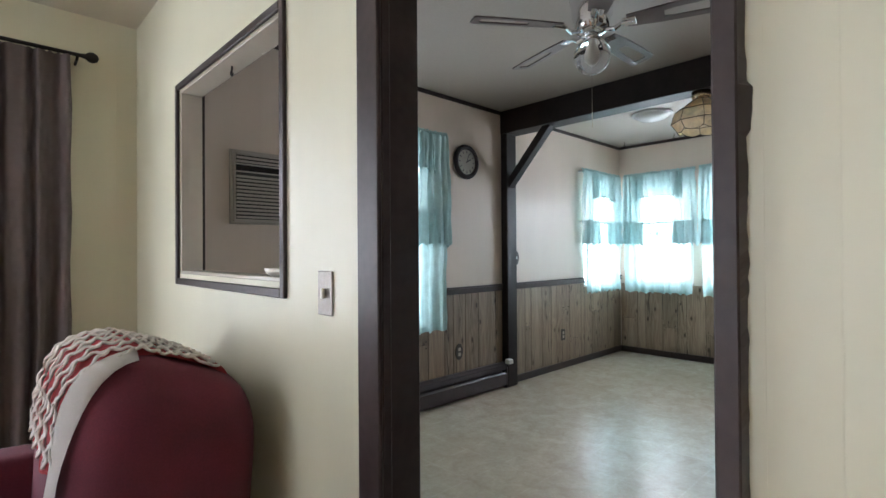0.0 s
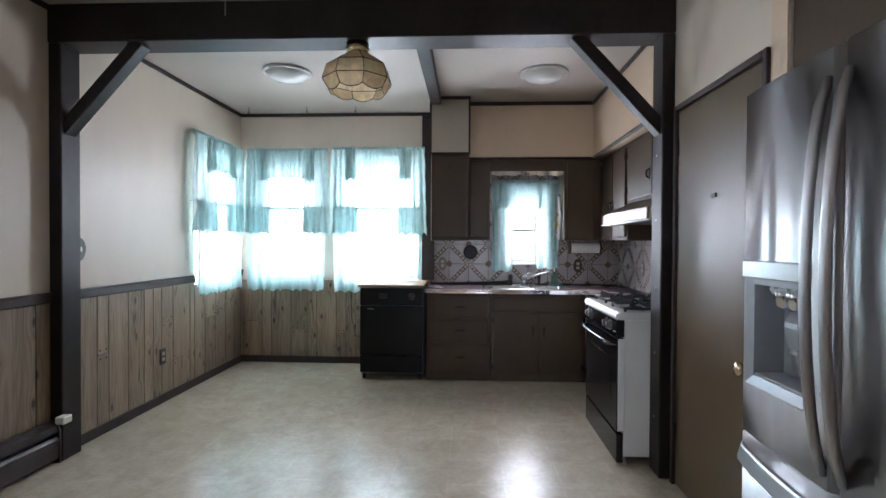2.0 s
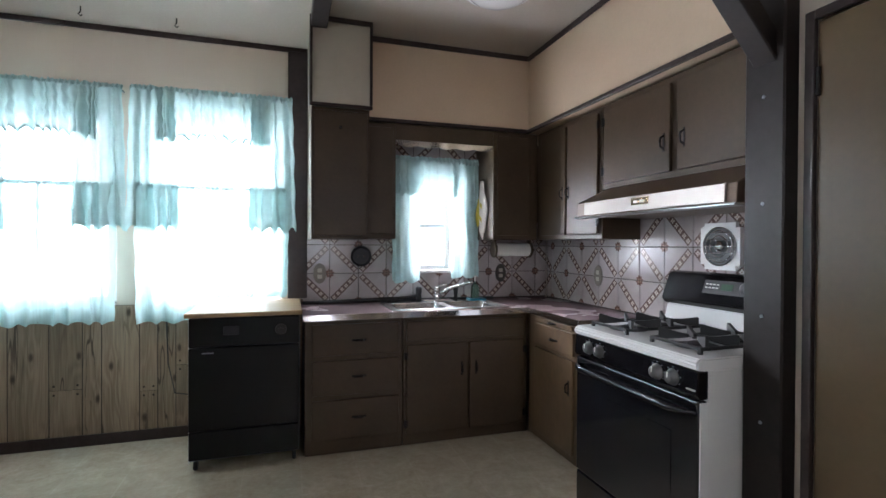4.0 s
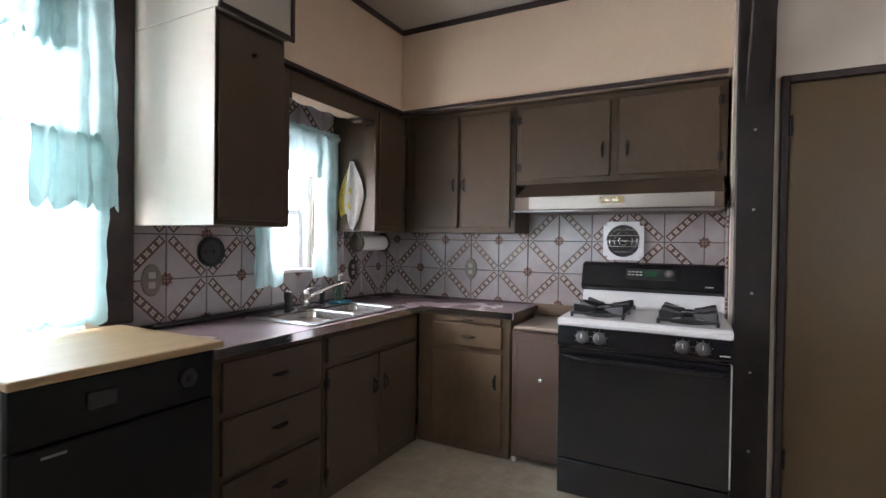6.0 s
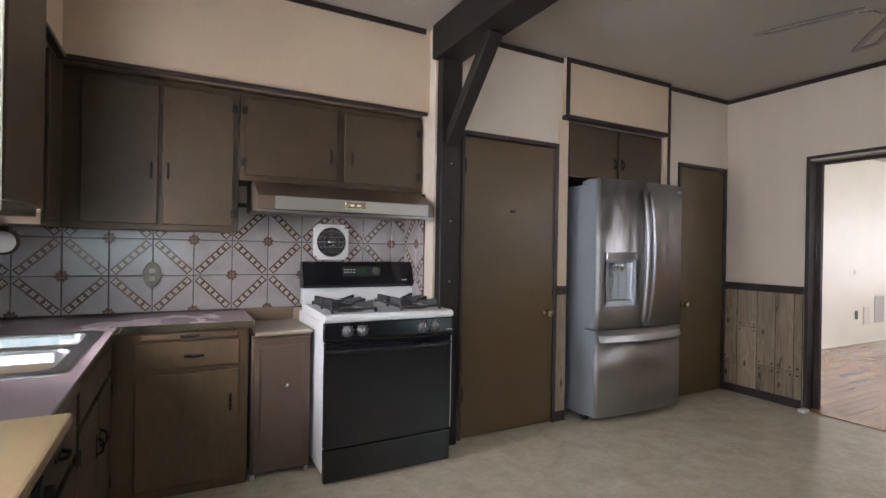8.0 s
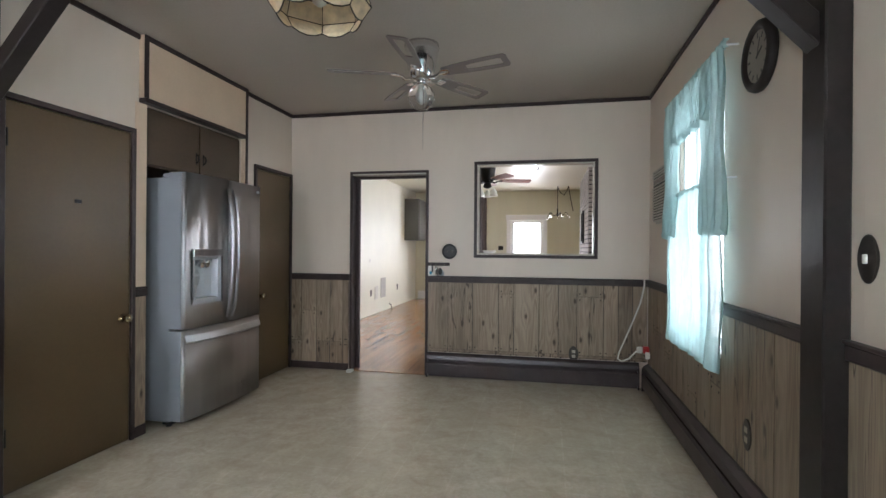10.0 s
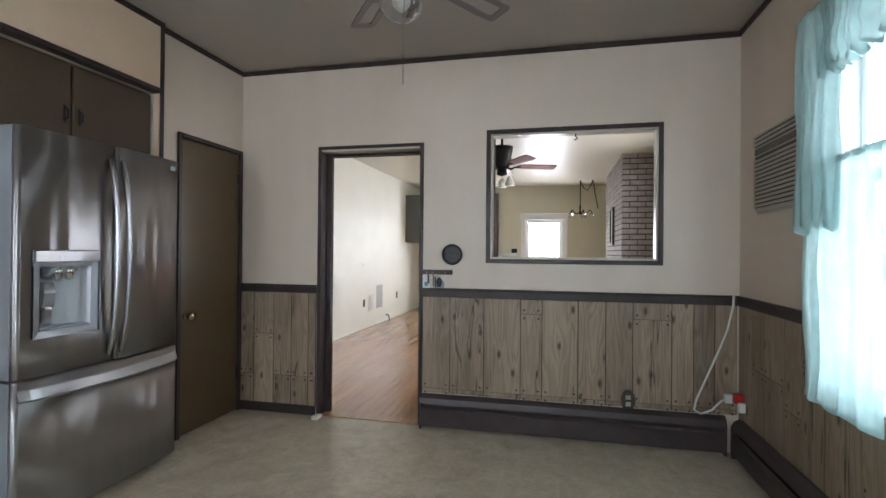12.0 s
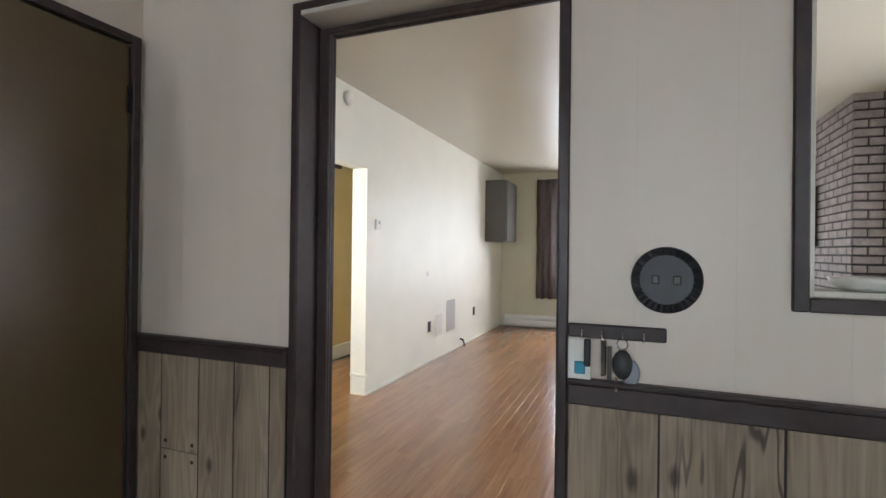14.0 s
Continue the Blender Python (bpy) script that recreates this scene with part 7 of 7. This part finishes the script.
for x in (-1.2, -0.4):
    for y in (2.08, 2.72):
        part("foot", one_turned([(0.025, 0), (0.03, 0.029)], (x, y, 0.0005), "z", 12), M_BEAM, chair)

bc = Vector(((BACK[0] + BACK[1]) / 2, (BACK[2] + BACK[3]) / 2, (BACK[4] + BACK[5]) / 2))
b_reach = squash(4.2, (BACK[1] - BACK[0]) / 2, (BACK[3] - BACK[2]) / 2, (BACK[5] - BACK[4]) / 2)


def on_back(s, w, lift):
    """A point on the chair's back: s from the front over the top to the rear, w along its width."""
    a = radians(205 - 160 * s)
    d = Vector((math.cos(a) * 0.26, w * 0.46, math.sin(a) * 0.34))
    d.normalize()
    p = d * (b_reach(d) + lift) + bc
    return lean_back(p)


def draped(s0, s1, w0, w1, rows, cols, lift, wave=0.004):
    bm, grid = bmesh.new(), []
    for r in range(rows + 1):
        line = []
        for c in range(cols + 1):
            s, w = s0 + (s1 - s0) * r / rows, w0 + (w1 - w0) * c / cols
            line.append(bm.verts.new(on_back(s + 0.012 * math.sin(9 * w), w + 0.015 * math.sin(14 * s), lift + wave * math.sin(21 * s + 13 * w))))
        grid.append(line)
    for a, b in zip(grid, grid[1:]):
        for c in range(cols):
            bm.faces.new((a[c], a[c + 1], b[c + 1], b[c]))
    bmesh.ops.solidify(bm, geom=bm.faces[:], thickness=-0.005)
    return bm


af = thing("crochet_blanket", -0.42, 2.4, 0.95, "red and white crochet blanket over the chair back", "blanket", kind="thing")
part("ground_cloth", draped(0.22, 0.92, -0.62, 0.75, 18, 26, 0.008), M_REDKNIT, af, "red crochet ground", True)
yarn = bmesh.new()
for lean in (-1, 1):
    for j in range(-7, 16):
        pts = []
        for k in range(61):
            s = 0.24 + 0.66 * k / 60
            loop = math.sin(2 * math.pi * k / 4.0)
            w = -0.6 + 0.2 * j + lean * 1.3 * (s - 0.24) + 0.016 * loop
            if -0.6 < w < 0.73:
                pts.append(on_back(s, w, 0.015 + 0.004 * math.cos(2 * math.pi * k / 4.0)))
        if len(pts) > 4:
            tube(yarn, pts, 0.0052, 5)
part("white_stitches", yarn, M_WHITEKNIT, af, "white looped stitches", True)
tw = thing("white_towel", -0.5, 2.05, 0.85, "folded white towel laid over the chair back", "towel", kind="thing")
part("cloth", draped(-0.08, 0.6, -0.76, -0.52, 18, 6, 0.022, 0.007), M_WHITEKNIT, tw, smooth=True)

# far wall cabinet, grilles and small fittings on the white wall
bx = thing("wall_box", -6.5, -0.4, 1.44, "dark grey hanging media cabinet on the white wall", "cabinet", kind="thing")
M_SLATE = plain("dark_slate_paint", (0.085, 0.08, 0.07), 0.4, vary=0.1)
part("body", one_box(-6.83, -6.18, -0.5795, -0.245, 1.44, 2.40, 0.004), M_SLATE, bx)
part("door", one_box(-6.81, -6.20, -0.2445, -0.226, 1.46, 2.38, 0.004), M_SLATE, bx)


def wall_grille(x0, x1, z0, z1, label, mat, slats):
    ob = thing("wall_grille", (x0 + x1) / 2, -0.58, z0, label, "vent grille", kind="thing")
    part("frame", one_box(x0, x1, -0.5795, -0.573, z0, z1, 0.002), mat, ob)
    for k in range(slats):
        z = z0 + 0.03 + (z1 - z0 - 0.06) * k / max(1, slats - 1)
        part("slat", one_box(x0 + 0.02, x1 - 0.02, -0.5728, -0.568, z - 0.006, z + 0.006, 0.001), mat, ob)
    return ob


M_GREYPANEL = plain("grey_panel", (0.46, 0.45, 0.42), 0.5, vary=0.05)
wall_grille(-4.39, -4.19, 0.26, 0.52, "white slatted return-air grille low on the wall", M_PLASTIC, 9)
wall_grille(-4.84, -4.54, 0.27, 0.66, "flat grey access panel low on the wall", M_GREYPANEL, 0)
th = thing("thermostat", -2.75, -0.58, 1.52, "small white thermostat on the wall", "thermostat", kind="thing")
part("case", one_box(-2.80, -2.70, -0.5795, -0.56, 1.475, 1.565, 0.004, 2), M_PLASTIC, th)
part("display", one_box(-2.765, -2.735, -0.5598, -0.5585, 1.525, 1.55, 0), M_GREYSIDE, th)
sd = thing("smoke_detector", -2.22, -0.58, 2.53, "round white smoke detector on the wall", "smoke detector", kind="thing")
part("case", one_turned([(0.06, 0.0), (0.06, 0.02), (0.045, 0.035), (0.02, 0.04), (0.002, 0.04)], (-2.22, -0.5795, 2.53), "y", 24), M_PLASTIC, sd, smooth=True)
for x, z in ((-3.94, 1.02), (-6.9, 0.55)):
    p = thing("wall_jack", x, -0.58, z, "small white jack plate on the wall", "outlet", kind="thing")
    part("plate", one_box(x - 0.035, x + 0.035, -0.5795, -0.574, z - 0.03, z + 0.03, 0.002), M_PLASTIC, p)
for x in (-3.99, -5.65):
    p = thing("wall_outlet", x, -0.58, 0.41, "black outlet low on the white wall", "outlet", kind="thing")
    part("plate", one_box(x - 0.04, x + 0.04, -0.5795, -0.574, 0.35, 0.47, 0.002), M_BLACK_MATTE, p)
dsp = thing("door_stop", -5.05, -0.5, 0.08, "dark doorstop by the wall", "doorstop", kind="thing")
part("stem", one_tube([(-5.05, -0.575, 0.1), (-5.05, -0.53, 0.09), (-5.05, -0.51, 0.03), (-5.05, -0.51, 0.0)], 0.012), M_IRONPULL, dsp)
trim_box("baseboard_living_south_a", -7.19, -2.56, -0.579, -0.565, 0.0, 0.02, "thin white baseboard", M_LIVING_S)
hall = thing("trim_hall_opening", -2.9, -0.6, 0.0, "cream painted opening with moulded base blocks", "trim", kind="structure")
part("plinth", one_box(-2.575, -2.545, -0.72, -0.568, 0.0, 0.16, 0.006), M_LIVING_S, hall)
part("plinth_cap", one_box(-2.58, -2.535, -0.725, -0.56, 0.161, 0.19, 0.008, 2), M_LIVING_S, hall)
trim_box("baseboard_hall", -4.69, -0.71, -1.649, -1.63, 0.0, 0.16, "tall pale baseboard in the hall", M_LIVING_S)
cm = thing("door_chime", -3.55, -1.64, 2.24, "brown door chime box on the hall wall", "door chime", kind="thing")
part("box", one_box(-3.70, -3.40, -1.6495, -1.59, 2.235, 2.325, 0.004), M_CABINET, cm)

# far door frame, switch and chandelier
fd = thing("trim_far_window", -7.19, 2.17, 0.3, "wide white casing round the far window", "trim", kind="structure")
part("casing", one_box(-7.199, -7.175, WIN_LW[0] - 0.1, WIN_LW[0] - 0.001, 0.2, 1.951, 0.004), M_WHITE, fd)
part("casing", one_box(-7.199, -7.175, WIN_LW[1] + 0.001, WIN_LW[1] + 0.1, 0.2, 1.951, 0.004), M_WHITE, fd)
part("casing", one_box(-7.199, -7.165, WIN_LW[0] - 0.12, WIN_LW[1] + 0.12, 1.952, 2.08, 0.006), M_WHITE, fd)
sw2 = thing("light_switch", -7.19, 1.55, 1.28, "dark switch plate on the far wall", "light switch", kind="thing")
part("plate", one_box(-7.199, -7.19, 1.49, 1.61, 1.23, 1.33, 0.003), M_IRONPULL, sw2)
chn = thing("chandelier", -6.36, 2.87, H, "small dark metal chandelier on looped chains", "chandelier", kind="thing")
part("stem", one_turned([(0.006, 0.0), (0.02, 0.02), (0.03, 0.05), (0.012, 0.09), (0.02, 0.14), (0.008, 0.2)], (-6.36, 2.87, 1.98), "z", 14), M_IRONPULL, chn, smooth=True)
for k in range(5):
    a = radians(72 * k + 15)
    c, s = math.cos(a), math.sin(a)
    arm = part("arm", one_tube([(-6.36 + r * c, 2.87 + r * s, z) for r, z in ((0.02, 2.03), (0.07, 2.0), (0.13, 2.02), (0.17, 2.07), (0.2, 2.06), (0.21, 2.02))], 0.008, 7), M_IRONPULL, chn, smooth=True)
    part("shade", one_turned([(0.055, -0.09), (0.045, -0.05), (0.03, -0.015), (0.012, 0.0)], (-6.36 + 0.21 * c, 2.87 + 0.21 * s, 2.02), "z", 14), M_CLEAR, arm, "clear glass bell shade", True)
for pts in ([(-6.36, 2.87, 2.18), (-6.36, 2.87, 2.648)], [(-6.36, 2.87, 2.63), (-6.36, 2.93, 2.5), (-6.36, 3.0, 2.45), (-6.36, 3.06, 2.53), (-6.36, 3.1, 2.648)], [(-6.36, 3.1, 2.64), (-6.36, 3.14, 2.4), (-6.36, 3.2, 2.1)]):
    part("chain", one_tube(pts, 0.009, 6), M_IRONPULL, chn)
cup = thing("cup", -0.05, 2.06, PASS[2] + 0.014, "low white dish on the pass-through sill", "dish", kind="thing")
part("bowl", one_turned([(0.04, 0.0), (0.06, 0.012), (0.066, 0.028), (0.06, 0.028), (0.05, 0.012), (0.003, 0.008)], (-0.05, 2.09, PASS[2] + 0.0145), "z", 24), M_PLASTIC, cup, smooth=True)

# brick chimney
chim = thing("brick_chimney", -4.6, 3.6, 0.0, "grey-washed brick chimney breast reaching the ceiling", "chimney", kind="structure")
CHX, CHY, CHW = -3.86, 3.32, -6.1
part("core", one_box(CHW + 0.012, CHX - 0.012, CHY + 0.012, 3.9195, 0.0, H - 0.001, 0), M_MORTAR, chim, "dark recessed mortar")
rng = random.Random(8)
brick_meshes = {}


def brick_mesh(L, face):
    key = (round(L, 3), face)
    if key not in brick_meshes:
        bm = one_box(-0.006, 0.006, -L / 2, L / 2, -0.029, 0.029, 0.003) if face == "x" else one_box(-L / 2, L / 2, -0.006, 0.006, -0.029, 0.029, 0.003)
        for v in bm.verts:
            v.co += Vector([rng.uniform(-0.0015, 0.0015) for _ in range(3)])
        brick_meshes[key] = finish(bm, "brick", M_BRICKFACE)
    return brick_meshes[key]


rows = int((H - 0.02) / 0.076)
base = BASE[chim.name]
rest = bmesh.new()
for r in range(rows + 1):
    z = 0.036 + 0.076 * r
    if z > H - 0.03:
        break
    y = CHY + 0.003
    lengths = [0.095, 0.2, 0.2, 0.06] if r % 2 else [0.2, 0.2, 0.165]
    for L in lengths:
        if y + L > 3.917:
            L = 3.917 - y
        if L < 0.03:
            break
        ob = new("brick", brick_mesh(L, "x"))
        ob.parent = chim
        ob.location = Vector((CHX - 0.006 + rng.uniform(-0.002, 0.002), y + L / 2, z)) - base
        y += L + 0.013
    x = CHX - 0.022 - (0.106 if r % 2 else 0.0)
    if r % 2:
        box(rest, CHX - 0.115, CHX - 0.014, CHY, CHY + 0.012, z - 0.029, z + 0.029, 0)
    while x > CHW + 0.1:
        j = rng.uniform(-0.002, 0.002)
        box(rest, x - 0.2, x, CHY + j, CHY + 0.012 + j, z - 0.029, z + 0.029, 0)
        x -= 0.213
tagged(part("bricks", rest, M_BRICKFACE, chim, "side courses of grey-washed brick"), kind="stuff")
mir = thing("wall_mirror", -4.95, 3.3, 1.4, "narrow dark-framed mirror hung on the bricks", "mirror", kind="thing")
part("frame", slab("y", CHY - 0.035, CHY - 0.003, -5.12, -4.72, 1.38, 1.98, [(-5.085, -4.755, 1.415, 1.945)]), M_IRONPULL, mir)
M_MIRROR, _t, _b = material("mirror_glass", 0.03, 1.0)
_b.inputs["Base Color"].default_value = (0.85, 0.87, 0.88, 1)
part("glass", one_box(-5.087, -4.753, CHY - 0.024, CHY - 0.02, 1.413, 1.947, 0), M_MIRROR, mir, "mirror glass")

# oak floor
piece("floor_living_base", slab("z", -0.1, -0.012, -7.4, -0.05, -1.8, 4.1), M_GROOVE, "dark underfloor between oak boards", "floor")
oak = thing("floor_living", -3.6, 1.7, 0.0, "worn reddish oak strip floor", "floor", kind="structure")
verts, faces = [], []
M_OAK_SINGLE = wood("worn_oak_board", (0.34, 0.178, 0.088), 0.19, 0.3, "x", relief=0.03, tones=0.2)
rng = random.Random(12)
y = -1.65
ob_base = BASE[oak.name]
while y < 3.92:
    near = 0.25 < y < 1.75
    x = -0.1
    while x > -7.2:
        L = rng.uniform(0.5, 1.5)
        x0 = max(-7.2, x - L)
        y0, y1 = y + 0.0003, min(3.92, y + 0.0747)
        z = rng.uniform(-0.0006, 0.0)
        if not (y1 < -0.58 and (x0 < -4.7 or x > -0.1)):
            if near and x > -4.0:
                ob = new("board", finish(one_box(x0 + 0.0006, x - 0.0006, y0, y1, -0.0118, z, 0.0008), "board", M_OAK_SINGLE))
                for v in ob.data.vertices:
                    v.co -= ob_base
                ob.parent = oak
            else:
                k = len(verts)
                verts += [(a, b, c) for c in (-0.0118, z) for a, b in ((x0 + 0.0006, y0), (x - 0.0006, y0), (x - 0.0006, y1), (x0 + 0.0006, y1))]
                faces += [(k + 4, k + 5, k + 6, k + 7), (k, k + 1, k + 5, k + 4), (k + 1, k + 2, k + 6, k + 5), (k + 2, k + 3, k + 7, k + 6), (k + 3, k, k + 4, k + 7)]
        x = x0
    y += 0.075
me = bpy.data.meshes.new("boards")
me.from_pydata([Vector(v) - ob_base for v in verts], [], faces)
me.materials.append(M_OAK)
far_boards = new("boards", me)
far_boards.parent = oak
tagged(far_boards, "far oak strips", kind="stuff")
piece("trim_threshold", one_box(-0.1, -0.02, 0.692, 1.46, -0.011, 0.0, 0), M_OAK_SINGLE, "oak threshold under the doorway", "trim")

# ---- wall tiles ----
PITCH = 0.205
tile_meshes = {}


def tile_mesh(lo, hi, turned_over):
    """A tile cut to lo..hi along the wall about its own centre; whole tiles share one mesh."""
    key = (round(lo, 3), round(hi, 3), turned_over and hi - lo < 0.2)
    if key not in tile_meshes:
        x0, x1, z0, z1 = (-0.1002, 0.1002, lo, hi) if key[2] else (lo, hi, -0.1002, 0.1002)
        tile_meshes[key] = finish(one_box(x0, x1, -0.004, 0.004, z0, z1, 0.002), "tile", M_TILE)
    return tile_meshes[key]


def tile_field(wall, along, at, out_dir, origin, cells, parity, limits):
    """Lays tiles on a wall; along: which world axis they run, out_dir: which way they face, limits: where the field ends."""
    for i, j in cells:
        u, z = origin[0] + (i + 0.5) * PITCH, origin[1] + (j + 0.5) * PITCH
        lo, hi = max(-0.1002, limits[0] - u), min(0.1002, limits[1] - u)
        if hi - lo < 0.02:
            continue
        over = (i + j + parity) % 2 == 0
        ob = new("tile", tile_mesh(lo, hi, over))
        ob.parent = wall
        loc = (u, at + out_dir * 0.0045, z) if along == "x" else (at + out_dir * 0.0045, u, z)
        turn = Matrix() if along == "x" else Matrix.Rotation(radians(90), 4, "Z")
        if over:
            turn = turn @ Matrix.Rotation(radians(90), 4, "Y")
        ob.matrix_basis = Matrix.Translation(loc) @ turn


wall_side = bpy.data.objects["wall_recess_side"]
cells = [(i, j) for i in range(-6, 6) for j in (-1, 0, 1)]
part("grout_bed", one_box(3.0305, 5.2945, -0.4448, -0.4405, 0.8525, 1.50, 0), M_GROUT, wall_s, "dark tile grout")
tile_field(wall_s, "x", -0.4405, 1, (4.163, 1.065), cells, 0, (3.04, 5.284))
cells = []
for i in range(-8, 2):
    for j in range(-1, 5):
        yc, zc = 1.108 + (i + 0.5) * PITCH, 1.067 + (j + 0.5) * PITCH
        if (0.3 < yc < 0.69 and 1.0 < zc < 1.85) or (j > 1 and not 0.1 < yc < 1.0):
            continue
        cells.append((i, j))
part("grout_bed", slab("x", 5.2950, 5.2992, -0.43, 1.51, 0.8525, 2.09, [(0.36, 0.70, 1.06, 1.78)]), M_GROUT, wall_e, "dark tile grout")
tile_field(wall_e, "y", 5.2950, -1, (1.108, 1.067), cells, 1, (-0.43, 1.508))
part("grout_bed", one_box(3.0305, 3.0335, -0.436, -0.122, 0.8525, 1.60, 0), M_GROUT, wall_side, "dark tile grout")
tile_field(wall_side, "y", 3.0335, 1, (-0.432, 1.067), [(i, j) for i in (0, 1) for j in (-1, 0, 1)], 0, (-0.432, -0.124))
